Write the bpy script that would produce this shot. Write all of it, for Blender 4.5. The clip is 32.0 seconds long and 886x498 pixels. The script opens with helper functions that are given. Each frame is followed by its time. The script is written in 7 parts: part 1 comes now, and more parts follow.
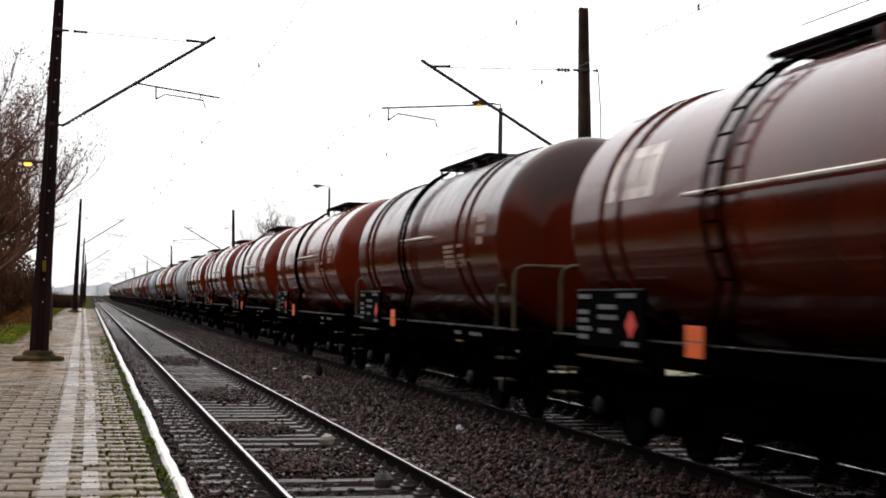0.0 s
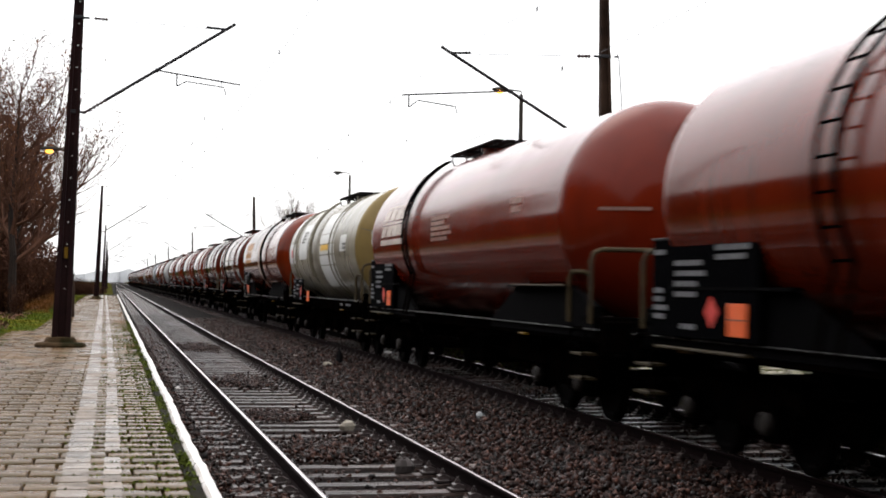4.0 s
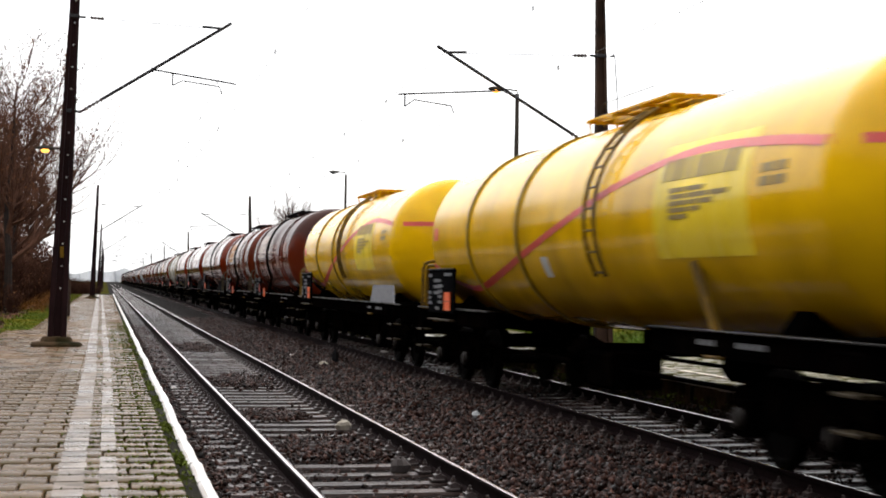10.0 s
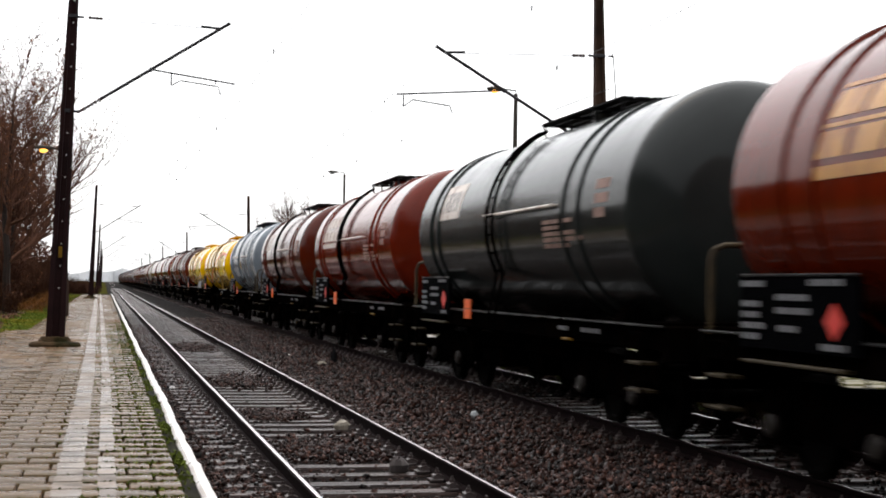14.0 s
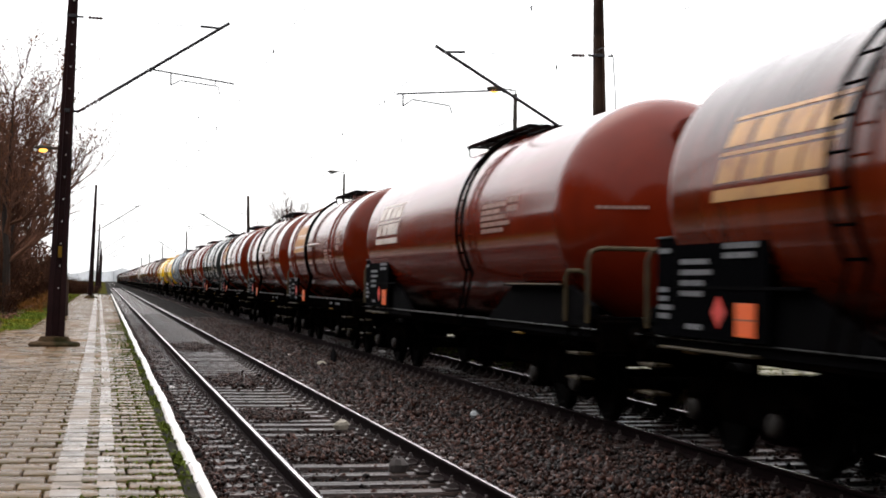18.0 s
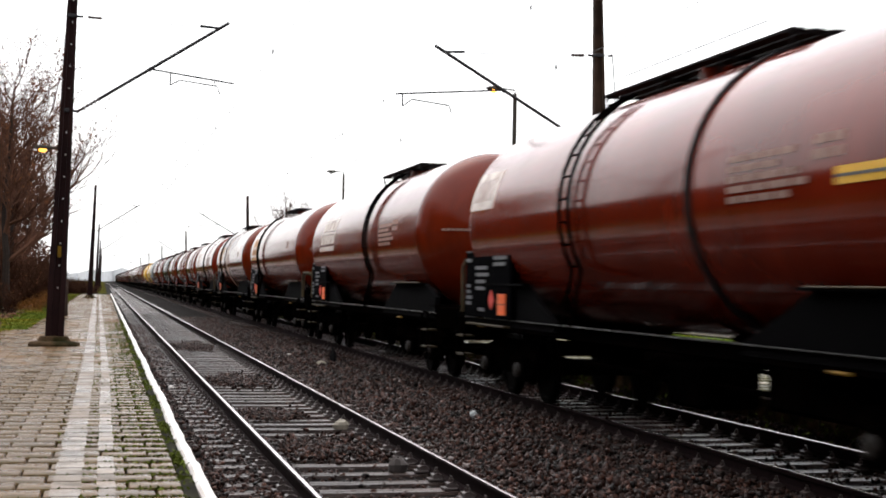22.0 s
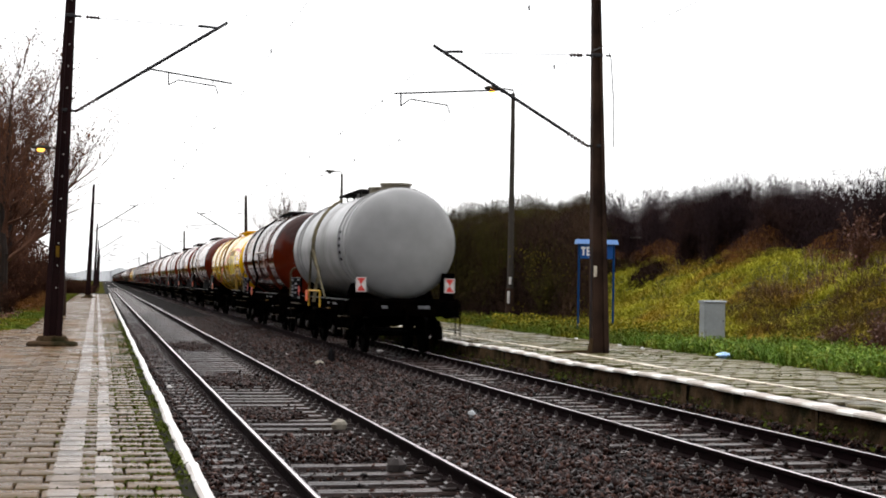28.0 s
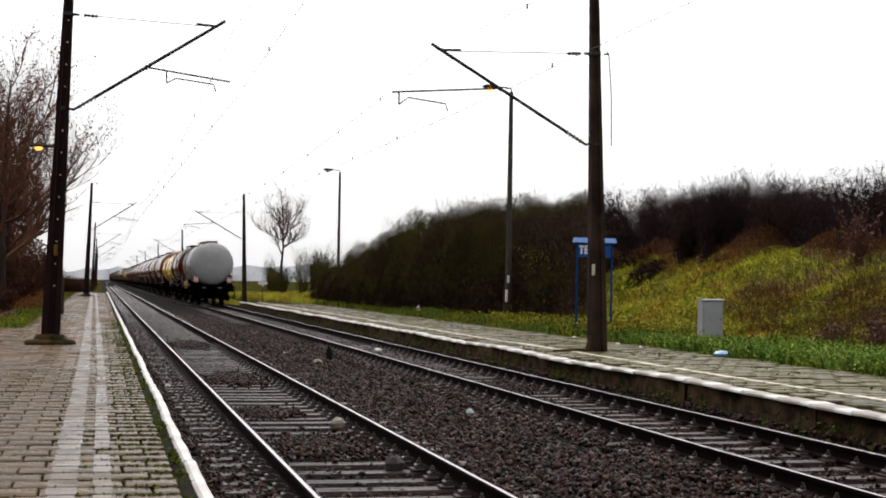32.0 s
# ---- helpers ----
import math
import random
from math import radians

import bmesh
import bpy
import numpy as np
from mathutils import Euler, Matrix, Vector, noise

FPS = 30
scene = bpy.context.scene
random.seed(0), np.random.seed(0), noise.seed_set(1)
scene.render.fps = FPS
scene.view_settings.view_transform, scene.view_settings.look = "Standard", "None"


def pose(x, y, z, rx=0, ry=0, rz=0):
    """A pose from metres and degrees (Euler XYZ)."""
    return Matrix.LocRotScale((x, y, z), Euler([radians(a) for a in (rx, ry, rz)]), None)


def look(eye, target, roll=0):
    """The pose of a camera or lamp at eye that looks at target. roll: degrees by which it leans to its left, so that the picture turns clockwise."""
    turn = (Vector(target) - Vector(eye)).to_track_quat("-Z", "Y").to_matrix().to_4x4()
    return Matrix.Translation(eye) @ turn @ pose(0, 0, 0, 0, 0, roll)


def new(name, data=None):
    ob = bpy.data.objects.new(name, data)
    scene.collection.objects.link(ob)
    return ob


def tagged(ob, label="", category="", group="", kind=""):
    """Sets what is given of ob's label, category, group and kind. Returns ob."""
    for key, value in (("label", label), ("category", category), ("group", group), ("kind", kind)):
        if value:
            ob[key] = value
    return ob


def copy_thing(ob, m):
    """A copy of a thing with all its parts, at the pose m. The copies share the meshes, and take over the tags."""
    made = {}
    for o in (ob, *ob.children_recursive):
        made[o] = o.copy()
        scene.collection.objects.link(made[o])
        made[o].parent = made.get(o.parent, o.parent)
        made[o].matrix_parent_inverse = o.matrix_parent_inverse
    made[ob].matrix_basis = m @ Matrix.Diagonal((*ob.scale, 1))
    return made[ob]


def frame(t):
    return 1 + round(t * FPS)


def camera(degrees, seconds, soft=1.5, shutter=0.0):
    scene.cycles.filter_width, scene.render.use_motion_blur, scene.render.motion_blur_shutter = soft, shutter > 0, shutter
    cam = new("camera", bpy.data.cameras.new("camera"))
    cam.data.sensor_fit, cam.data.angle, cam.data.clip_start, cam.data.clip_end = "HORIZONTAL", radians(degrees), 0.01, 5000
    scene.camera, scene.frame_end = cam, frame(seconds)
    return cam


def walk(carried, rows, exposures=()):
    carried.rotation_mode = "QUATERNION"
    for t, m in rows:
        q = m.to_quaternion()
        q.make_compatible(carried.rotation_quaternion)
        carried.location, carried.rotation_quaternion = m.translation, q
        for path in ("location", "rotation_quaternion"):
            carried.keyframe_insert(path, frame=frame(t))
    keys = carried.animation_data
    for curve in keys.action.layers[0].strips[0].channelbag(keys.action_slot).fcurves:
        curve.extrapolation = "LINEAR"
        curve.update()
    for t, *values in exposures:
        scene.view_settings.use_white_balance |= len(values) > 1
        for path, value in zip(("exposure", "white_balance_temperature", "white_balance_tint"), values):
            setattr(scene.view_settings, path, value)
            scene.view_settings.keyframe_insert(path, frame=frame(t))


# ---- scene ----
# One long train of tank wagons leaves a small two-track station under an overcast sky.
# x: across the tracks (to the right), y: along them (away), z: up from the rail heads.
EYE = (-2.395, 0.0, 1.637)
TRACK = 4.48          # centre of the second track; the first one lies at x = 0
SPEED = 14.85         # metres a second
PLAT = 0.30           # platform level


def aim(yaw, pitch):
    a, b = radians(yaw), radians(pitch)
    way = Vector((math.sin(a) * math.cos(b), math.cos(a) * math.cos(b), math.sin(b)))
    return look(EYE, Vector(EYE) + way * 20, 0.981)


cam = camera(33.57, 32.0, soft=1.85, shutter=0.4)
# seconds, turn to the right and tilt upwards in degrees
AIMS = [(0.0, 13.52, 1.962), (0.5, 13.23, 1.698), (1.0, 12.989, 1.587), (1.5, 12.835, 1.543), (2.0, 12.757, 1.521),
        (2.5, 12.713, 1.477), (3.0, 12.702, 1.477), (3.5, 12.713, 1.455), (5.5, 12.802, 1.411), (7.0, 12.846, 1.411),
        (9.0, 12.879, 1.411), (12.0, 12.912, 1.411), (14.0, 12.945, 1.411), (17.0, 12.956, 1.400), (20.0, 12.967, 1.411),
        (23.0, 12.989, 1.389), (25.0, 13.022, 1.389), (28.0, 13.044, 1.389), (30.0, 13.055, 1.389), (31.9, 13.055, 1.389),
        (32.0, 13.12, 1.33)]
# the camera stops down a little once the dark train has gone
walk(cam, [(t, aim(a, b)) for t, a, b in AIMS], [(0.0, -0.30), (1.0, -0.36), (2.0, -0.12), (7.0, -0.06), (8.0, 0.08), (9.4, 0.08), (10.4, -0.12), (14.5, -0.10), (16.5, 0.05), (25.5, 0.05), (27.5, 0.14), (28.0, -0.14), (29.0, -0.40), (30.0, -0.47), (32.0, -0.50)])

# ---- light: a bright, even overcast ----
world = bpy.data.worlds.new("overcast_sky")
scene.world = world
world.use_nodes = True
wn, wl = world.node_tree.nodes, world.node_tree.links
wn.clear()
sky = wn.new("ShaderNodeTexSky")
sky.sky_type, sky.sun_disc, sky.sun_elevation, sky.sun_rotation = "NISHITA", False, radians(66), radians(330)
sky.dust_density, sky.air_density = 4.0, 1.0
haze = wn.new("ShaderNodeMix")
haze.data_type, haze.blend_type = "RGBA", "MIX"
dim = wn.new("ShaderNodeVectorMath")
dim.operation = "SCALE"
dim.inputs["Scale"].default_value = 0.10
wl.new(sky.outputs["Color"], dim.inputs[0])
wl.new(dim.outputs[0], haze.inputs["A"])
haze.inputs["Factor"].default_value = 0.86
haze.inputs["B"].default_value = (1.0, 0.995, 1.0, 1)
# an overcast sky is brighter overhead than at the horizon
coord, axes, lift = wn.new("ShaderNodeTexCoord"), wn.new("ShaderNodeSeparateXYZ"), wn.new("ShaderNodeMapRange")
wl.new(coord.outputs["Generated"], axes.inputs[0])
wl.new(axes.outputs["Z"], lift.inputs["Value"])
lift.inputs["To Min"].default_value, lift.inputs["To Max"].default_value = 1.12, 4.7
# and a little brighter towards the hidden sun
side = wn.new("ShaderNodeMath")
side.operation = "MULTIPLY_ADD"
side.inputs[1].default_value, side.inputs[2].default_value = 0.32, 1.0
wl.new(axes.outputs["Y"], side.inputs[0])
level = wn.new("ShaderNodeMath")
level.operation = "MULTIPLY"
wl.new(lift.outputs[0], level.inputs[0])
wl.new(side.outputs[0], level.inputs[1])
back = wn.new("ShaderNodeBackground")
wl.new(level.outputs[0], back.inputs["Strength"])
wl.new(haze.outputs["Result"], back.inputs["Color"])
wout = wn.new("ShaderNodeOutputWorld")
wl.new(back.outputs[0], wout.inputs["Surface"])
sun = new("sun", bpy.data.lights.new("sun", "SUN"))
sun.data.energy, sun.data.angle, sun.data.color = 0.5, radians(40), (1.0, 0.98, 0.95)
sun.matrix_world = look((0, 0, 0), (0.2, -0.35, -0.91))


# ---- materials ----
def material(name, base, rough=0.8, metal=0.0, vary=0.35, scale=6.0, fine=60.0, bump=0.15, tint=None, spots=None, per=0.0, coat=0.0, stretch=(1, 1, 1), spec=0.5, single=False, wet=None):
    """A surface with a broad and a fine variation of its colour, fine relief, and a second colour in blots."""
    m = bpy.data.materials.new(name)
    m.use_nodes = True
    n, l = m.node_tree.nodes, m.node_tree.links
    b = n["Principled BSDF"]
    b.inputs["Roughness"].default_value, b.inputs["Metallic"].default_value = rough, metal
    b.inputs["Coat Weight"].default_value, b.inputs["Coat Roughness"].default_value = coat, 0.12
    b.inputs["Specular IOR Level"].default_value = spec
    tex = n.new("ShaderNodeTexCoord")
    mp = n.new("ShaderNodeMapping")
    mp.inputs["Scale"].default_value = stretch
    l.new(tex.outputs["Object"], mp.inputs["Vector"])
    big, small = n.new("ShaderNodeTexNoise"), n.new("ShaderNodeTexNoise")
    big.inputs["Scale"].default_value, small.inputs["Scale"].default_value = scale, fine
    big.inputs["Detail"].default_value, small.inputs["Detail"].default_value = 4, 3
    l.new(mp.outputs[0], big.inputs["Vector"])
    l.new(mp.outputs[0], small.inputs["Vector"])
    add = n.new("ShaderNodeMath")
    add.operation = "ADD"
    l.new(big.outputs["Fac"], add.inputs[0])
    l.new(small.outputs["Fac"], add.inputs[1])
    ramp = n.new("ShaderNodeMapRange")
    ramp.inputs["From Min"].default_value, ramp.inputs["From Max"].default_value = 0.6, 1.4
    ramp.inputs["To Min"].default_value, ramp.inputs["To Max"].default_value = 1 - vary, 1 + vary
    l.new(add.outputs[0], ramp.inputs["Value"])
    level = ramp.outputs[0]
    if per:
        info = n.new("ShaderNodeObjectInfo")
        isl = n.new("ShaderNodeNewGeometry")
        both = n.new("ShaderNodeMath")
        both.operation = "ADD"
        if single:
            both.inputs[0].default_value = 0.0
        else:
            l.new(info.outputs["Random"], both.inputs[0])
        l.new(isl.outputs["Random Per Island"], both.inputs[1])
        r2 = n.new("ShaderNodeMapRange")
        r2.inputs["From Max"].default_value = 1.0 if single else 2.0
        r2.inputs["To Min"].default_value, r2.inputs["To Max"].default_value = 1 - per, 1 + per
        l.new(both.outputs[0], r2.inputs["Value"])
        mul = n.new("ShaderNodeMath")
        mul.operation = "MULTIPLY"
        l.new(level, mul.inputs[0])
        l.new(r2.outputs[0], mul.inputs[1])
        level = mul.outputs[0]
    hue = n.new("ShaderNodeMix")
    hue.data_type = "RGBA"
    hue.inputs["A"].default_value = (*base, 1)
    hue.inputs["B"].default_value = (*(tint or base), 1)
    blot = n.new("ShaderNodeTexNoise")
    blot.inputs["Scale"].default_value, blot.inputs["Detail"].default_value = spots or scale * 0.6, 5
    l.new(mp.outputs[0], blot.inputs["Vector"])
    edge = n.new("ShaderNodeMapRange")
    edge.inputs["From Min"].default_value, edge.inputs["From Max"].default_value = 0.46, 0.62
    l.new(blot.outputs["Fac"], edge.inputs["Value"])
    l.new(edge.outputs[0], hue.inputs["Factor"])
    out = n.new("ShaderNodeVectorMath")
    out.operation = "SCALE"
    l.new(hue.outputs["Result"], out.inputs[0])
    l.new(level, out.inputs["Scale"])
    l.new(out.outputs[0], b.inputs["Base Color"])
    if wet:        # puddled and drier places: the gloss changes from spot to spot
        pool = n.new("ShaderNodeMapRange")
        pool.inputs["From Min"].default_value, pool.inputs["From Max"].default_value = 0.42, 0.60
        pool.inputs["To Min"].default_value, pool.inputs["To Max"].default_value = wet
        l.new(big.outputs["Fac"], pool.inputs["Value"])
        l.new(pool.outputs[0], b.inputs["Roughness"])
    if bump:
        bp = n.new("ShaderNodeBump")
        bp.inputs["Strength"].default_value, bp.inputs["Distance"].default_value = bump, 0.02
        l.new(add.outputs[0], bp.inputs["Height"])
        l.new(bp.outputs[0], b.inputs["Normal"])
    return m


def paint(name, base, dirt, rough=0.3, spill=0.0, grime=0.5, gloss=0.2, tongues=False, run=2.2):
    """Weathered wagon paint: streaks of dirt run down the shell; spill: how far the old oil round the manhole reaches."""
    m = bpy.data.materials.new(name)
    m.use_nodes = True
    n, l = m.node_tree.nodes, m.node_tree.links
    b = n["Principled BSDF"]
    b.inputs["Coat Weight"].default_value, b.inputs["Coat Roughness"].default_value = gloss, 0.08
    b.inputs["Specular IOR Level"].default_value = 0.07
    tex = n.new("ShaderNodeTexCoord")
    sep = n.new("ShaderNodeSeparateXYZ")
    l.new(tex.outputs["Object"], sep.inputs[0])
    mp = n.new("ShaderNodeMapping")
    mp.inputs["Scale"].default_value = (0.35, run, 0.35)
    l.new(tex.outputs["Object"], mp.inputs["Vector"])
    streak = n.new("ShaderNodeTexNoise")
    streak.inputs["Scale"].default_value, streak.inputs["Detail"].default_value = 2.0, 6
    l.new(mp.outputs[0], streak.inputs["Vector"])
    cloud = n.new("ShaderNodeTexNoise")
    cloud.inputs["Scale"].default_value, cloud.inputs["Detail"].default_value = 0.9, 5
    l.new(tex.outputs["Object"], cloud.inputs["Vector"])
    s = n.new("ShaderNodeMapRange")
    s.inputs["From Min"].default_value, s.inputs["From Max"].default_value = 0.45, 0.75
    s.inputs["To Max"].default_value = grime
    l.new(streak.outputs["Fac"], s.inputs["Value"])
    mix = n.new("ShaderNodeMix")
    mix.data_type = "RGBA"
    mix.inputs["A"].default_value, mix.inputs["B"].default_value = (*base, 1), (*dirt, 1)
    l.new(s.outputs[0], mix.inputs["Factor"])
    last = mix.outputs["Result"]
    matt = None
    if spill:
        edge = n.new("ShaderNodeMath")
        edge.operation = "MULTIPLY_ADD"
        l.new(streak.outputs["Fac"], edge.inputs[0])
        edge.inputs[1].default_value = 1.6
        l.new(sep.outputs["Z"], edge.inputs[2])
        r = n.new("ShaderNodeMapRange")
        r.inputs["From Min"].default_value, r.inputs["From Max"].default_value = 4.05 - spill, 4.5 - spill
        r.inputs["To Max"].default_value = 0.66
        l.new(edge.outputs[0], r.inputs["Value"])
        over = n.new("ShaderNodeMix")
        over.data_type = "RGBA"
        over.inputs["B"].default_value = (0.0075, 0.0055, 0.005, 1)
        reach = r.outputs[0]
        if tongues:        # the oil ran down only beside the manhole
            band = n.new("ShaderNodeMapRange")
            band.inputs["From Min"].default_value, band.inputs["From Max"].default_value = -11.0, -9.5
            l.new(sep.outputs["Y"], band.inputs["Value"])
            cut = n.new("ShaderNodeMath")
            cut.operation = "MULTIPLY"
            l.new(reach, cut.inputs[0])
            l.new(band.outputs[0], cut.inputs[1])
            reach = cut.outputs[0]
        l.new(reach, over.inputs["Factor"])
        matt = reach
        l.new(last, over.inputs["A"])
        last = over.outputs["Result"]
    lv = n.new("ShaderNodeMapRange")
    lv.inputs["From Min"].default_value, lv.inputs["From Max"].default_value = 0.3, 0.7
    lv.inputs["To Min"].default_value, lv.inputs["To Max"].default_value = 0.75, 1.2
    l.new(cloud.outputs["Fac"], lv.inputs["Value"])
    out = n.new("ShaderNodeVectorMath")
    out.operation = "SCALE"
    l.new(last, out.inputs[0])
    l.new(lv.outputs[0], out.inputs["Scale"])
    l.new(out.outputs[0], b.inputs["Base Color"])
    ro = n.new("ShaderNodeMapRange")
    ro.inputs["From Min"].default_value, ro.inputs["From Max"].default_value = 0.3, 0.7
    ro.inputs["To Min"].default_value, ro.inputs["To Max"].default_value = rough - 0.12, rough - 0.02
    l.new(streak.outputs["Fac"], ro.inputs["Value"])
    if matt:
        dull = n.new("ShaderNodeMath")
        dull.operation = "MULTIPLY_ADD"
        dull.inputs[1].default_value = 0.16
        l.new(matt, dull.inputs[0])
        l.new(ro.outputs[0], dull.inputs[2])
        l.new(dull.outputs[0], b.inputs["Roughness"])
    else:
        l.new(ro.outputs[0], b.inputs["Roughness"])
    bp = n.new("ShaderNodeBump")
    bp.inputs["Strength"].default_value, bp.inputs["Distance"].default_value = 0.05, 0.03
    l.new(cloud.outputs["Fac"], bp.inputs["Height"])
    l.new(bp.outputs[0], b.inputs["Normal"])
    return m


def glow(name, colour, strength):
    m = bpy.data.materials.new(name)
    m.use_nodes = True
    b = m.node_tree.nodes["Principled BSDF"]
    b.inputs["Base Color"].default_value = (*colour, 1)
    b.inputs["Emission Color"].default_value, b.inputs["Emission Strength"].default_value = (*colour, 1), strength
    return m


M_GROUND = material("wet_earth", (0.026, 0.021, 0.0075), 0.95, vary=0.5, scale=0.5, fine=9, tint=(0.032, 0.037, 0.006), spec=0.0)
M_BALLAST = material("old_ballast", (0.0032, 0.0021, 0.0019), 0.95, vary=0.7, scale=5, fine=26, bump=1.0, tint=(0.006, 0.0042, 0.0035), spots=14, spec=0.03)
M_STONE = material("ballast_stone", (0.0092, 0.0041, 0.0034), 0.42, vary=0.6, scale=9, fine=60, bump=0.3, tint=(0.029, 0.0132, 0.0094), spots=18, per=0.98, spec=0.06, single=True)
M_SLEEPER = material("weathered_sleeper", (0.056, 0.038, 0.033), 0.45, vary=0.6, scale=3, fine=40, bump=0.5, tint=(0.0085, 0.0053, 0.0046), per=0.4, stretch=(0.3, 2, 1), spec=0.15, wet=(0.26, 0.55))
M_RUST = material("rusty_rail", (0.0042, 0.0016, 0.0018), 0.9, vary=0.4, scale=8, fine=80, spec=0.03)
M_RAILTOP = material("polished_rail_head", (0.50, 0.43, 0.44), 0.25, metal=1.0, vary=0.15, scale=3, fine=60, bump=0.03)
M_CLIP = material("rail_clip_steel", (0.032, 0.024, 0.023), 0.42, vary=0.5, spec=0.14)
M_SLAB = material("platform_slab", (0.066, 0.037, 0.0165), 0.48, vary=0.55, scale=1.3, fine=45, bump=0.35, tint=(0.036, 0.0235, 0.0072), spots=3, per=0.5, spec=0.07, wet=(0.24, 0.62))
M_MOSS = material("mossy_joint", (0.0085, 0.0075, 0.0033), 0.95, vary=0.5, scale=5, fine=50, bump=0.6, tint=(0.0036, 0.003, 0.0024), spots=3, spec=0.05)
M_WHITE = material("white_road_paint", (0.47, 0.455, 0.44), 0.55, vary=0.14, scale=4, fine=60, bump=0.2, tint=(0.36, 0.33, 0.31))
M_WHITEWORN = material("chipped_white_paint", (0.5, 0.48, 0.45), 0.55, vary=0.2, scale=3, fine=50, bump=0.3, tint=(0.2, 0.17, 0.14), spots=1.4)
M_WORN = material("worn_white_paint", (0.125, 0.098, 0.077), 0.45, vary=0.45, scale=1.3, fine=50, bump=0.25, tint=(0.05, 0.034, 0.022), spots=3.5, spec=0.14, per=0.6, wet=(0.26, 0.55))
M_YELLOWLINE = material("worn_yellowish_paint", (0.5, 0.44, 0.35), 0.6, vary=0.25, scale=5, fine=50, tint=(0.16, 0.13, 0.09), spots=4)
M_EDGE = material("stained_concrete", (0.045, 0.028, 0.015), 0.95, vary=0.6, scale=3, fine=40, bump=0.9, tint=(0.0085, 0.0078, 0.0026), spots=2, spec=0.03)
M_MAST = material("old_mast_concrete", (0.031, 0.018, 0.0125), 0.9, vary=0.35, scale=2, fine=50, bump=0.3, tint=(0.0125, 0.0075, 0.0056), spec=0.05)
M_MASTRED = material("rust_brown_mast", (0.0135, 0.006, 0.006), 0.85, vary=0.35, scale=2, fine=50, bump=0.2, tint=(0.0095, 0.0048, 0.0054), spec=0.05)
M_STEEL = material("dark_galvanised_steel", (0.0154, 0.0147, 0.0168), 0.6, metal=0.2, vary=0.3, spec=0.2)
M_WIRE = material("dull_copper_wire", (0.05, 0.05, 0.055), 0.6, metal=0.3, vary=0.2)
M_INSUL = material("glazed_insulator", (0.035, 0.022, 0.022), 0.25, vary=0.2)
M_LAMPPOLE = material("grey_concrete_pole", (0.034, 0.029, 0.024), 0.9, vary=0.3, scale=3, spec=0.08)
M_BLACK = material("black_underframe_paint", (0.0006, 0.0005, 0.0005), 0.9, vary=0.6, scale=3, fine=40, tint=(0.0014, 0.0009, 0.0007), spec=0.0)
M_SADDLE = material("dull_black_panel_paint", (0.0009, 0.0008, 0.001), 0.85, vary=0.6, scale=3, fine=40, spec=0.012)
M_WHEEL = material("oily_wheel_steel", (0.0015, 0.0012, 0.0011), 0.8, vary=0.4, spec=0.02)
M_RAILING = material("dull_ochre_railing_paint", (0.042, 0.03, 0.015), 0.6, vary=0.35, scale=5, tint=(0.025, 0.017, 0.01), spec=0.1)
M_STEP = material("worn_step_edge", (0.022, 0.016, 0.008), 0.6, vary=0.4, scale=6, spec=0.08)
M_YPAINT = material("dirty_yellow_paint", (0.1, 0.055, 0.005), 0.6, vary=0.5, scale=6, tint=(0.05, 0.03, 0.006), spec=0.08)
M_PLATE = material("black_data_board", (0.0006, 0.0006, 0.0009), 0.8, vary=0.4, spec=0.004)
M_BAR = material("white_lettering_bars", (0.10, 0.10, 0.107), 0.6, vary=0.4, scale=9, spec=0.1)
M_TEXT = material("faded_pinkish_lettering", (0.19, 0.12, 0.10), 0.6, vary=0.35, scale=9, spec=0.1)
M_LOGOW = material("off_white_lettering", (0.42, 0.37, 0.33), 0.5, vary=0.2, scale=5, tint=(0.25, 0.19, 0.16))
M_LOGOY = material("ochre_lettering", (0.36, 0.18, 0.05), 0.5, vary=0.25, scale=5, tint=(0.22, 0.09, 0.03))
M_ORANGE = material("orange_warning_plate", (0.56, 0.08, 0.005), 0.45, vary=0.08)
M_DIAMOND = material("red_hazard_label", (0.42, 0.02, 0.012), 0.5, vary=0.15)
M_STRIPE = material("red_paint_stripe", (0.42, 0.03, 0.02), 0.4, vary=0.2, scale=2)
M_BAND = material("cream_paint_band", (0.3, 0.22, 0.15), 0.4, vary=0.3, scale=2, tint=(0.16, 0.1, 0.06))
M_DARKTEXT = material("dark_lettering_bars", (0.06, 0.055, 0.05), 0.6, vary=0.2)
# rings of the yellow wagons: their shadow is put in as a darker yellow
M_YRING = material("shaded_yellow_ring", (0.17, 0.1, 0.003), 0.5, vary=0.4, scale=3, spec=0.08)
M_WETBLACK = material("wet_black_flange", (0.0022, 0.002, 0.0022), 0.4, vary=0.5, scale=2, fine=30, bump=0.1, spec=0.1, wet=(0.22, 0.6))
# axlebox covers paler than the underframe: the glint on them is in the colour
M_CAP = material("glint_axlebox_cover", (0.009, 0.007, 0.006), 0.6, vary=0.5, scale=9, spec=0.1)
M_TAN = material("tan_frame_paint", (0.12, 0.1, 0.058), 0.6, vary=0.35, scale=4, tint=(0.06, 0.05, 0.03), spec=0.1)
M_WALKWAY = material("dark_walkway_grating", (0.007, 0.0065, 0.007), 0.8, vary=0.4, spec=0.05)

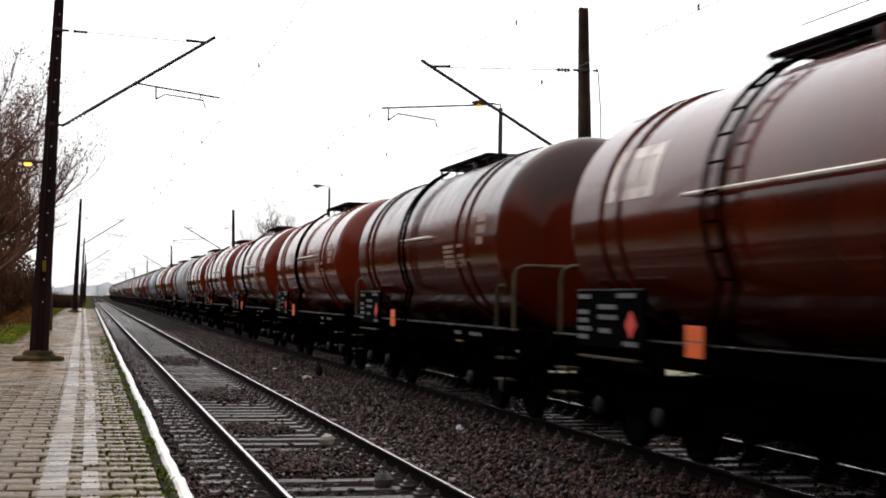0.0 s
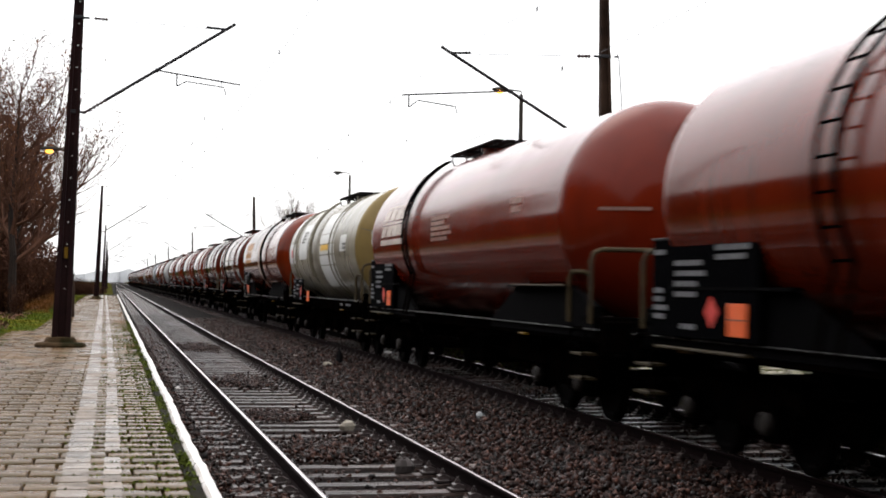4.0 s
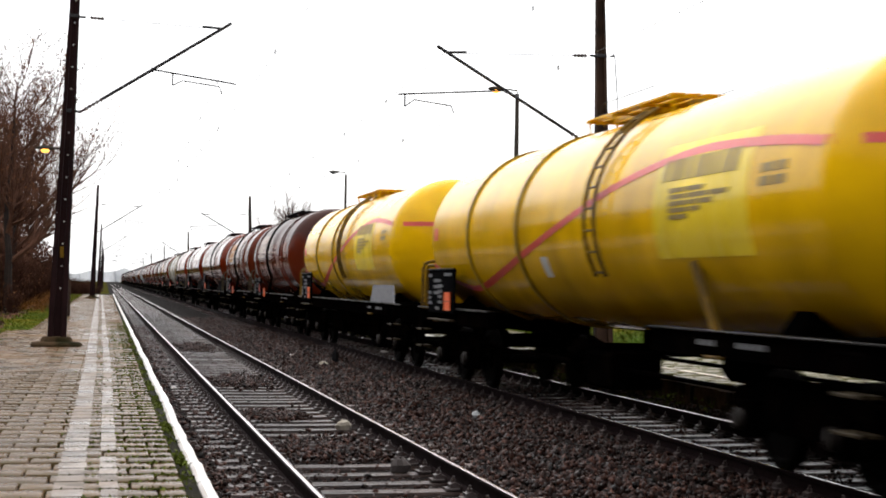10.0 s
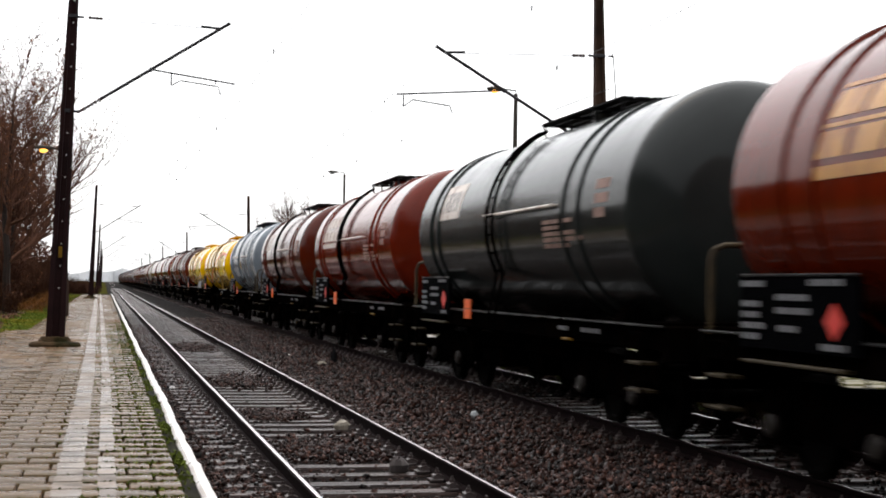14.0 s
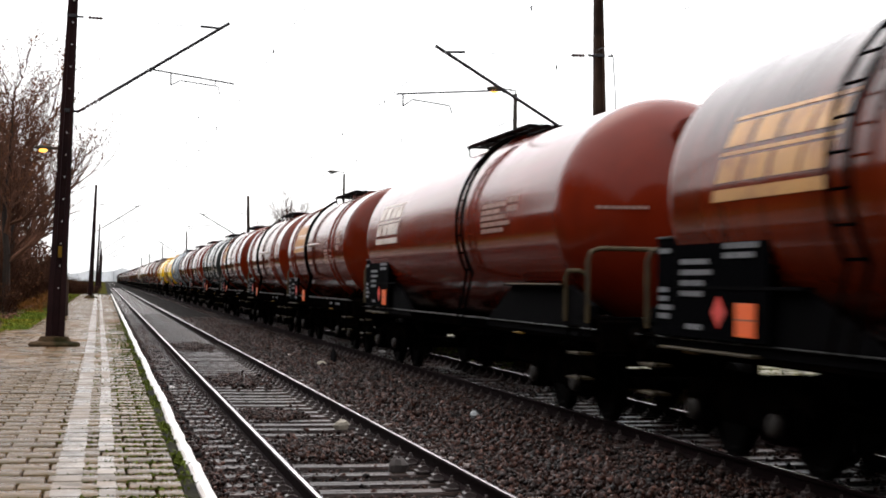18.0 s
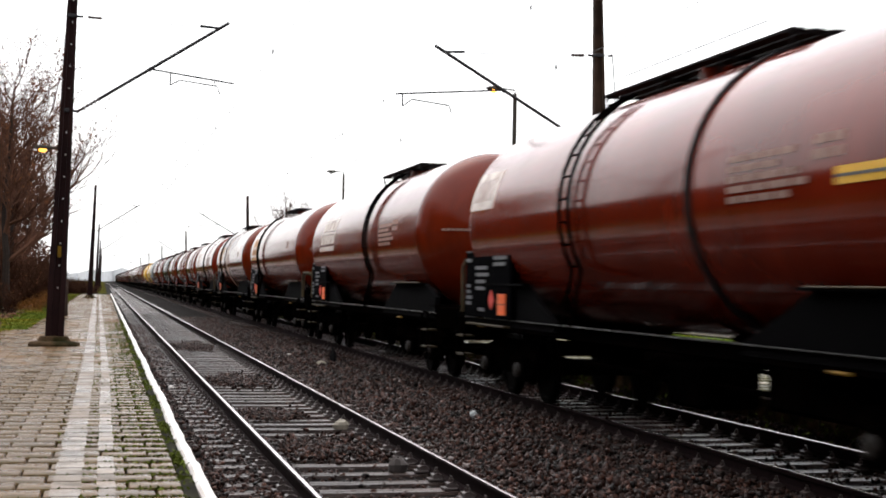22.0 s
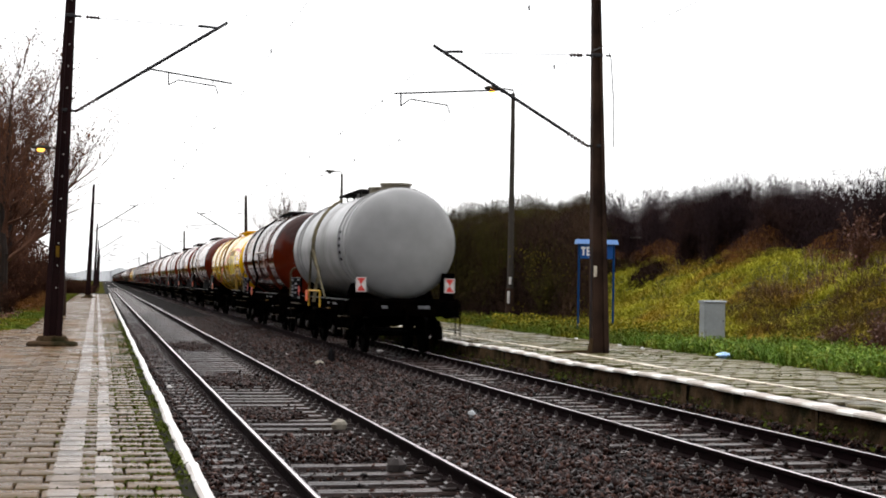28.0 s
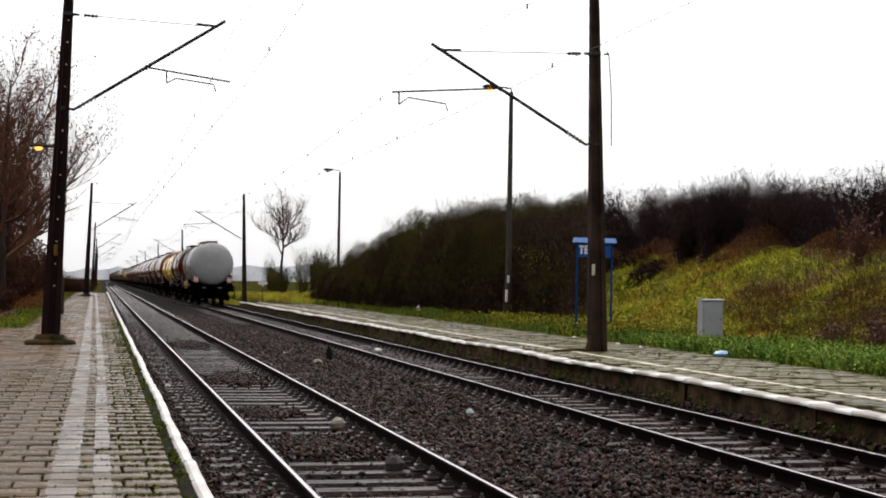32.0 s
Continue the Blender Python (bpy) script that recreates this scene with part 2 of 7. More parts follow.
BROWN, BROWND = (0.055, 0.0066, 0.0018), (0.019, 0.003, 0.0013)
P_BROWN = paint("oxide_red_tank_paint", BROWN, BROWND, 0.22)
P_BROWN2 = paint("dull_brown_tank_paint", (0.074, 0.0125, 0.0042), (0.026, 0.0055, 0.0024), 0.3, grime=0.75, gloss=0.12, run=1.3)
P_RED = paint("brick_red_tank_paint", (0.094, 0.0085, 0.0023), (0.038, 0.0045, 0.002), 0.21, grime=0.4)
P_SPILL = paint("brown_tank_paint_with_oil_spill", BROWN, BROWND, 0.21, spill=0.35)
P_TONGUE = paint("brown_tank_paint_with_oil_tongues", (0.088, 0.0105, 0.0022), BROWND, 0.21, spill=0.5, tongues=True)
P_SPILL2 = paint("brown_tank_paint_with_wide_spill", (0.078, 0.012, 0.004), (0.03, 0.0065, 0.0028), 0.3, spill=0.55, gloss=0.1, run=1.0)
P_MID = paint("rust_brown_tank_paint", (0.084, 0.0082, 0.0017), (0.022, 0.0036, 0.0016), 0.2)
P_CREAM = paint("grimy_cream_tank_paint", (0.145, 0.128, 0.094), (0.06, 0.05, 0.034), 0.36)
P_GREY = paint("blue_grey_tank_paint", (0.13, 0.15, 0.172), (0.075, 0.085, 0.096), 0.33)
P_DARK = paint("dark_green_grey_tank_paint", (0.0125, 0.0148, 0.0145), (0.0055, 0.0064, 0.0062), 0.26)
P_YELLOW = paint("yellow_tank_paint", (0.52, 0.295, 0.0015), (0.3, 0.14, 0.002), 0.24, grime=0.4, run=0.8, gloss=0.14)
P_SILVER = paint("pale_grey_tank_paint", (0.2, 0.2, 0.2), (0.13, 0.13, 0.126), 0.5, grime=0.4, gloss=0.2)
P_ENDTAN = paint("tan_end_cladding", (0.17, 0.12, 0.045), (0.07, 0.055, 0.03), 0.45)


# ---- mesh building ----
class Mesh:
    """Gathers vertices and faces of one part."""

    def __init__(self):
        self.v, self.f = [], []

    def add(self, verts, faces):
        k = len(self.v)
        self.v += [tuple(p) for p in verts]
        self.f += [tuple(i + k for i in q) for q in faces]
        return self

    def box(self, x0, x1, y0, y1, z0, z1, c=0.0):
        """A box; c: the chamfer of its edges along the longest side."""
        if not c:
            return self.add([(x, y, z) for x in (x0, x1) for y in (y0, y1) for z in (z0, z1)],
                            [(0, 1, 3, 2), (4, 6, 7, 5), (0, 4, 5, 1), (2, 3, 7, 6), (0, 2, 6, 4), (1, 5, 7, 3)])
        lo, hi = [x0, y0, z0], [x1, y1, z1]
        ax = max(range(3), key=lambda i: hi[i] - lo[i])
        a, b = [i for i in range(3) if i != ax]
        ring = [(lo[a] + c, lo[b]), (hi[a] - c, lo[b]), (hi[a], lo[b] + c), (hi[a], hi[b] - c), (hi[a] - c, hi[b]), (lo[a] + c, hi[b]), (lo[a], hi[b] - c), (lo[a], lo[b] + c)]
        verts = []
        for e in (lo[ax], hi[ax]):
            for p, q in ring:
                w = [0, 0, 0]
                w[ax], w[a], w[b] = e, p, q
                verts.append(w)
        return self.add(verts, [tuple(range(8)), tuple(range(15, 7, -1))] + [(i, (i + 1) % 8, 8 + (i + 1) % 8, 8 + i) for i in range(8)])

    def tube(self, p, q, r0, r1=None, n=6, caps=True):
        p, q = Vector(p), Vector(q)
        r1 = r0 if r1 is None else r1
        d = (q - p).normalized()
        u = d.orthogonal().normalized()
        w = d.cross(u)
        ring = [u * math.cos(2 * math.pi * i / n) + w * math.sin(2 * math.pi * i / n) for i in range(n)]
        faces = [(i, (i + 1) % n, n + (i + 1) % n, n + i) for i in range(n)]
        if caps:
            faces += [tuple(range(n - 1, -1, -1)), tuple(range(n, 2 * n))]
        return self.add([p + e * r0 for e in ring] + [q + e * r1 for e in ring], faces)

    def path(self, pts, r, n=6):
        """One bent tube through the points."""
        pts = [Vector(p) for p in pts]
        verts, u = [], None
        for i, p in enumerate(pts):
            d = (pts[min(i + 1, len(pts) - 1)] - pts[max(i - 1, 0)]).normalized()
            u = d.orthogonal().normalized() if u is None else (u - d * u.dot(d)).normalized()
            w = d.cross(u)
            verts += [p + (u * math.cos(2 * math.pi * k / n) + w * math.sin(2 * math.pi * k / n)) * r for k in range(n)]
        m = len(pts)
        faces = [(i * n + k, i * n + (k + 1) % n, (i + 1) * n + (k + 1) % n, (i + 1) * n + k) for i in range(m - 1) for k in range(n)]
        return self.add(verts, faces + [tuple(range(n - 1, -1, -1)), tuple(range((m - 1) * n, m * n))])

    def lathe(self, prof, n=48, axis="y", centre=(0, 0, 0)):
        """Turns a profile of (along, radius) round an axis."""
        verts = []
        for y, r in prof:
            for i in range(n):
                a = 2 * math.pi * i / n
                c, s = r * math.cos(a), r * math.sin(a)
                p = {"y": (c, y, s), "x": (y, c, s), "z": (c, s, y)}[axis]
                verts.append((p[0] + centre[0], p[1] + centre[1], p[2] + centre[2]))
        faces = [(k * n + i, k * n + (i + 1) % n, (k + 1) * n + (i + 1) % n, (k + 1) * n + i) for k in range(len(prof) - 1) for i in range(n)]
        return self.add(verts, faces + [tuple(range(n)), tuple(range(len(verts) - 1, len(verts) - n - 1, -1))])

    def patch(self, y0, y1, z0, z1, r, zc, side=-1, skew=0.0, lift=0.005, n=8):
        """A thin piece that follows the shell of a tank from height z0 to z1."""
        a0, a1 = math.asin(max(-1, min(1, (z0 - zc) / r))), math.asin(max(-1, min(1, (z1 - zc) / r)))
        verts = []
        for i in range(n + 1):
            a = a0 + (a1 - a0) * i / n
            for e in (lift, -0.01):
                x, z = side * (r + e) * math.cos(a), zc + (r + e) * math.sin(a)
                s = skew * i / n
                verts += [(x, y0 + s, z), (x, y1 + s, z)]
        faces = []
        for i in range(n):
            k = 4 * i
            faces += [(k, k + 1, k + 5, k + 4), (k, k + 4, k + 6, k + 2), (k + 1, k + 3, k + 7, k + 5)]
        faces += [(0, 2, 3, 1), (4 * n, 4 * n + 1, 4 * n + 3, 4 * n + 2)]
        return self.add(verts, faces)

    def mesh(self, name, mat, smooth=35):
        me = bpy.data.meshes.new(name)
        me.from_pydata(self.v, [], self.f)
        bm = bmesh.new()
        bm.from_mesh(me)
        bmesh.ops.recalc_face_normals(bm, faces=bm.faces)
        bm.to_mesh(me)
        bm.free()
        if smooth:
            me.polygons.foreach_set("use_smooth", [True] * len(me.polygons))
            me.set_sharp_from_angle(angle=radians(smooth))
        for k in (mat if isinstance(mat, (list, tuple)) else [mat]):
            me.materials.append(k)
        return me


def part(name, data, mat, parent, label="", at=(0, 0, 0)):
    """Links a Mesh (or a ready mesh) as one object under a thing or part."""
    ob = new(name, data.mesh(name, mat) if isinstance(data, Mesh) else data)
    ob.parent = parent
    ob.location = at
    return tagged(ob, label)


def thing(name, at, label, category, group="", kind=""):
    ob = new(name)
    ob.empty_display_size = 0.2
    ob.location = at
    return tagged(ob, label, category, group, kind)


def solid(name, data, mat, label, category, group="", kind="", at=(0, 0, 0)):
    ob = new(name, data.mesh(name, mat))
    ob.location = at
    return tagged(ob, label, category, group, kind)


def quick(name, verts, faces, mat, smooth=False):
    """A large mesh from arrays: verts (n, 3), faces (m, k)."""
    me = bpy.data.meshes.new(name)
    verts, faces = np.asarray(verts, dtype=np.float32), np.asarray(faces, dtype=np.int32)
    k = faces.shape[1]
    me.vertices.add(len(verts))
    me.vertices.foreach_set("co", verts.ravel())
    me.loops.add(faces.size)
    me.loops.foreach_set("vertex_index", faces.ravel())
    me.polygons.add(len(faces))
    me.polygons.foreach_set("loop_start", np.arange(0, faces.size, k, dtype=np.int32))
    if smooth:
        me.polygons.foreach_set("use_smooth", np.ones(len(faces), dtype=bool))
    me.update(calc_edges=True)
    me.materials.append(mat)
    return me




# ---- the ground ----
def height(x, y):
    """The lie of the land: the railway in a shallow bed, flat ground beside it, a bank rising on the right."""
    x, y = np.asarray(x, float), np.asarray(y, float)
    sm = lambda a, b, v: np.clip((v - a) / (b - a), 0, 1) ** 2 * (3 - 2 * np.clip((v - a) / (b - a), 0, 1))
    z = np.full(np.broadcast(x, y).shape, -0.42)
    z = z + 0.66 * sm(-4.0, -4.3, x) * (x < 0)
    right = sm(9.2, 9.5, x)
    top = 2.1 * sm(92, 62, y) + 0.4
    bank = top * sm(13.0, 19.5, x) * sm(-30, 10, y)
    z = z + right * (0.66 + bank)
    z = z + (0.10 * np.sin(x * 0.9 + 1.3 * np.sin(y * 0.21)) * np.sin(y * 0.37) + 0.13 * np.sin(x * 2.3 + 1.7 * np.sin(y * 0.9)) * np.sin(y * 1.15 + x * 0.7)) * sm(12, 15, x)
    end = sm(140, 150, y)
    z = z - 0.25 * end * (sm(-4.0, -4.3, x) * (x < 0))
    return z


gx = np.unique(np.concatenate([np.linspace(-2500, -60, 14), np.linspace(-60, -6, 20), np.linspace(-6, -3, 16), [0, 3, 6], np.linspace(8.5, 26, 60), np.linspace(27, 80, 20), np.linspace(100, 2500, 14)]))
gy = np.unique(np.concatenate([np.linspace(-400, -10, 12), np.linspace(-8, 120, 110), np.linspace(124, 300, 40), np.linspace(340, 3500, 16)]))
GX, GY = np.meshgrid(gx, gy)
gv = np.stack([GX, GY, height(GX, GY)], -1).reshape(-1, 3)
w = len(gx)
gi = (np.arange(len(gy) - 1)[:, None] * w + np.arange(w - 1)[None]).ravel()
ground = new("ground", quick("ground", gv, np.stack([gi, gi + 1, gi + w + 1, gi + w], -1), M_GROUND, True))
tagged(ground, "damp brown earth with patches of low grass", "ground", kind="structure")

# ballast bed with shoulders, one strip under both tracks
prof = [(-1.95, -0.40), (-1.62, -0.24), (-1.3, -0.205), (1.35, -0.205), (1.9, -0.24), (2.24, -0.27), (2.7, -0.24), (3.1, -0.205), (5.62, -0.205), (5.78, -0.13), (5.9, -0.06), (6.02, -0.02), (6.2, -0.02)]
ys = np.concatenate([np.arange(-60, 60, 0.5), np.arange(60, 300, 3), np.arange(300, 1501, 50)])
bv = []
for y in ys:
    for x, z in prof:
        bv.append((x, y, z + (random.uniform(-0.02, 0.02) if y < 80 else 0)))
w = len(prof)
gi = (np.arange(len(ys) - 1)[:, None] * w + np.arange(w - 1)[None]).ravel()
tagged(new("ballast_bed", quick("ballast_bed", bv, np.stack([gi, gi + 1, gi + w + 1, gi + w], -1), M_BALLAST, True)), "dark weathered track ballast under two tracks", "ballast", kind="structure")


def stones(count, x0, x1, y0, y1, z, size, seed):
    """Loose ballast stones: squashed, turned eight-sided lumps."""
    r = np.random.default_rng(seed)
    base = np.array([(1, 0, 0), (-1, 0, 0), (0, 1, 0), (0, -1, 0), (0, 0, 1), (0, 0, -1)], float)
    tri = np.array([(0, 2, 4), (2, 1, 4), (1, 3, 4), (3, 0, 4), (2, 0, 5), (1, 2, 5), (3, 1, 5), (0, 3, 5)])
    t = r.random(count)
    c = np.stack([r.uniform(x0, x1, count), y0 + (y1 - y0) * t ** 1.5, np.full(count, z)], -1)
    if y1 - y0 < 5:      # a small heap thins out towards its rim
        c[:, 0] = (x0 + x1) / 2 + (x1 - x0) * 0.23 * r.normal(size=count)
        c[:, 1] = (y0 + y1) / 2 + (y1 - y0) * 0.3 * r.normal(size=count)
        c[:, 0] = np.clip(c[:, 0], x0, x1)
    s = size * r.uniform(0.45, 1.5, (count, 1, 1)) * r.uniform(0.4, 1.35, (count, 6, 3)) * np.array([1.15, 1, 0.7])
    q = r.normal(size=(count, 4))
    q /= np.linalg.norm(q, axis=1, keepdims=True)
    a, b, cc, d = q.T
    R = np.stack([1 - 2 * (cc * cc + d * d), 2 * (b * cc - a * d), 2 * (b * d + a * cc), 2 * (b * cc + a * d), 1 - 2 * (b * b + d * d), 2 * (cc * d - a * b),
                  2 * (b * d - a * cc), 2 * (cc * d + a * b), 1 - 2 * (b * b + cc * cc)], -1).reshape(-1, 3, 3)
    pts = np.einsum("nij,nkj->nki", R, base[None] * s) + c[:, None] + np.array([0, 0, 1]) * r.uniform(-0.025, 0.04, (count, 1, 1))
    faces = (np.arange(count)[:, None, None] * 6 + tri[None]).reshape(-1, 3)
    return pts.reshape(-1, 3), faces


def heap(name, rows, label):
    vs, fs, k = [], [], 0
    for i, row in enumerate(rows):
        v, f = stones(*row, seed=11 + i)
        vs.append(v)
        fs.append(f + k)
        k += len(v)
    ob = new(name, quick(name, np.concatenate(vs), np.concatenate(fs), M_STONE))
    return tagged(ob, label, "ballast", kind="stuff")


heap("ballast_stones", [(36000, 0.85, 3.65, 7, 75, -0.235, 0.042), (10000, -1.62, -0.84, 7, 60, -0.215, 0.034), (7500, -0.66, 0.66, 7, 60, -0.228, 0.030), (6000, 3.05, 3.72, 9, 60, -0.19, 0.034), (7000, 0.84, 1.4, 7, 60, -0.2, 0.034),
                        (8000, 3.8, 5.15, 9, 70, -0.21, 0.030), (7000, 5.3, 5.7, 9, 70, -0.2, 0.034), (7000, 5.66, 5.84, 9, 70, -0.15, 0.032), (7000, 5.8, 6.0, 9, 70, -0.075, 0.034),
                        (1500, -0.62, 0.66, 15.0, 16.9, -0.175, 0.032), (1100, -0.6, 0.3, 19.4, 20.6, -0.175, 0.030), (1500, -0.62, 0.66, 25.4, 28.2, -0.175, 0.032), (1100, -0.6, 0.62, 39.0, 42.5, -0.175, 0.032),
                        (900, -0.3, 0.6, 11.1, 11.7, -0.18, 0.028), (900, 4.0, 5.1, 24.0, 25.6, -0.175, 0.03), (5000, -1.6, 6.1, -14.0, 7.0, -0.235, 0.045)], "loose dark grey and brown ballast stones between the tracks")


# ---- the tracks ----
def rail_profile():
    return [(-0.062, -0.160), (0.062, -0.160), (0.062, -0.150), (0.010, -0.128), (0.008, -0.045), (0.034, -0.034), (0.036, -0.010), (0.028, -0.002),
            (-0.028, -0.002), (-0.036, -0.010), (-0.034, -0.034), (-0.008, -0.045), (-0.010, -0.128), (-0.062, -0.150)]


def track(name, cx, label):
    t = thing(name, (cx, 0, 0), label, "railway track", "railway tracks", kind="structure")
    for sx in (-0.7525, 0.7525):
        rail, top = Mesh(), Mesh()
        p = rail_profile()
        rail.add([(sx + a, y, b) for y in (-120, 1500) for a, b in p], [tuple(range(len(p))), tuple(range(2 * len(p) - 1, len(p) - 1, -1))] + [(i, (i + 1) % len(p), len(p) + (i + 1) % len(p), len(p) + i) for i in range(len(p))])
        r = part("rail", rail, M_RUST, t, "rusty rail with a polished head")
        arc = [(-0.021, -0.0035), (-0.017, -0.0015), (-0.010, -0.0002), (0.0, 0.0006), (0.010, -0.0002), (0.017, -0.0015), (0.021, -0.0035)]
        top.add([(sx + a, y, b) for y in (-120, 1500) for a, b in arc], [(i, i + 1, 8 + i, 7 + i) for i in range(6)])
        part("running_surface", top, M_RAILTOP, r, "shiny steel running surface")
    sl = Mesh()
    sl.add([(-1.3, -0.11, -0.175), (-0.5, -0.11, -0.174), (0, -0.105, -0.176), (0.5, -0.11, -0.174), (1.3, -0.11, -0.175),
            (-1.3, 0.11, -0.175), (-0.5, 0.11, -0.174), (0, 0.105, -0.176), (0.5, 0.11, -0.174), (1.3, 0.11, -0.175),
            (-1.3, -0.145, -0.36), (1.3, -0.145, -0.36), (-1.3, 0.145, -0.36), (1.3, 0.145, -0.36)],
           [(0, 1, 6, 5), (1, 2, 7, 6), (2, 3, 8, 7), (3, 4, 9, 8), (10, 11, 4, 3, 2, 1, 0), (12, 5, 6, 7, 8, 9, 13), (10, 0, 5, 12), (11, 13, 9, 4), (10, 12, 13, 11)])
    sme = sl.mesh("sleeper", M_SLEEPER, 0)
    # ribbed base plate, and on each side of the rail's foot a sloping clamp under a bolt with its nut
    cl = Mesh().box(-0.19, 0.19, -0.08, 0.08, -0.175, -0.152, 0.005)
    for e in (-1, 1):
        cl.add([(e * 0.045, -0.06, -0.150), (e * 0.15, -0.06, -0.153), (e * 0.15, 0.06, -0.153), (e * 0.045, 0.06, -0.150),
                (e * 0.045, -0.055, -0.128), (e * 0.105, -0.055, -0.102), (e * 0.105, 0.055, -0.102), (e * 0.045, 0.055, -0.128),
                (e * 0.155, -0.055, -0.118), (e * 0.155, 0.055, -0.118)],
               [(0, 1, 8, 5, 4), (3, 7, 6, 9, 2), (4, 5, 6, 7), (5, 8, 9, 6), (1, 2, 9, 8), (0, 4, 7, 3), (0, 3, 2, 1)])
        cl.tube((e * 0.11, 0, -0.115), (e * 0.11, 0, -0.078), 0.024, n=6).tube((e * 0.11, 0, -0.08), (e * 0.11, 0, -0.052), 0.013, n=6)
    cme = cl.mesh("rail_clip", M_CLIP, 0)
    first = 6.1 if cx == 0 else 6.4
    for i in range(125):
        y = first + 0.6 * i
        s = part("sleeper", sme, None, t, at=(random.uniform(-0.02, 0.02), y + random.uniform(-0.02, 0.02), random.uniform(-0.012, 0.004)))
        s.rotation_euler[2] = random.uniform(-0.012, 0.012)
        if i < 58:
            for x in (-0.7525, 0.7525):
                part("rail_clip", cme, None, t, at=(x, y, 0))
    rest = Mesh()
    for i in list(range(-70, 0)) + list(range(125, 500)):
        y = first + 0.6 * i
        rest.box(-1.3, 1.3, y - 0.13, y + 0.13, -0.3, -0.18)
    tagged(part("distant_sleepers", rest, M_SLEEPER, t), kind="stuff")
    return t


track("track_near", 0, "rusty railway track on weathered sleepers in dark ballast")
track("track_far", TRACK, "second rusty railway track beside the far platform")


# ---- platforms ----
def platform_body(name, x0, x1, y0, y1, label, narrow=None):
    m = Mesh().box(x0, x1, y0, y1, -0.5, PLAT - 0.035)
    if narrow:        # from there on the grass reaches further in
        m = Mesh().box(x0, x1, y0, narrow[1], -0.5, PLAT - 0.035).box(narrow[0], x1, narrow[1], y1, -0.5, PLAT - 0.035)
    return solid(name, m, M_MOSS, label, "platform", kind="structure")


pl = platform_body("platform_near", -4.75, -1.768, -40, 141, "low station platform of grey slabs with mossy joints", (-4.3, 39.4))
pr = platform_body("platform_far", 6.20, 9.7, -40, 90, "low far platform of worn grey slabs with mossy patches")


def kerb_stone(length, w, seed, deep=0.30):
    r = random.Random(seed)
    m = Mesh()
    n = 4
    verts = []
    for i in range(n + 1):
        y = 0.004 + (length - 0.008) * i / n
        j = [r.uniform(-0.006, 0.006) for _ in range(4)]
        verts += [(0 + j[0], y, PLAT - deep), (0 + j[0], y, PLAT - 0.02), (0.02 + j[0], y, PLAT + j[2]), (w - 0.015 + j[1], y, PLAT + j[2]), (w + j[1], y, PLAT - 0.015), (w + j[1], y, PLAT - deep)]
    faces = [(0, 1, 2, 3, 4, 5), tuple(6 * n + i for i in range(5, -1, -1))]
    for i in range(n):
        for k in range(5):
            faces.append((6 * i + k, 6 * i + k + 1, 6 * i + k + 7, 6 * i + k + 6))
    return m.add(verts, faces)


kerbs = [kerb_stone(1.0, 0.09, s).mesh("kerb_stone", M_WHITE, 30) for s in range(4)]
for i in range(150):
    k = part("kerb_stone", kerbs[i % 4], None, pl, "white-painted concrete kerb stone" if i == 0 else "", at=(-1.775 + 0.008 * math.sin(i * 0.8) + random.uniform(-0.005, 0.005), -9 + i, random.uniform(-0.004, 0.003)))
part("retaining_wall", Mesh().box(-1.766, -1.70, -40, 141, -0.5, 0.03), M_EDGE, pl, "dark stained concrete face")
# far edge: white-painted top lip over a stained concrete face
kerbf = []
for s in range(5):
    m = kerb_stone(1.0, 0.24 + 0.03 * (s % 3), 40 + s, 0.045)
    kerbf.append(m.mesh("kerb_stone", M_WHITEWORN, 30))
for i in range(108):
    part("kerb_stone", kerbf[i * 3 % 5], None, pr, at=(5.86 + 0.035 * math.sin(i * 0.55) + 0.02 * math.sin(i * 1.7) + random.uniform(-0.015, 0.015), -18 + i, 0.014 * math.sin(i * 0.7) - 0.006 + random.uniform(-0.006, 0.006)))


def face_block(seed):
    """A weathered two-metre block of the platform's face, its front pitted and its top edge broken."""
    r = random.Random(seed)
    n, k = 14, 5
    verts = []
    for i in range(n + 1):
        y = 0.006 + 1.988 * i / n
        for j in range(k):
            z = -0.5 + (0.5 + PLAT - 0.055) * j / (k - 1)
            chip = 0.05 * r.random() ** 3 if 0 < i < n else 0.0
            verts.append((r.uniform(-0.014, 0.014) + chip + (0.03 * r.random() ** 2 if j == k - 1 else 0), y, z - (0.03 * r.random() ** 2 if j == k - 1 else 0)))
    m = Mesh().add(verts, [(i * k + j, i * k + j + 1, (i + 1) * k + j + 1, (i + 1) * k + j) for i in range(n) for j in range(k - 1)])
    top = [i * k + k - 1 for i in range(n + 1)]
    back = [(0.2, v[1], PLAT - 0.06) for v in (verts[q] for q in top)]
    q = len(verts)
    m.v += back
    m.f += [(top[i], q + i, q + i + 1, top[i + 1]) for i in range(n)]
    return m


faces = [face_block(90 + q).mesh("face_block", M_EDGE, 0) for q in range(5)]
for i in range(54):
    part("face_block", faces[i * 2 % 5], None, pr, at=(5.925 + random.uniform(-0.02, 0.0), -18 + 2 * i, random.uniform(-0.006, 0.0)))


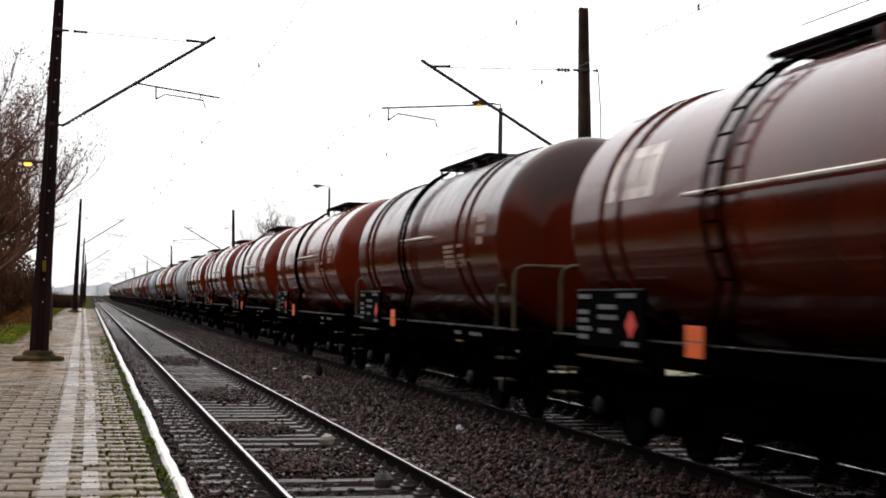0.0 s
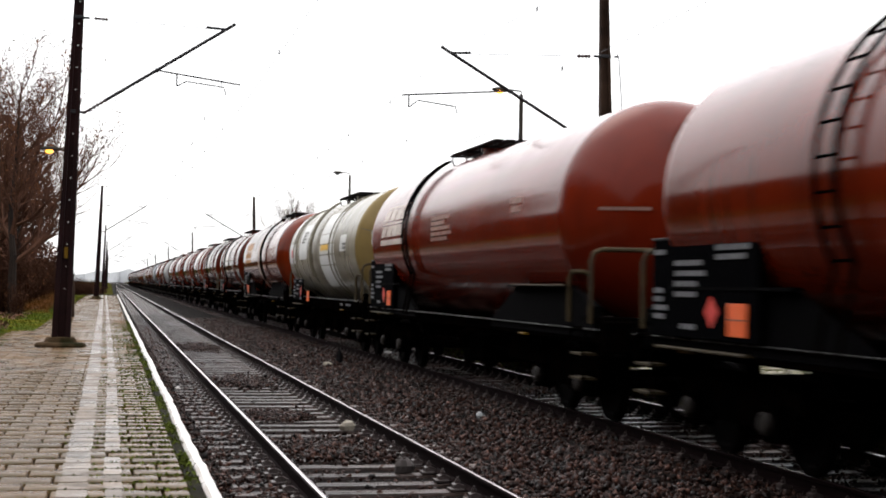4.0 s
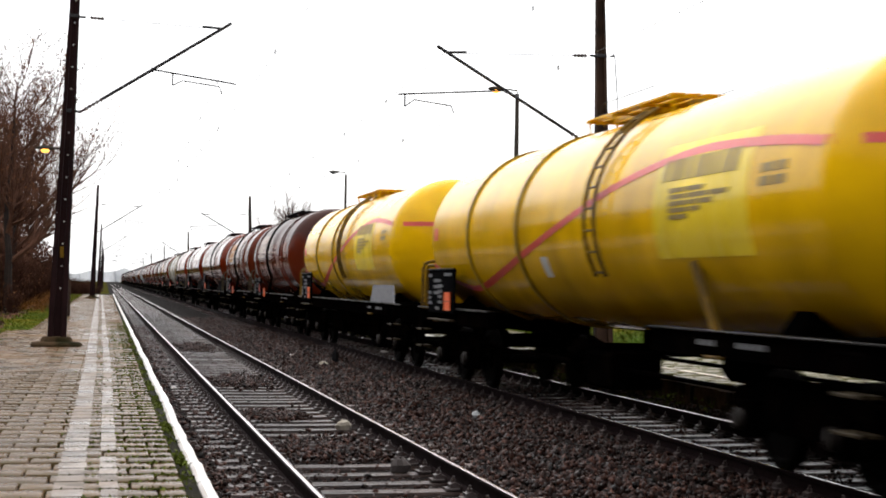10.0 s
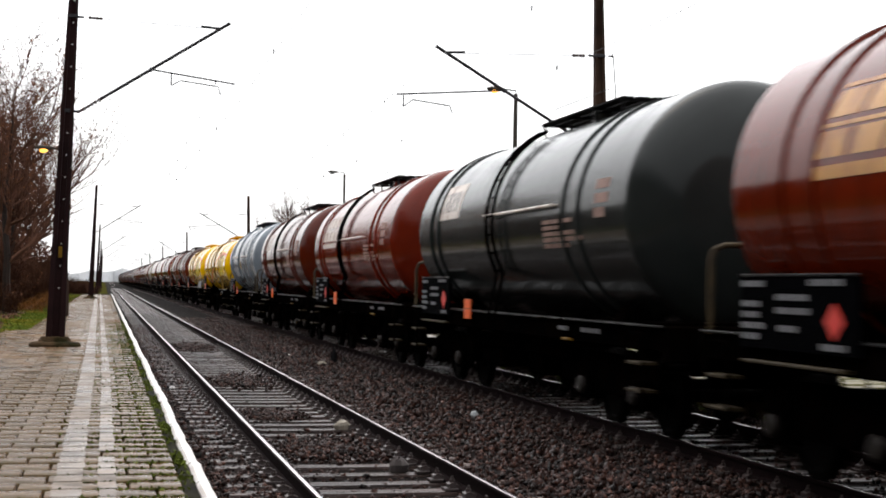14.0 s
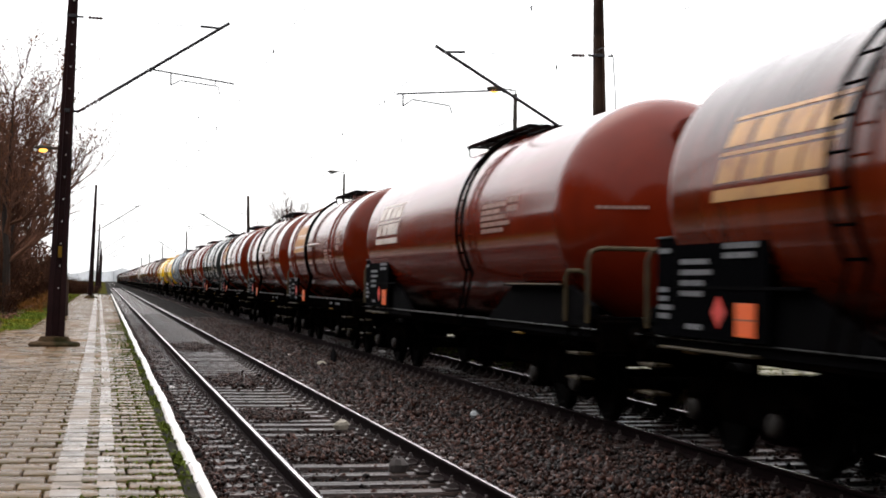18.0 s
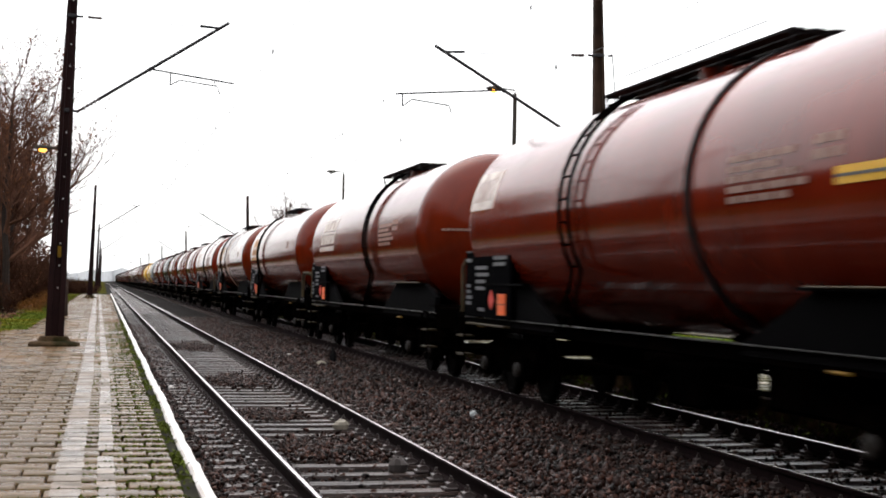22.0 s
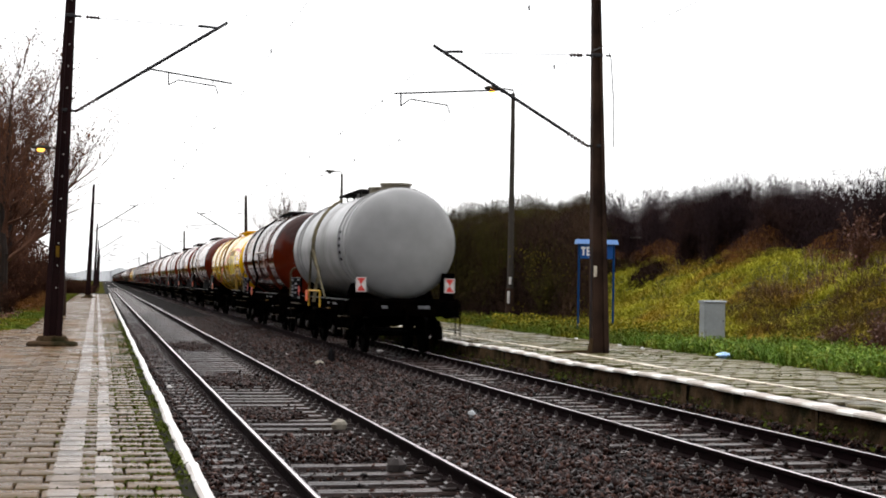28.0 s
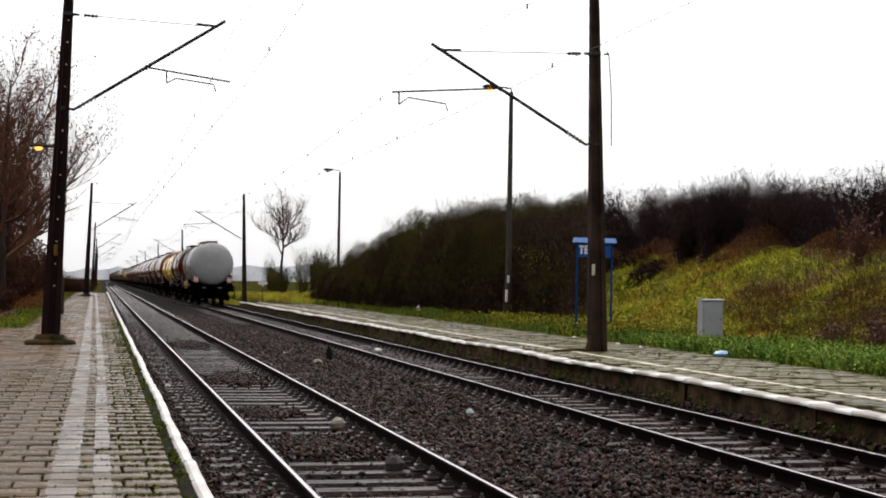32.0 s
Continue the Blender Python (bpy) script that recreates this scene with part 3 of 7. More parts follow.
def slab(w, d, seed):
    r = random.Random(seed)
    j = [r.uniform(-0.004, 0.004) for _ in range(4)]
    c = 0.008
    return Mesh().add([(-w, -d, -0.06), (w, -d, -0.06), (w, d, -0.06), (-w, d, -0.06), (-w, -d, -0.012), (w, -d, -0.012), (w, d, -0.012), (-w, d, -0.012),
                       (-w + c, -d + c, j[0]), (w - c, -d + c, j[1]), (w - c, d - c, j[2]), (-w + c, d - c, j[3])],
                      [(0, 3, 2, 1), (0, 1, 5, 4), (1, 2, 6, 5), (2, 3, 7, 6), (3, 0, 4, 7), (4, 5, 9, 8), (5, 6, 10, 9), (6, 7, 11, 10), (7, 4, 8, 11), (8, 9, 10, 11)])


S = 0.35
M_SLABS = {"grey": M_SLAB, "white": M_WORN}
slab_me = {k: [slab(S / 2 - 0.006, S / 2 - 0.007, s).mesh("slab", m, 0) for s in range(4)] for k, m in M_SLABS.items()}
# painted halves: a slab that carries a worn white strip on a part of its top


def strip_piece(w, seed):
    r = random.Random(seed)
    return Mesh().add([(-w + r.uniform(0, .012), -S / 2 + 0.02, 0.0), (w - r.uniform(0, .012), -S / 2 + 0.02, 0.0), (w - r.uniform(0, .012), S / 2 - 0.02, 0.0), (-w + r.uniform(0, .012), S / 2 - 0.02, 0.0)],
                      [(0, 1, 2, 3)])


near_rest = Mesh()
half = [slab(S / 4 - 0.006, S / 2 - 0.007, 60 + q).mesh("slab", M_SLAB, 0) for q in range(3)]
placed = 0
for j in range(-60, 350):
    y = 7.0 + S * j
    off = -(j % 2) * S / 2
    if j % 2 and 5.5 < y < 22.5:
        part("slab", half[j % 3], None, pl, at=(-1.865 - S / 4, y, PLAT - 0.006))
    for i in range(9):
        x = -1.865 - S / 2 - S * i + off
        if x > -1.865 - S / 2 + 0.01 or x < -4.7 or (y > 39.5 and x < -4.2):
            continue
        z = PLAT + random.uniform(-0.006, 0.003)
        if 5.5 < y < 22.5 and x > -4.2 and placed < 310:
            s = part("slab", slab_me["grey"][(i * 3 + j) % 4], None, pl, at=(x, y, z))
            s.rotation_euler = [random.uniform(-0.013, 0.013) for _ in range(3)]
            placed += 1
        else:
            m = slab(S / 2 - 0.006, S / 2 - 0.007, i * 7 + j)
            near_rest.add([(a + x, b + y, c + z) for a, b, c in m.v], m.f)
o = part("far_slabs", near_rest.mesh("far_slabs", M_SLAB, 0), None, pl)
tagged(o, kind="stuff")
strips = Mesh()
for j in range(-60, 360):
    y = 7.0 + S * j
    for x, hw, keep in ((-2.60, 0.098, 0.97), (-2.35, 0.065, 0.95)):
        hw *= random.uniform(0.9, 1.05)
        drift = (-0.0042 if x < -2.5 else -0.0035) * max(0, y - 22)
        if random.random() < keep:
            m = strip_piece(hw, j * 2 + int(x * 10))
            strips.add([(a + x + drift, b + y, c + PLAT + 0.006) for a, b, c in m.v], m.f)
o = part("safety_line", strips.mesh("safety_line", M_WORN, 0), None, pl, "double worn white safety line")

# far platform: slabs, a white edge and a second thin line
fr = Mesh()
far_near = []
for j in range(-70, 215):
    y = 8.0 + S * j
    for i in range(10):
        x = 6.36 + S * i + (j % 2) * S / 2
        if x > 9.55:
            continue
        m = slab(S / 2 - 0.006, S / 2 - 0.007, i * 5 + j)
        z = PLAT + random.uniform(-0.02, 0.006)
        if 17.0 < y < 28.5 and x < 9.4:
            far_near.append((x, y, z, (i * 3 + j) % 4))
            continue
        fr.add([(a + x, b + y, c + z) for a, b, c in m.v], m.f)
M_SLABF = material("far_platform_slab", (0.084, 0.068, 0.035), 0.6, vary=0.5, scale=1.5, fine=60, bump=0.3, tint=(0.043, 0.042, 0.010), spots=1.1, per=0.28, spec=0.07, wet=(0.3, 0.7))
tagged(part("slabs", fr.mesh("slabs", M_SLABF, 0), None, pr), kind="stuff")
slabf = [slab(S / 2 - 0.006, S / 2 - 0.007, 80 + q).mesh("slab", M_SLABF, 0) for q in range(4)]
for x, y, z, q in far_near:
    part("slab", slabf[q], None, pr, at=(x, y, z))
ln = Mesh()
y = -6.0
while y < 88:
    d = random.uniform(0.5, 1.4)
    xx = 6.88 + 0.05 * math.sin(y * 0.5) + random.uniform(-0.015, 0.015)
    hw = random.uniform(0.045, 0.07)
    ln.box(xx - hw, xx + hw, y, y + d, PLAT - 0.01, PLAT + 0.009)
    y += d + (0.02 if random.random() < 0.85 else 0.25)
part("thin_line", ln, M_YELLOWLINE, pr, "thin worn yellowish line")


# ---- overhead line ----
def insulator(m, p, q, n=5, r=0.055):
    p, q = Vector(p), Vector(q)
    m.tube(p, q, 0.022, n=6)
    for i in range(n):
        c = p + (q - p) * ((i + 0.5) / n)
        d = (q - p).normalized() * 0.018
        m.tube(c - d, c + d, r, r * 0.6, n=10)
    return m


def mast(name, side, x, y, top, base_z, lean, arm, tip, hook, steady, mat, label, square=(0.185, 0.085), near=False):
    """side: +1 stands right of its track. arm, tip, hook: heights and reaches of the cantilever, as (x, z)."""
    t = thing(name, (x, y, base_z), label, "catenary mast", "catenary masts")
    z = lambda h: h - base_z
    X = lambda a: a - x
    lx = lambda h: lean * (h - base_z)
    post = Mesh()
    a, b = square
    H = z(top)
    # an H-section: two flanges left and right of a recessed web
    rim = ((-1, -1), (-0.42, -1), (-0.36, -0.55), (0.36, -0.55), (0.42, -1), (1, -1), (1, 1), (0.42, 1), (0.36, 0.55), (-0.36, 0.55), (-0.42, 1), (-1, 1))
    k = len(rim)
    post.add([(s * a, e * a * 0.8, 0) for s, e in rim] + [(s * b + lean * H, e * b * 0.8, H) for s, e in rim],
             [tuple(range(k - 1, -1, -1)), tuple(range(k, 2 * k))] + [(i, (i + 1) % k, k + (i + 1) % k, k + i) for i in range(k)])
    p = part("post", post, mat, t)
    if near:
        for k in range(16):
            h = 1.2 + k * 0.44
            if h < H - 0.2:
                yf = -(a + (b - a) * h / H) * 0.8 * 0.55
                part("bolt", Mesh().tube((lean * h + 0.02, yf - 0.012, h), (lean * h + 0.02, yf + 0.01, h), 0.016, n=6), M_WHITE, p)
    foot = Mesh().lathe([(-0.25, 0.50), (0.09, 0.50), (0.13, 0.46), (0.15, 0.32), (0.24, 0.27), (0.25, 0.1)], 12, "z")
    if side < 0 or y > 88:
        part("foundation", foot, M_EDGE, t, "mossy concrete foundation")
    for h in (arm[1], steady[1]):
        c = Mesh().box(lx(h) - b * 1.25, lx(h) + b * 1.25, -b * 1.1, b * 1.1, z(h) - 0.035, z(h) + 0.035, 0.01)
        c.tube((lx(h) - side * b, 0, z(h)), (lx(h) - side * (b + 0.14), 0, z(h)), 0.025)
        part("clamp", c, M_STEEL, t)
    A = Vector((lx(arm[1]) - side * (b + 0.14), 0, z(arm[1])))
    T = Vector((X(tip[0]), 0, z(tip[1])))
    d = (T - A).normalized()
    part("insulator", insulator(Mesh().tube(A - d * 0.05, A + d * 0.12, 0.028, n=6), A + d * 0.08, A + d * 0.5, 5, 0.06), M_INSUL, t)
    part("bracket_tube", Mesh().tube(A + d * 0.45, T, 0.034, n=8), M_STEEL, t)
    S0 = Vector((lx(steady[1]) - side * (b + 0.12), 0, z(steady[1])))
    S1 = A + d * ((T - A).length * 0.93)
    e = (S1 - S0).normalized()
    part("insulator", insulator(Mesh(), S0 + e * 0.1, S0 + e * 0.38, 4, 0.05), M_INSUL, t)
    part("top_stay", Mesh().tube(S0 + e * 0.36, S1, 0.008, n=5).tube(S1 - e * 0.38 + Vector((0, 0, 0.03)), S1 - Vector((0, 0, -0.02)), 0.022), M_STEEL, t)
    R0 = A + d * ((T - A).length * hook[0])
    R1 = Vector((X(hook[1]), 0, z(hook[2])))
    part("registration_tube", Mesh().tube(R0, R1, 0.018, n=6).tube(R0 + Vector((0, 0, 0.04)), R0 - Vector((0, 0, 0.05)), 0.03), M_STEEL, t)
    f = (R1 - R0).normalized()
    K = R1 - f * 0.14
    if side < 0:      # over the near track the arm reaches away from the mast
        K, f = R0 + f * (R1 - R0).length * 0.24, -f
    sa = Mesh().tube(K, K - Vector((0, 0, 0.25)), 0.016)
    K2 = K - Vector((0, 0, 0.25))
    L = hook[3]
    rise = 0.14 if side < 0 else -0.02
    sa.path([K2, K2 - f * 0.2 * L + Vector((0, 0, 0.13)), K2 - f * L + Vector((0, 0, rise)), K2 - f * (L + 0.05) + Vector((0, 0, rise - 0.15))], 0.014)
    part("steady_arm", sa, M_STEEL, t)
    return t


LX, RX = -3.33, 7.5
for k, y in enumerate((30.06, 105.0, 180.0, 255.0, 330.0, 405.0)):
    mast("catenary_mast", -1, LX, y, 8.2, PLAT - 0.05 if y < 140 else -0.3, 0.03, (0, 4.97), (-0.02, 6.90), (0.47, 0.10, 5.66, 0.95), (0, 6.86), M_MASTRED, "dark rust-brown catenary mast with a slanted bracket" if k else "tall rust-brown catenary mast with a row of bolt holes", near=k == 0)
for k, y in enumerate((28.46, 103.5, 183.0, 260.0, 335.0, 410.0)):
    mast("catenary_mast", 1, RX, y, 7.66, PLAT if y < 88 else -0.3, -0.024, (0, 4.52), (3.93, 6.40), (0.56, 3.15, 5.40, 0.95), (0, 6.37), M_MAST, "weathered brown concrete catenary mast with a slanted bracket", square=(0.172, 0.085), near=False)

# wires: carrier cable and contact wire with droppers, mast to mast
for cx, ms in ((0.0, (-45.0, 30.06, 105.0, 180.0, 255.0, 330.0, 405.0)), (TRACK, (-46.5, 28.46, 103.5, 183.0, 260.0, 335.0, 410.0))):
    t = thing("overhead_wire", (cx, 0, 0), "thin overhead contact wire hung from a carrier cable", "overhead wire", "overhead wires")
    for si, (ya, yb) in enumerate(zip(ms, ms[1:])):
        zig = 0.2 if si % 2 else -0.2
        top, off = (6.75, 0.1) if cx == 0 else (6.28, -0.45)
        low = 5.35 if cx == 0 else 5.08
        carrier = Mesh()
        pts = []
        for i in range(13):
            u = i / 12
            pts.append((off + zig * (1 - 2 * u) * 0.3, ya + (yb - ya) * u, top - 4 * 0.75 * u * (1 - u)))
        part("carrier_cable", carrier.path(pts, 0.0042, 4), M_WIRE, t)
        part("contact_wire", Mesh().path([(zig + off * 0.3, ya, low), (-zig + off * 0.3, yb, low)], 0.0042, 4), M_WIRE, t)
        for i in range(1, 12):
            u = i / 12
            p = Vector(pts[i])
            q = Vector((zig * (1 - 2 * u) + off * 0.3, p.y, low))
            dr = Mesh().tube(p - Vector((0, 0, 0.06)), p + Vector((0, 0, 0.02)), 0.016, n=4)
            dr.tube(p, q, 0.0018, n=3).tube(q, q + Vector((0, 0, 0.07)), 0.016, n=4)
            part("dropper", dr, M_WIRE, t)


# ---- tank wagons ----
# In a wagon's own space y = 0 is the leading end of its tank, the wagon trails towards -y; z = 0 is the rail head.
R_TANK, ZC = 1.43, 2.53
shared = {}


def common(key, make, mat):
    if key not in shared:
        shared[key] = make().mesh(key, mat)
    return shared[key]


def wheel_mesh():
    m = Mesh()
    for s in (-1, 1):
        x = s * 0.72
        m.lathe([(x - s * 0.06, 0.40), (x - s * 0.055, 0.485), (x - s * 0.03, 0.487), (x - s * 0.015, 0.462), (x + s * 0.065, 0.455), (x + s * 0.07, 0.40), (x + s * 0.03, 0.37), (x + s * 0.02, 0.16), (x + s * 0.07, 0.12), (x + s * 0.07, 0.05)], 16, "x")
    return m


def axle_mesh():
    return Mesh().tube((-1.0, 0, 0), (1.0, 0, 0), 0.075, n=10)


def bogie_frame(side):
    m = Mesh()
    x0, x1 = side * 1.0 - 0.06, side * 1.0 + 0.06
    prof = [(-1.35, 0.55), (-1.35, 0.72), (-0.6, 0.86), (0.6, 0.86), (1.35, 0.72), (1.35, 0.55), (1.12, 0.62), (0.68, 0.62), (0.45, 0.38), (-0.45, 0.38), (-0.68, 0.62), (-1.12, 0.62)]
    k = len(prof)
    return m.add([(x, a, b) for x in (x0, x1) for a, b in prof], [tuple(range(k)), tuple(range(2 * k - 1, k - 1, -1))] + [(i, (i + 1) % k, k + (i + 1) % k, k + i) for i in range(k)])


def axlebox(side):
    m = Mesh().box(side * 1.06 - 0.12, side * 1.06 + 0.12, -0.15, 0.15, -0.16, 0.17, 0.03)
    for e in (-0.23, 0.23):
        m.tube((side * 1.02, e, -0.1), (side * 1.02, e, 0.14), 0.055, n=8)
    return m


def bogie(w, y):
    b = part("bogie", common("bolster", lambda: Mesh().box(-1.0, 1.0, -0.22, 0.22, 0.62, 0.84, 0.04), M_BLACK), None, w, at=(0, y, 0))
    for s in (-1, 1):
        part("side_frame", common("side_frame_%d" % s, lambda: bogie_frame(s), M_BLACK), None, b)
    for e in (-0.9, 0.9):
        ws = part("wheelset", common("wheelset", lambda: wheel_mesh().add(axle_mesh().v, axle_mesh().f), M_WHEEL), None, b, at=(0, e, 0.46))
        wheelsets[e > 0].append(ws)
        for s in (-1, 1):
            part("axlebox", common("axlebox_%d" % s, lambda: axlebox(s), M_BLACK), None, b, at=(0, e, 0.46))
        part("axlebox_cover", common("axlebox_cover", lambda: Mesh().lathe([(-1.17, 0.11), (-1.2, 0.105), (-1.23, 0.085), (-1.235, 0.03)], 10, "x"), M_CAP), None, b, at=(0, e, 0.46))
    return b


wheelsets = ([], [])


def end_rail(y, top, low=1.22, r=0.03):
    """A bent rail across the end of a wagon."""
    m = Mesh()
    return m.path([(-1.32, y, low), (-1.32, y, top - 0.14), (-1.28, y, top - 0.04), (-1.18, y, top), (1.18, y, top), (1.28, y, top - 0.04), (1.32, y, top - 0.14), (1.32, y, low)], r, 8)


def hook_rail(y, top, low=1.22, r=0.03):
    return Mesh().path([(-1.32, y, low), (-1.32, y, top - 0.08), (-1.30, y - 0.05, top), (-1.2, y - 0.2, top), (-1.0, y - 0.22, top - 0.1)], r, 8)


def tank_shell(L, r, dome=0.42, zc=0.0):
    prof = []
    n = 10
    for i in range(n + 1):
        a = math.pi / 2 * i / n
        prof.append((-dome * math.sin(a), max(0.02, r * (1 - (1 - math.sin(a)) ** 2) ** 0.5)))
    rear = [(-L - y, q) for y, q in reversed(prof)]
    return Mesh().lathe(prof + rear, 64, "y", (0, 0, ZC + zc))


def text_block(lines, y, z, size, r, side=-1, ragged=1.0, zc=None, seed=3):
    rr = random.Random(seed)
    m = Mesh()
    for i, n in enumerate(lines):
        a = z - i * size * 1.5
        x = y
        left = n
        while left > 0.05:
            w = min(left, rr.uniform(0.18, 0.5))
            m.patch(x - w, x, a - size, a, r, zc if zc is not None else ZC, side, n=2)
            x -= w + 0.05
            left -= w + 0.05
    return m


def logo_blocks(y, z, w, h, r, zc, cols=3, side=-1):
    """A house mark as two rows of plain leaning blocks between thin rules, over a bar."""
    m = Mesh()
    rr = random.Random(cols)
    lean = 0.30

    def block(a0, a1, u0, u1):
        """From a0 to a1 across the mark, from u0 to u1 of its height, counted from the top."""
        s0 = -lean * (1 - u1)
        m.patch(y - a1 * w + s0, y - a0 * w + s0, z - h * u1, z - h * u0, r, zc, side, n=2, skew=-lean * (u1 - u0))

    for top in (0.0, 0.42):
        block(0, 1, top, top + 0.045)
        for c in range(cols):
            a, d = c / cols, 1 / cols
            block(a + d * 0.05, a + d * rr.uniform(0.84, 0.93), top + 0.08, top + 0.36)
    block(0, 1, 0.86, 1.0)
    return m


def board_lettering(x, y, z, w, h, seed):
    """A small block of white lettering on a board: short words in close lines."""
    rr = random.Random(seed)
    m = Mesh()
    rows = max(1, int(h / 0.085))
    for i in range(rows):
        zz, left, yy = z - i * h / rows, w * rr.uniform(0.7, 1.0), y
        while left > 0.04:
            d = min(left, rr.uniform(0.07, 0.2))
            m.box(x - 0.026, x - 0.019, yy - d, yy, zz - 0.052, zz)
            yy -= d + 0.025
            left -= d + 0.025
    return m


def data_board(w, y, z0, z1, length, full, yellow=False):
    """Black board with plain white bars, a red diamond and an orange plate."""
    x = -1.36
    b = part("data_board", Mesh().box(x - 0.02, x + 0.02, y - length, y, z0, z1, 0.006), M_PLATE, w, "black data board with white bars")
    part("board_rim", Mesh().box(x - 0.03, x - 0.0, y - length, y, z1 - 0.004, z1 + 0.02, 0.004), M_WETBLACK, b)
    h = z1 - z0
    # blocks of lettering: across the board, down from its top, width, height
    blocks = ((0.02, 0.10, 0.16, 0.12), (0.02, 0.50, 0.14, 0.36), (0.24, 0.22, 0.30, 0.42), (0.64, 0.08, 0.30, 0.18), (0.30, 0.86, 0.2, 0.08)) if full else \
             ((0.02, 0.06, 0.26, 0.22), (0.02, 0.34, 0.22, 0.60), (0.34, 0.24, 0.30, 0.36), (0.36, 0.66, 0.18, 0.26), (0.62, 0.04, 0.34, 0.26), (0.72, 0.86, 0.24, 0.09))
    for i, (u, v, bw, bh) in enumerate(blocks):
        part("lettering", board_lettering(x, y - u * length, z1 - v * h, bw * length, bh * h, i + 3), M_BAR, b)
    if yellow:
        part("lettering", board_lettering(x, y - 0.42 * length, z1 - 0.34 * h, 0.2 * length, 0.5 * h, 9), M_BAR, b)
    s = 0.15
    cy, cz = (y - length * 0.60, z0 + 0.26) if full else (y - length * 0.82, z0 + h * 0.42)
    if not yellow:
        part("hazard_label", Mesh().add([(x - 0.028, cy - s, cz), (x - 0.028, cy, cz + s), (x - 0.028, cy + s, cz), (x - 0.028, cy, cz - s), (x - 0.02, cy - s, cz), (x - 0.02, cy, cz + s), (x - 0.02, cy + s, cz), (x - 0.02, cy, cz - s)],
                                    [(0, 1, 2, 3), (0, 4, 5, 1), (1, 5, 6, 2), (2, 6, 7, 3), (3, 7, 4, 0)]), M_DIAMOND, b)
    py, pz = (y - length + 0.62, z0 + 0.35) if full else (y - length - 1.1, z0 + 0.29)
    part("warning_plate", Mesh().box(x - 0.036, x - 0.024, py - 0.40, py, pz - 0.30, pz, 0.002), M_ORANGE, b, "orange warning plate")
    part("plate_division", Mesh().box(x - 0.039, x - 0.034, py - 0.40, py, pz - 0.155, pz - 0.143), M_DARKTEXT, b)
    part("board_step", Mesh().box(x - 0.05, x + 0.05, y - length * 0.9, y - length * 0.05, z0 - 0.13, z0 - 0.10, 0.008), M_STEP, b, "worn yellowish step edge")


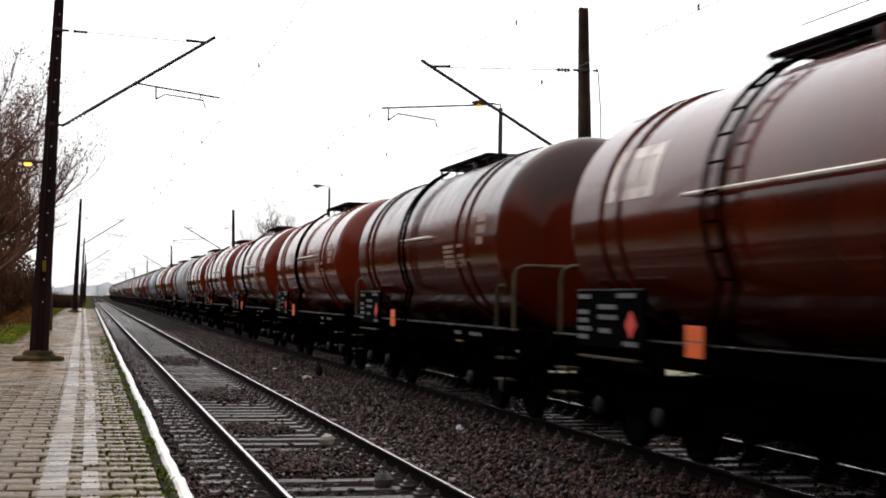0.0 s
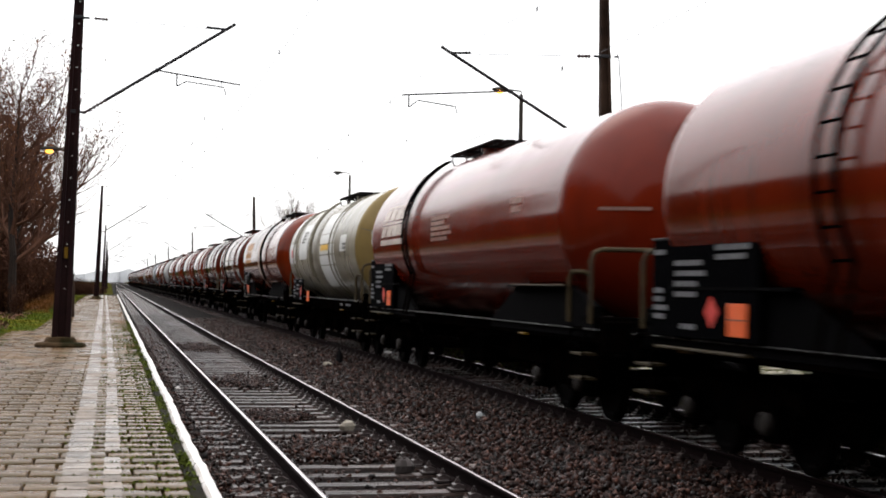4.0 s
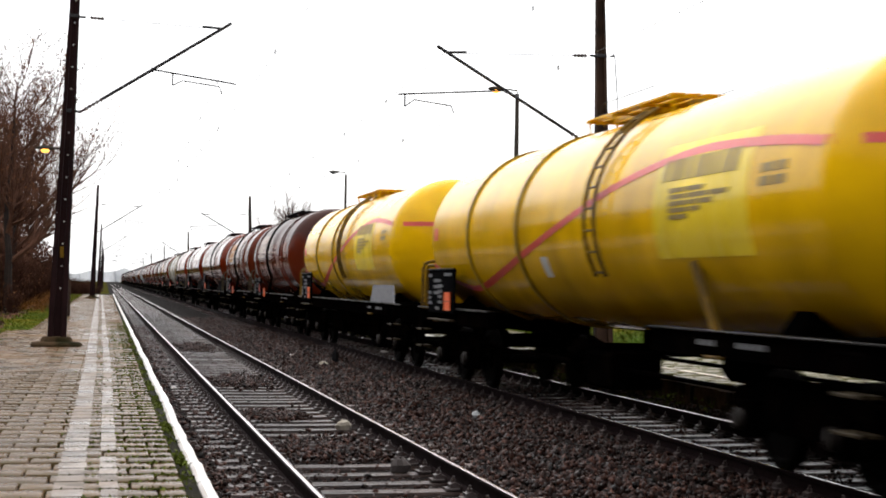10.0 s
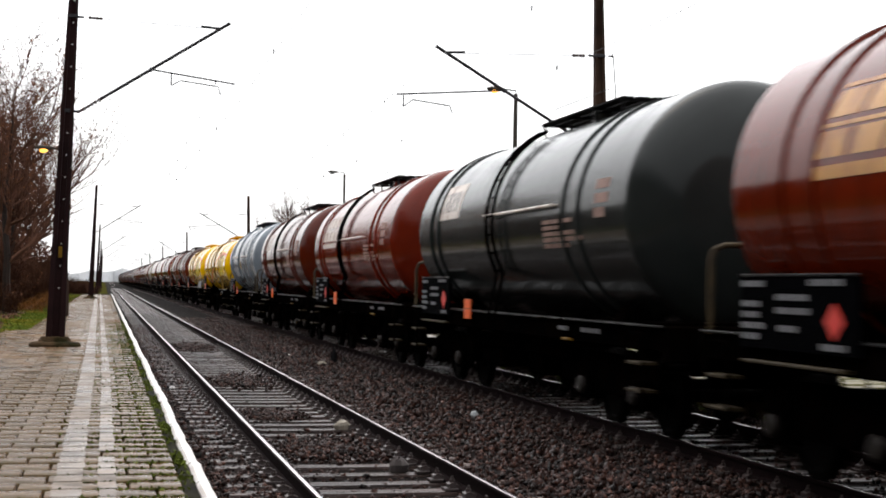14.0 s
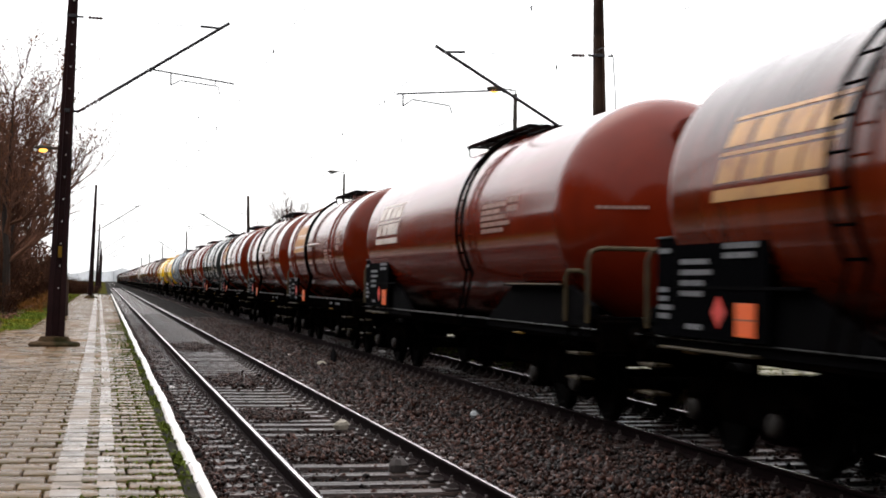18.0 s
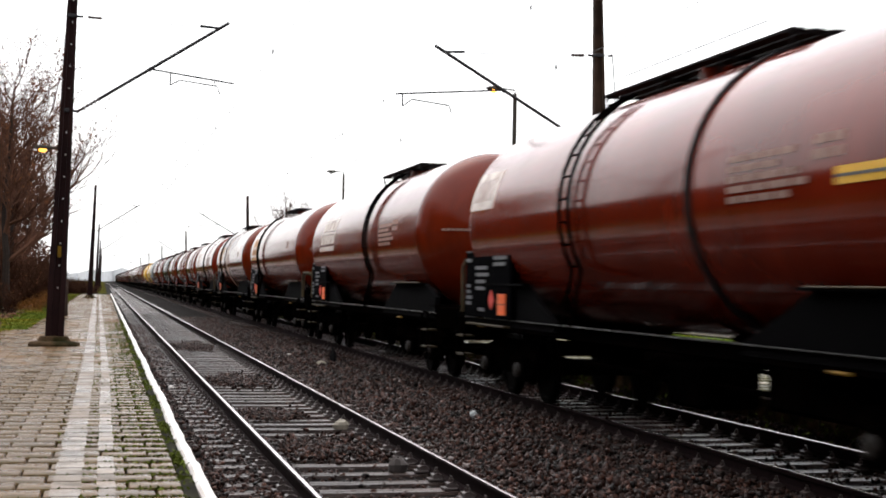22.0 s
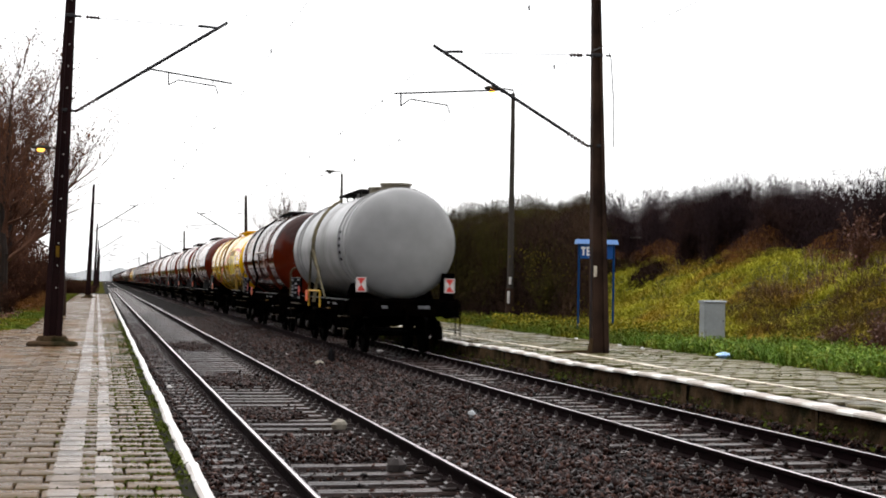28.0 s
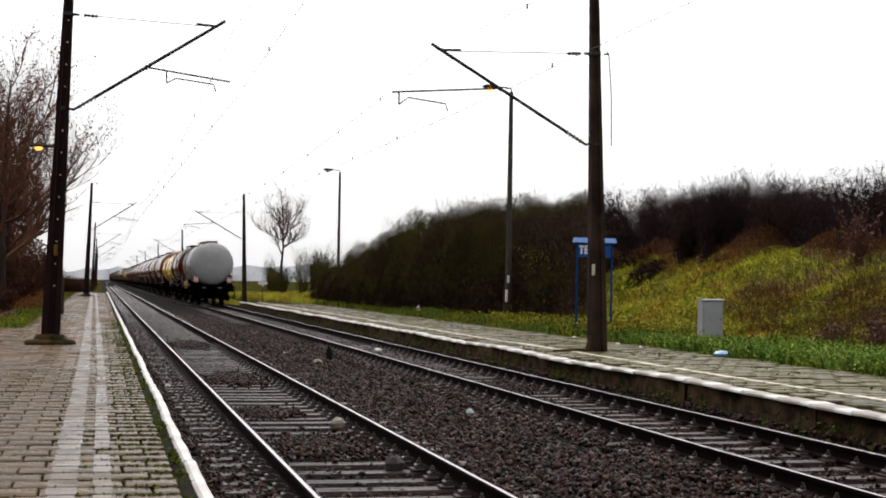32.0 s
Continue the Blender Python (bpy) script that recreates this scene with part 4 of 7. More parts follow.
def wagon(kind, L, pitch, shell, logo="", band=None, patch="", zc=0.0, r=R_TANK, label="", rail=0.0, stripe=False, end_mat=None, group="tank wagons of the train", walkway=M_WALKWAY, rings=2, dome=0.6, ladder=0.0, tail_rail=False, apron=False, shift=0.0, walk_at=None, text_at=None, mark_at=None, strip=None):
    w = thing("tank_wagon", (0, 0, 0), label, "tank wagon", group)
    Z = ZC + zc
    back = -L                                    # end of the tank
    gap = pitch - L                              # to the next tank
    f0, f1 = gap / 2 - 0.62, back - gap / 2 + 0.62   # end beams
    t = part("tank", tank_shell(L, r, dome, zc), shell, w)
    # stiffening rings
    if kind == "A":
        spots = (-1.40, -1.95, -8.8, -9.4)
    elif kind == "Y":
        spots = (-3.2, -6.0)
    elif kind == "B" and rings and band is None:
        spots = (-9.3,)
    else:
        spots = ()
    for y in spots:
        part("ring", Mesh().lathe([(y - 0.06, r - 0.01), (y - 0.055, r + 0.03), (y + 0.055, r + 0.03), (y + 0.06, r - 0.01)], 48, "y", (0, 0, Z)), M_WALKWAY if kind == "B" else M_YRING if kind == "Y" else shell, t)
    if end_mat:
        prof = []
        for i in range(9):
            a = math.pi / 2 * i / 8
            prof.append((back + dome * math.sin(a) - 0.012, max(0.02, (r + 0.012) * (1 - (1 - math.sin(a)) ** 2) ** 0.5)))
        part("end_cladding", Mesh().lathe(prof, 64, "y", (0, 0, Z)), end_mat, t, "tan sheet cladding in segments")
        seams = Mesh()
        for i in range(7):
            a = math.pi * (0.05 + i / 7 * 2)
            seams.path([(math.cos(a) * q * r, back - 0.016 + dome * (1 - (1 - q * q) ** 0.5), Z + math.sin(a) * q * r) for q in (0.1, 0.5, 0.8, 0.95)], 0.012, 4)
        part("seams", seams, M_DARKTEXT, t)
    if band is not None:
        part("painted_band", Mesh().lathe([(band - 0.17, r - 0.01), (band - 0.169, r + 0.006), (band + 0.169, r + 0.006), (band + 0.17, r - 0.01)], 64, "y", (0, 0, Z)), M_BAND, t, "cream painted band")
    # walkway, manhole and handrail on top
    wy = ladder or (-5.25 if kind == "A" else -4.3)
    w0, wl_ = (wy + 2.9, 3.1) if kind == "Y" else (wy + 2.0, 3.0) if ladder < -6 else (wy + (1.4 if kind == "A" else 0.8), 3.3)
    if walk_at:
        w0, wl_ = walk_at
    top = Z + r + 0.05
    wk = Mesh()
    for i in range(5):
        x = -0.5 + i * 0.21
        wk.box(x, x + 0.16, w0 - wl_, w0, top + 0.055, top + 0.08)
    for y in (w0 - 0.05, w0 - wl_ * 0.35, w0 - wl_ * 0.68, w0 - wl_ + 0.05):
        wk.box(-0.54, 0.54, y - 0.02, y + 0.02, top + 0.02, top + 0.058)
        for s in (-1, 1):
            wk.tube((s * 0.5, y, top + 0.05), (s * 0.46, y, top - 0.2), 0.02)
    part("walkway", wk, walkway, w, "steel grating walkway")
    hr = Mesh()
    for s in (-1, 1):
        hr.path([(s * 0.52, w0 - 0.5, top + 0.08), (s * 0.52, w0 - 0.7, top + 0.22), (s * 0.52, w0 - wl_ + 0.5, top + 0.22), (s * 0.52, w0 - wl_ + 0.3, top + 0.08)], 0.006, 5)
    part("top_handrail", hr, M_STEEL, w)
    part("manhole", Mesh().lathe([(top - 0.2, 0.30), (top + 0.10, 0.30), (top + 0.11, 0.33), (top + 0.15, 0.33), (top + 0.17, 0.22), (top + 0.175, 0.05)], 20, "z", (0, w0 - wl_ / 2, 0)), shell, w, "round manhole with a bolted cover")
    # ladders down both sides
    for s in (-1, 1):
        la = Mesh()
        for e in (-0.17, 0.17):
            pts = [(s * (r + 0.10) * math.cos(a), wy + e, Z + (r + 0.10) * math.sin(a)) for a in [radians(g) for g in range(-28, 66, 9)]]
            la.path(pts, 0.028, 5)
        a = radians(-28)
        for e in () if kind == "Y" or patch in ("notices", "dark") else (-0.17, 0.17):
            la.tube((s * (r + 0.10) * math.cos(a), wy + e, Z + (r + 0.10) * math.sin(a)), (s * (r + 0.06), wy + e, 1.12), 0.024, n=5)
        lm = M_YPAINT if kind == "Y" else M_TAN if patch == "tail" else shell if patch in ("notices", "dark") else M_BLACK
        ld = part("ladder", la, lm, w)
        for i in range(9):
            a = radians(-26 + 10 * i)
            part("rung", common("rung_" + lm.name, lambda: Mesh().tube((0, -0.17, 0), (0, 0.17, 0), 0.014, n=5), lm), None, ld, at=(s * (r + 0.10) * math.cos(a), wy, Z + (r + 0.10) * math.sin(a)))
    if rail:
        g = Mesh()
        x, z = -(r + 0.07) * math.cos(0.08), Z + (r + 0.07) * math.sin(0.08)
        ra, rb = rail if isinstance(rail, tuple) else (wy + 0.35, wy - rail)
        g.tube((x, ra, z), (x, rb, z), 0.022)
        for k in range(5):
            y = ra + (rb - ra) * k / 4
            g.tube((x, y, z), (x + 0.1, y, z), 0.014)
        part("side_grab_rail", g, M_LOGOW, w, "pale side grab rail")
    # underframe
    if kind != "B":
        gap_sill = kind == "Y" and not apron
        for s in (-1, 1):
            for ya, yb in (((f1, back + 4.4), (-4.4, f0)) if gap_sill else ((f1, f0),)):
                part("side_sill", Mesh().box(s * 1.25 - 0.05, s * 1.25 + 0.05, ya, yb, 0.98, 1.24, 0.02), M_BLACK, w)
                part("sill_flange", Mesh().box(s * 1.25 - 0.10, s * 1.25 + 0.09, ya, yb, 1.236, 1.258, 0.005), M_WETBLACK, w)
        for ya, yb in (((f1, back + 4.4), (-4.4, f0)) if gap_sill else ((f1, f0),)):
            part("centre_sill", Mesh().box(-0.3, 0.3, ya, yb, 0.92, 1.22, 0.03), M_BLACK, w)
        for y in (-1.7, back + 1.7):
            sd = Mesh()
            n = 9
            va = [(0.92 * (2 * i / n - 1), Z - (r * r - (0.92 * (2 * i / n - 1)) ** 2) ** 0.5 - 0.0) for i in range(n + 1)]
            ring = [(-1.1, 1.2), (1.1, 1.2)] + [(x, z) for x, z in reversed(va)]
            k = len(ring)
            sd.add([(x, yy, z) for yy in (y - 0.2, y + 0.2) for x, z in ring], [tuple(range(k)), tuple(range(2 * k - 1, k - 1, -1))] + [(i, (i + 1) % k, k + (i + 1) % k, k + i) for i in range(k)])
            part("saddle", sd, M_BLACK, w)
    else:
        for s in (-1, 1):
            for y0, y1 in ((0.2, -4.6), (back - 0.2, back + 4.6)):
                d = 1 if y1 < y0 else -1
                pn = Mesh()
                prof = [(y0, 1.05), (y0, 1.42), (y0 - d * 0.9, 1.66), (y1 + d * 1.4, 1.66), (y1 + d * 0.7, 1.4), (y1, 1.16), (y1, 1.05)]
                k = len(prof)
                pn.add([(x, a, b) for x in (s * 1.22, s * 1.30) for a, b in prof], [tuple(range(k)), tuple(range(2 * k - 1, k - 1, -1))] + [(i, (i + 1) % k, k + (i + 1) % k, k + i) for i in range(k)])
                pn.box(s * 1.33 - 0.06, s * 1.33 + 0.06, min(y0 - d * 0.9, y1 + d * 1.2), max(y0 - d * 0.9, y1 + d * 1.2), 1.64, 1.67)
                sp_ = part("saddle_panel", pn, M_SADDLE, w, "black steel saddle panel")
                ya, yb = min(y0 - d * 0.9, y1 + d * 1.4), max(y0 - d * 0.9, y1 + d * 1.4)
                if d < 0:
                    part("edge_rail", Mesh().tube((s * 1.40, ya, 1.67), (s * 1.40, yb, 1.67), 0.011, n=5), M_RAILING, sp_, "pale edge rail")
            part("side_sill", Mesh().box(s * 1.25 - 0.04, s * 1.25 + 0.04, f1, f0, 0.98, 1.14, 0.02), M_BLACK, w)
            part("sill_flange", Mesh().box(s * 1.25 - 0.09, s * 1.25 + 0.05, f1, f0, 1.141, 1.158, 0.005), M_WETBLACK, w)
        part("stub_sill", Mesh().box(-0.3, 0.3, -4.6, f0, 0.9, 1.2, 0.03), M_BLACK, w)
        part("stub_sill", Mesh().box(-0.3, 0.3, f1, back + 4.6, 0.9, 1.2, 0.03), M_BLACK, w)
    for y, d in ((f0, 1), (f1, -1)):
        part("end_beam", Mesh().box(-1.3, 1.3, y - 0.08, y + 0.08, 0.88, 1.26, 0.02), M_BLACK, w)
        for s in (-1, 1):
            part("buffer", common("buffer_%d" % d, lambda: Mesh().lathe([(0, 0.16), (d * 0.02, 0.13), (d * 0.3, 0.12), (d * 0.31, 0.09), (d * 0.56, 0.085), (d * 0.565, 0.20), (d * 0.61, 0.215), (d * 0.63, 0.12)], 14, "y"), M_BLACK), None, w, at=(s * 0.875, y + d * 0.08, 1.06))
        part("draw_hook", common("hook_%d" % d, lambda: Mesh().box(-0.05, 0.05, min(0, d * 0.35), max(0, d * 0.35), -0.05, 0.05, 0.015).path([(0, d * 0.3, 0.05), (0, d * 0.36, -0.12), (0, d * 0.3, -0.34)], 0.03), M_BLACK), None, w, at=(0, y, 1.06))
        part("end_platform", Mesh().box(-1.3, 1.3, min(y, y - d * 0.75), max(y, y - d * 0.75), 1.258, 1.29), M_BLACK, w)
        for s in (-1, 1):
            ya = y - d * 0.55
            for z in (0.55, 0.84):
                part("step", common("step_%d" % s, lambda: Mesh().box(s * 1.34 - 0.10, s * 1.34 + 0.10, -0.20, 0.20, 0, 0.03, 0.006), M_STEP), None, w, at=(0, ya, z))
            part("step_hanger", common("step_hanger_%d" % s, lambda: Mesh().path([(s * 1.42, -0.23, 0.42), (s * 1.42, -0.23, 1.12), (s * 1.42, -0.19, 1.17), (s * 1.42, 0.19, 1.17), (s * 1.42, 0.23, 1.12), (s * 1.42, 0.23, 0.42)], 0.018, 5), M_BLACK), None, w, at=(0, ya, 0))
    # rails at the trailing end, a brake stand, and one rail in front
    if tail_rail == "post":
        part("end_handrail", hook_rail(back - 0.12, 1.9, r=0.05), M_RAILING, w, "dull ochre hooked end post")
    elif tail_rail:
        part("end_handrail", end_rail(back - 0.12, 2.10), M_RAILING, w, "dull ochre bent end handrail")
        part("end_handrail", hook_rail(back + 0.72, 1.84), M_RAILING, w)
    part("end_handrail", end_rail(min(0.25, f0 - 0.05), 2.06), M_RAILING if kind != "Y" else M_YPAINT, w, "dull ochre bent end handrail")
    part("brake_cylinder", Mesh().lathe([(back * 0.42, 0.18), (back * 0.42 - 0.6, 0.18), (back * 0.42 - 0.62, 0.1)], 16, "y", (-0.55, 0, 0.78)), M_BLACK, w)
    part("air_reservoir", Mesh().lathe([(back * 0.6, 0.05), (back * 0.6 - 0.05, 0.2), (back * 0.6 - 1.0, 0.2), (back * 0.6 - 1.05, 0.05)], 16, "y", (0.45, 0, 0.74)), M_BLACK, w)
    part("outlet_valve", Mesh().tube((-0.9, back * 0.5, 0.85), (0.9, back * 0.5, 0.85), 0.09, n=10).tube((0, back * 0.5, 0.8), (0, back * 0.5, 1.25), 0.13, n=10).tube((-0.9, back * 0.5, 0.85), (-1.1, back * 0.5, 0.75), 0.12, n=10), M_BLACK, w)
    part("brake_lever", Mesh().box(-1.36, -1.30, -1.2, -0.85, 1.01, 1.04, 0.01), M_YPAINT, w, "yellow brake changeover lever")
    part("brake_lever", Mesh().box(-1.36, -1.30, back + 2.6, back + 2.9, 0.99, 1.02, 0.01), M_YPAINT, w)
    for s in (-1, 1):
        if kind == "A" or apron:
            part("brake_beam", Mesh().box(s * 1.02 - 0.04, s * 1.02 + 0.04, f1 + 3.7, f0 - 3.7, 0.72, 0.92, 0.015), M_BLACK, w)
        part("brake_pipe", Mesh().path([(s * 0.8, f0 - 0.2, 0.8), (s * 0.8, f0 - 3.6, 0.66), (s * 0.8, f1 + 3.6, 0.66), (s * 0.8, f1 + 0.2, 0.8)], 0.03, 5), M_BLACK, w)
    for ea, eb in ((0.30, 0.40), (0.52, 0.58), (0.66, 0.75)) if kind == "A" or apron else ((0.52, 0.58),):
        part("equipment_box", Mesh().box(-1.0, -0.35, back * eb, back * ea, 0.42, 0.86, 0.04), M_BLACK, w)
    if kind == "B":
        part("brake_box", Mesh().box(-1.0, -0.35, back + 2.9, back + 4.7, 0.55, 0.99, 0.04), M_BLACK, w)
    bogie(w, f0 - 2.1)
    bogie(w, f1 + 2.1)
    # boards and lettering
    if kind == "B":
        data_board(w, -0.2, 1.17, 2.14, 2.55, True)
    elif kind == "Y":
        data_board(w, -0.5, 1.17, 1.90, 1.9, True, yellow=True)
        part("end_handrail", hook_rail(-0.1, 1.98), M_YPAINT, w)
    else:
        data_board(w, -1.15 if patch == "notices" else -0.55, 1.14, 1.76, 2.1, False)
    if logo:
        mat = {"w": M_LOGOW, "y": M_LOGOY}[logo[-1]]
        if logo[0] == "b":
            part("house_mark", logo_blocks((mark_at or (-1.9 if kind == "A" else -1.75)), Z + (0.74 if kind == "A" else 0.62), 2.2, 0.76, r, Z, 4), mat, t, "plain block house mark")
        else:
            ma = mark_at or (-2.05 if kind == "A" else -0.75)
            g = part("house_mark", Mesh().patch(ma - 1.3, ma, Z + 0.18, Z + 0.74, r, Z, skew=0.0), mat, t, "plain house mark panel")
            q = Mesh()
            for i in range(3):
                y = ma - 0.15 - i * 0.36
                q.patch(y - 0.07, y, Z + 0.3, Z + 0.62, r, Z, n=2, lift=0.009).patch(y - 0.25, y - 0.18, Z + 0.3, Z + 0.62, r, Z, n=2, lift=0.009)
            part("lettering", q, shell, g)
    tm = M_TEXT
    if kind == "Y":
        pnl = part("name_panel", Mesh().patch(-11.6 - shift, -9.3 - shift, Z - 0.5, Z + 0.66, r, Z), P_YELLOW2, t, "bright yellow name panel")
        part("lettering", text_block([0.9, 1.5, 1.1, 0.8, 0.5], -9.75 - shift, Z + 0.2, 0.045, r + 0.006, seed=5, zc=Z), M_OLIVETEXT, pnl)
        big = Mesh()
        for i in range(9):
            y = -9.5 - shift - i * 0.21
            big.patch(y - (0.13, 0.16, 0.14)[i % 3], y, Z + 0.28, Z + 0.5, r + 0.006, Z, n=2)
        part("lettering", big, M_OLIVETEXT, pnl)
        part("lettering", text_block([0.5, 0.5], -12.6 - shift * 0.6, Z + 0.3, 0.08, r, seed=8, zc=Z), M_OLIVETEXT, t)
        part("small_notice", Mesh().patch(-6.95, -7.2, Z - 0.68, Z - 0.42, r, Z), M_NOTICE, t)
        if not apron:
            part("strut", Mesh().tube((-1.25, back + 3.4, Z - 0.55), (-1.22, back + 2.9, 1.2), 0.05, 0.045, n=8), M_YPAINT, w, "yellow slanted strut")
    elif kind == "A" and patch == "dark":
        part("notice_panel", Mesh().patch(-4.45, -5.5, Z - 0.35, Z - 0.02, r, Z), M_YPANEL, t, "yellow notice panel")
    if kind == "A" and patch != "notices" and r > 1.41:
        part("lettering", text_block([1.2, 0.7, 1.4, 1.6, 1.0], text_at or -8.0, Z - 0.05, 0.05, r, seed=5, zc=Z), M_DARKTEXT if patch == "dark" else tm, t)
        part("lettering", text_block([0.5, 0.5, 0.4], back + 1.5, Z + 0.35, 0.11, r, seed=6, zc=Z), M_DARKTEXT if patch == "dark" else tm, t)
    if kind == "B" and text_at != -99:
        part("lettering", text_block([1.3, 1.0, 1.4, 1.6, 1.2], text_at or (-5.3 if not rings and ladder < -6 else min(-6.6, wy - 1.3)), Z + 0.25, 0.06, r, seed=9, zc=Z), tm, t)
    if kind == "B":
        part("lettering", text_block([0.5, 0.5], -11.8, Z + 0.3, 0.08, r, seed=4, zc=Z), tm, t)
        em = Mesh()
        for i in range(8):
            vv = []
            for k in (i, i + 0.8):
                x = -1.1 + 0.6 * k / 8
                for dz in (0.02, 0.06):
                    q = (x * x + dz * dz) ** 0.5 / r
                    vv.append((x, back - 0.006 + dome * (1 - (1 - q * q) ** 0.5), Z + dz))
            em.add(vv, [(0, 2, 3, 1)])
        part("end_lettering", em, tm, t)
    if strip:
        part("yellow_strip", Mesh().patch(strip - 2.2, strip, Z - 0.12, Z + 0.02, r, Z, n=3), M_YPANEL, t, "double yellow strip")
        part("strip_division", Mesh().patch(strip - 2.2, strip, Z - 0.065, Z - 0.04, r + 0.004, Z, n=2), M_DARKTEXT, t)
    if kind in "AB" and patch not in ("notices", "tail"):
        q = 0.66
        yp = back + dome * (1 - (1 - q * q) ** 0.5)
        part("end_port", Mesh().lathe([(yp + 0.16, 0.17), (yp - 0.03, 0.17), (yp - 0.035, 0.20), (yp - 0.06, 0.20), (yp - 0.07, 0.06)], 16, "y", (0.05, 0, Z + q * r)), shell, t, "round cover on the tank's end")
    if kind != "B":
        for y, d in ((back + 3.2, 0.5), (back + 2.3, 0.8)):
            part("sill_lettering", board_lettering(-1.275, y, 1.16, d, 0.09, int(-y)), M_BAR, w)
    if patch == "tail":
        for y in (back + 1.1, back + 2.7):
            part("tank_cover", Mesh().lathe([(top - 0.16, 0.36), (top + 0.04, 0.36), (top + 0.05, 0.40), (top + 0.09, 0.40), (top + 0.10, 0.2)], 20, "z", (0, y, 0)), P_CREAM, w, "round pale cover on the tank's top")
        part("ring", Mesh().lathe([(back + dome + 0.02, r - 0.01), (back + dome + 0.025, r + 0.022), (back + dome + 0.09, r + 0.022), (back + dome + 0.095, r - 0.01)], 48, "y", (0, 0, Z)), shell, t)
        g = part("dark_notice", Mesh().patch(back + 0.95, back + 1.75, Z - 0.42, Z + 0.3, r, Z), M_PLATE, t, "dark notice with pale fields")
        for i in range(4):
            part("field", Mesh().patch(back + 1.12, back + 1.6, Z - 0.36 + i * 0.165, Z - 0.26 + i * 0.165, r + 0.005, Z, n=2), M_BAR, g)
        for y in (wy - 0.5, wy + 0.5):
            part("frame_strut", Mesh().tube((-r - 0.12, wy + (0.17 if y > wy else -0.17), Z - 0.1), (-1.3, wy + (1.5 if y > wy else -1.5), 1.26), 0.03, n=6), M_TAN, w, "tan slanted strut")
        part("yellow_handrail", Mesh().path([(-1.34, wy + 1.2, 1.0), (-1.34, wy + 1.2, 1.42), (-1.34, wy - 0.9, 1.42), (-1.34, wy - 0.9, 1.0)], 0.024, 6), M_YPANEL, w)
        for x, d in ((-0.55, 0.14), (0.45, 0.14)):
            part("beam_mark", Mesh().box(x - d, x + d, f1 - 0.1, f1 - 0.081, 1.06, 1.13, 0.002), M_BAR, w)
        part("rear_shelf", Mesh().box(0.98, 1.24, f1 + 0.2, f1 + 0.6, 1.29, 1.9, 0.02), M_BLACK, w)
    if patch == "notices":
        for y0, y1, z0, z1, bars in ((-0.45, -1.75, Z - 0.3, Z + 0.28, ()), (-2.75, -4.4, Z - 0.2, Z + 0.8, (0.9, 0.7, 0.8, 0.6)), (-7.0, -9.6, Z - 0.95, Z + 0.95, ()), (-10.6, -11.5, Z - 0.1, Z + 0.3, (0.5, 0.5))):
            g = part("notice_panel", Mesh().patch(y0, y1, z0, z1, r, Z), M_NOTICE, t, "white notice panel")
            if bars:
                part("lettering", text_block(bars, y0 - 0.4, z1 - 0.2, 0.06, r + 0.005, seed=2, zc=Z), M_DARKTEXT, g)
        part("hazard_label", Mesh().patch(-0.95, -1.25, Z - 0.12, Z + 0.12, r + 0.006, Z), M_DIAMOND, t)
        part("warning_strip", Mesh().patch(-7.3, -8.7, Z - 0.02, Z + 0.12, r + 0.006, Z), M_YPANEL, t, "yellow warning strip")
        en = Mesh()
        for i in range(6):
            vv = []
            for x in (-1.08 + 0.14 * i, -0.94 + 0.14 * i):
                for dz in (0.02, 0.34):
                    q = (x * x + dz * dz) ** 0.5 / r
                    vv.append((x, back - 0.022 + dome * (1 - (1 - q * q) ** 0.5), Z + dz))
            en.add(vv, [(0, 2, 3, 1)])
        part("end_notice", en, M_NOTICE, t, "white notice on the tan end")
    if stripe:
        sp = Mesh()
        k = (L - dome) / 14.05
        pts = [(-0.5, Z - 0.45), (-1.5, Z - 0.72), (-2.6 * k, Z - 0.85), (-4.2 * k, Z - 0.66), (-6.0 * k, Z - 0.34), (-7.9 * k, Z + 0.03), (-9.6 * k, Z + 0.36), (-11.4 * k, Z + 0.55), (-13.0 * k, Z + 0.50), (-14.05 * k, Z + 0.40)]
        ext = [pts[0]] + pts + [pts[-1]]

        def curve(j, u):
            q = [ext[j + e] for e in range(4)]
            return [0.5 * (2 * q[1][e] + (q[2][e] - q[0][e]) * u + (2 * q[0][e] - 5 * q[1][e] + 4 * q[2][e] - q[3][e]) * u * u + (3 * q[1][e] - q[0][e] - 3 * q[2][e] + q[3][e]) * u ** 3) for e in (0, 1)]

        for j in range(len(pts) - 1):
            for i in range(5):
                p = [curve(j, u) for u in (i / 5, (i + 1) / 5)]
                vv = []
                for yy, zz in p:
                    for dz in (-0.043, 0.043):
                        a = math.asin(max(-0.999, min(0.999, (zz + dz - Z) / r)))
                        vv.append((-(r + 0.007) * math.cos(a), yy, Z + (r + 0.007) * math.sin(a)))
                sp.add(vv, [(0, 2, 3, 1)])
        # and on across the trailing end
        for i in range(14):
            vv = []
            for k in (i, i + 1):
                x = -1.284 + 2.568 * k / 14
                for dz in (0.357, 0.443):
                    q = min(0.999, (x * x + dz * dz) ** 0.5 / r)
                    vv.append((x, back - 0.006 + dome * (1 - (1 - q * q) ** 0.5), Z + dz))
            sp.add(vv, [(0, 2, 3, 1)])
        part("stripe", sp, M_STRIPE, t, "wavy red stripe")
        s = 0.16
        part("hazard_label", Mesh().patch(-1.05, -0.8, Z - 0.05, Z + 0.16, r, Z), M_DIAMOND, t)
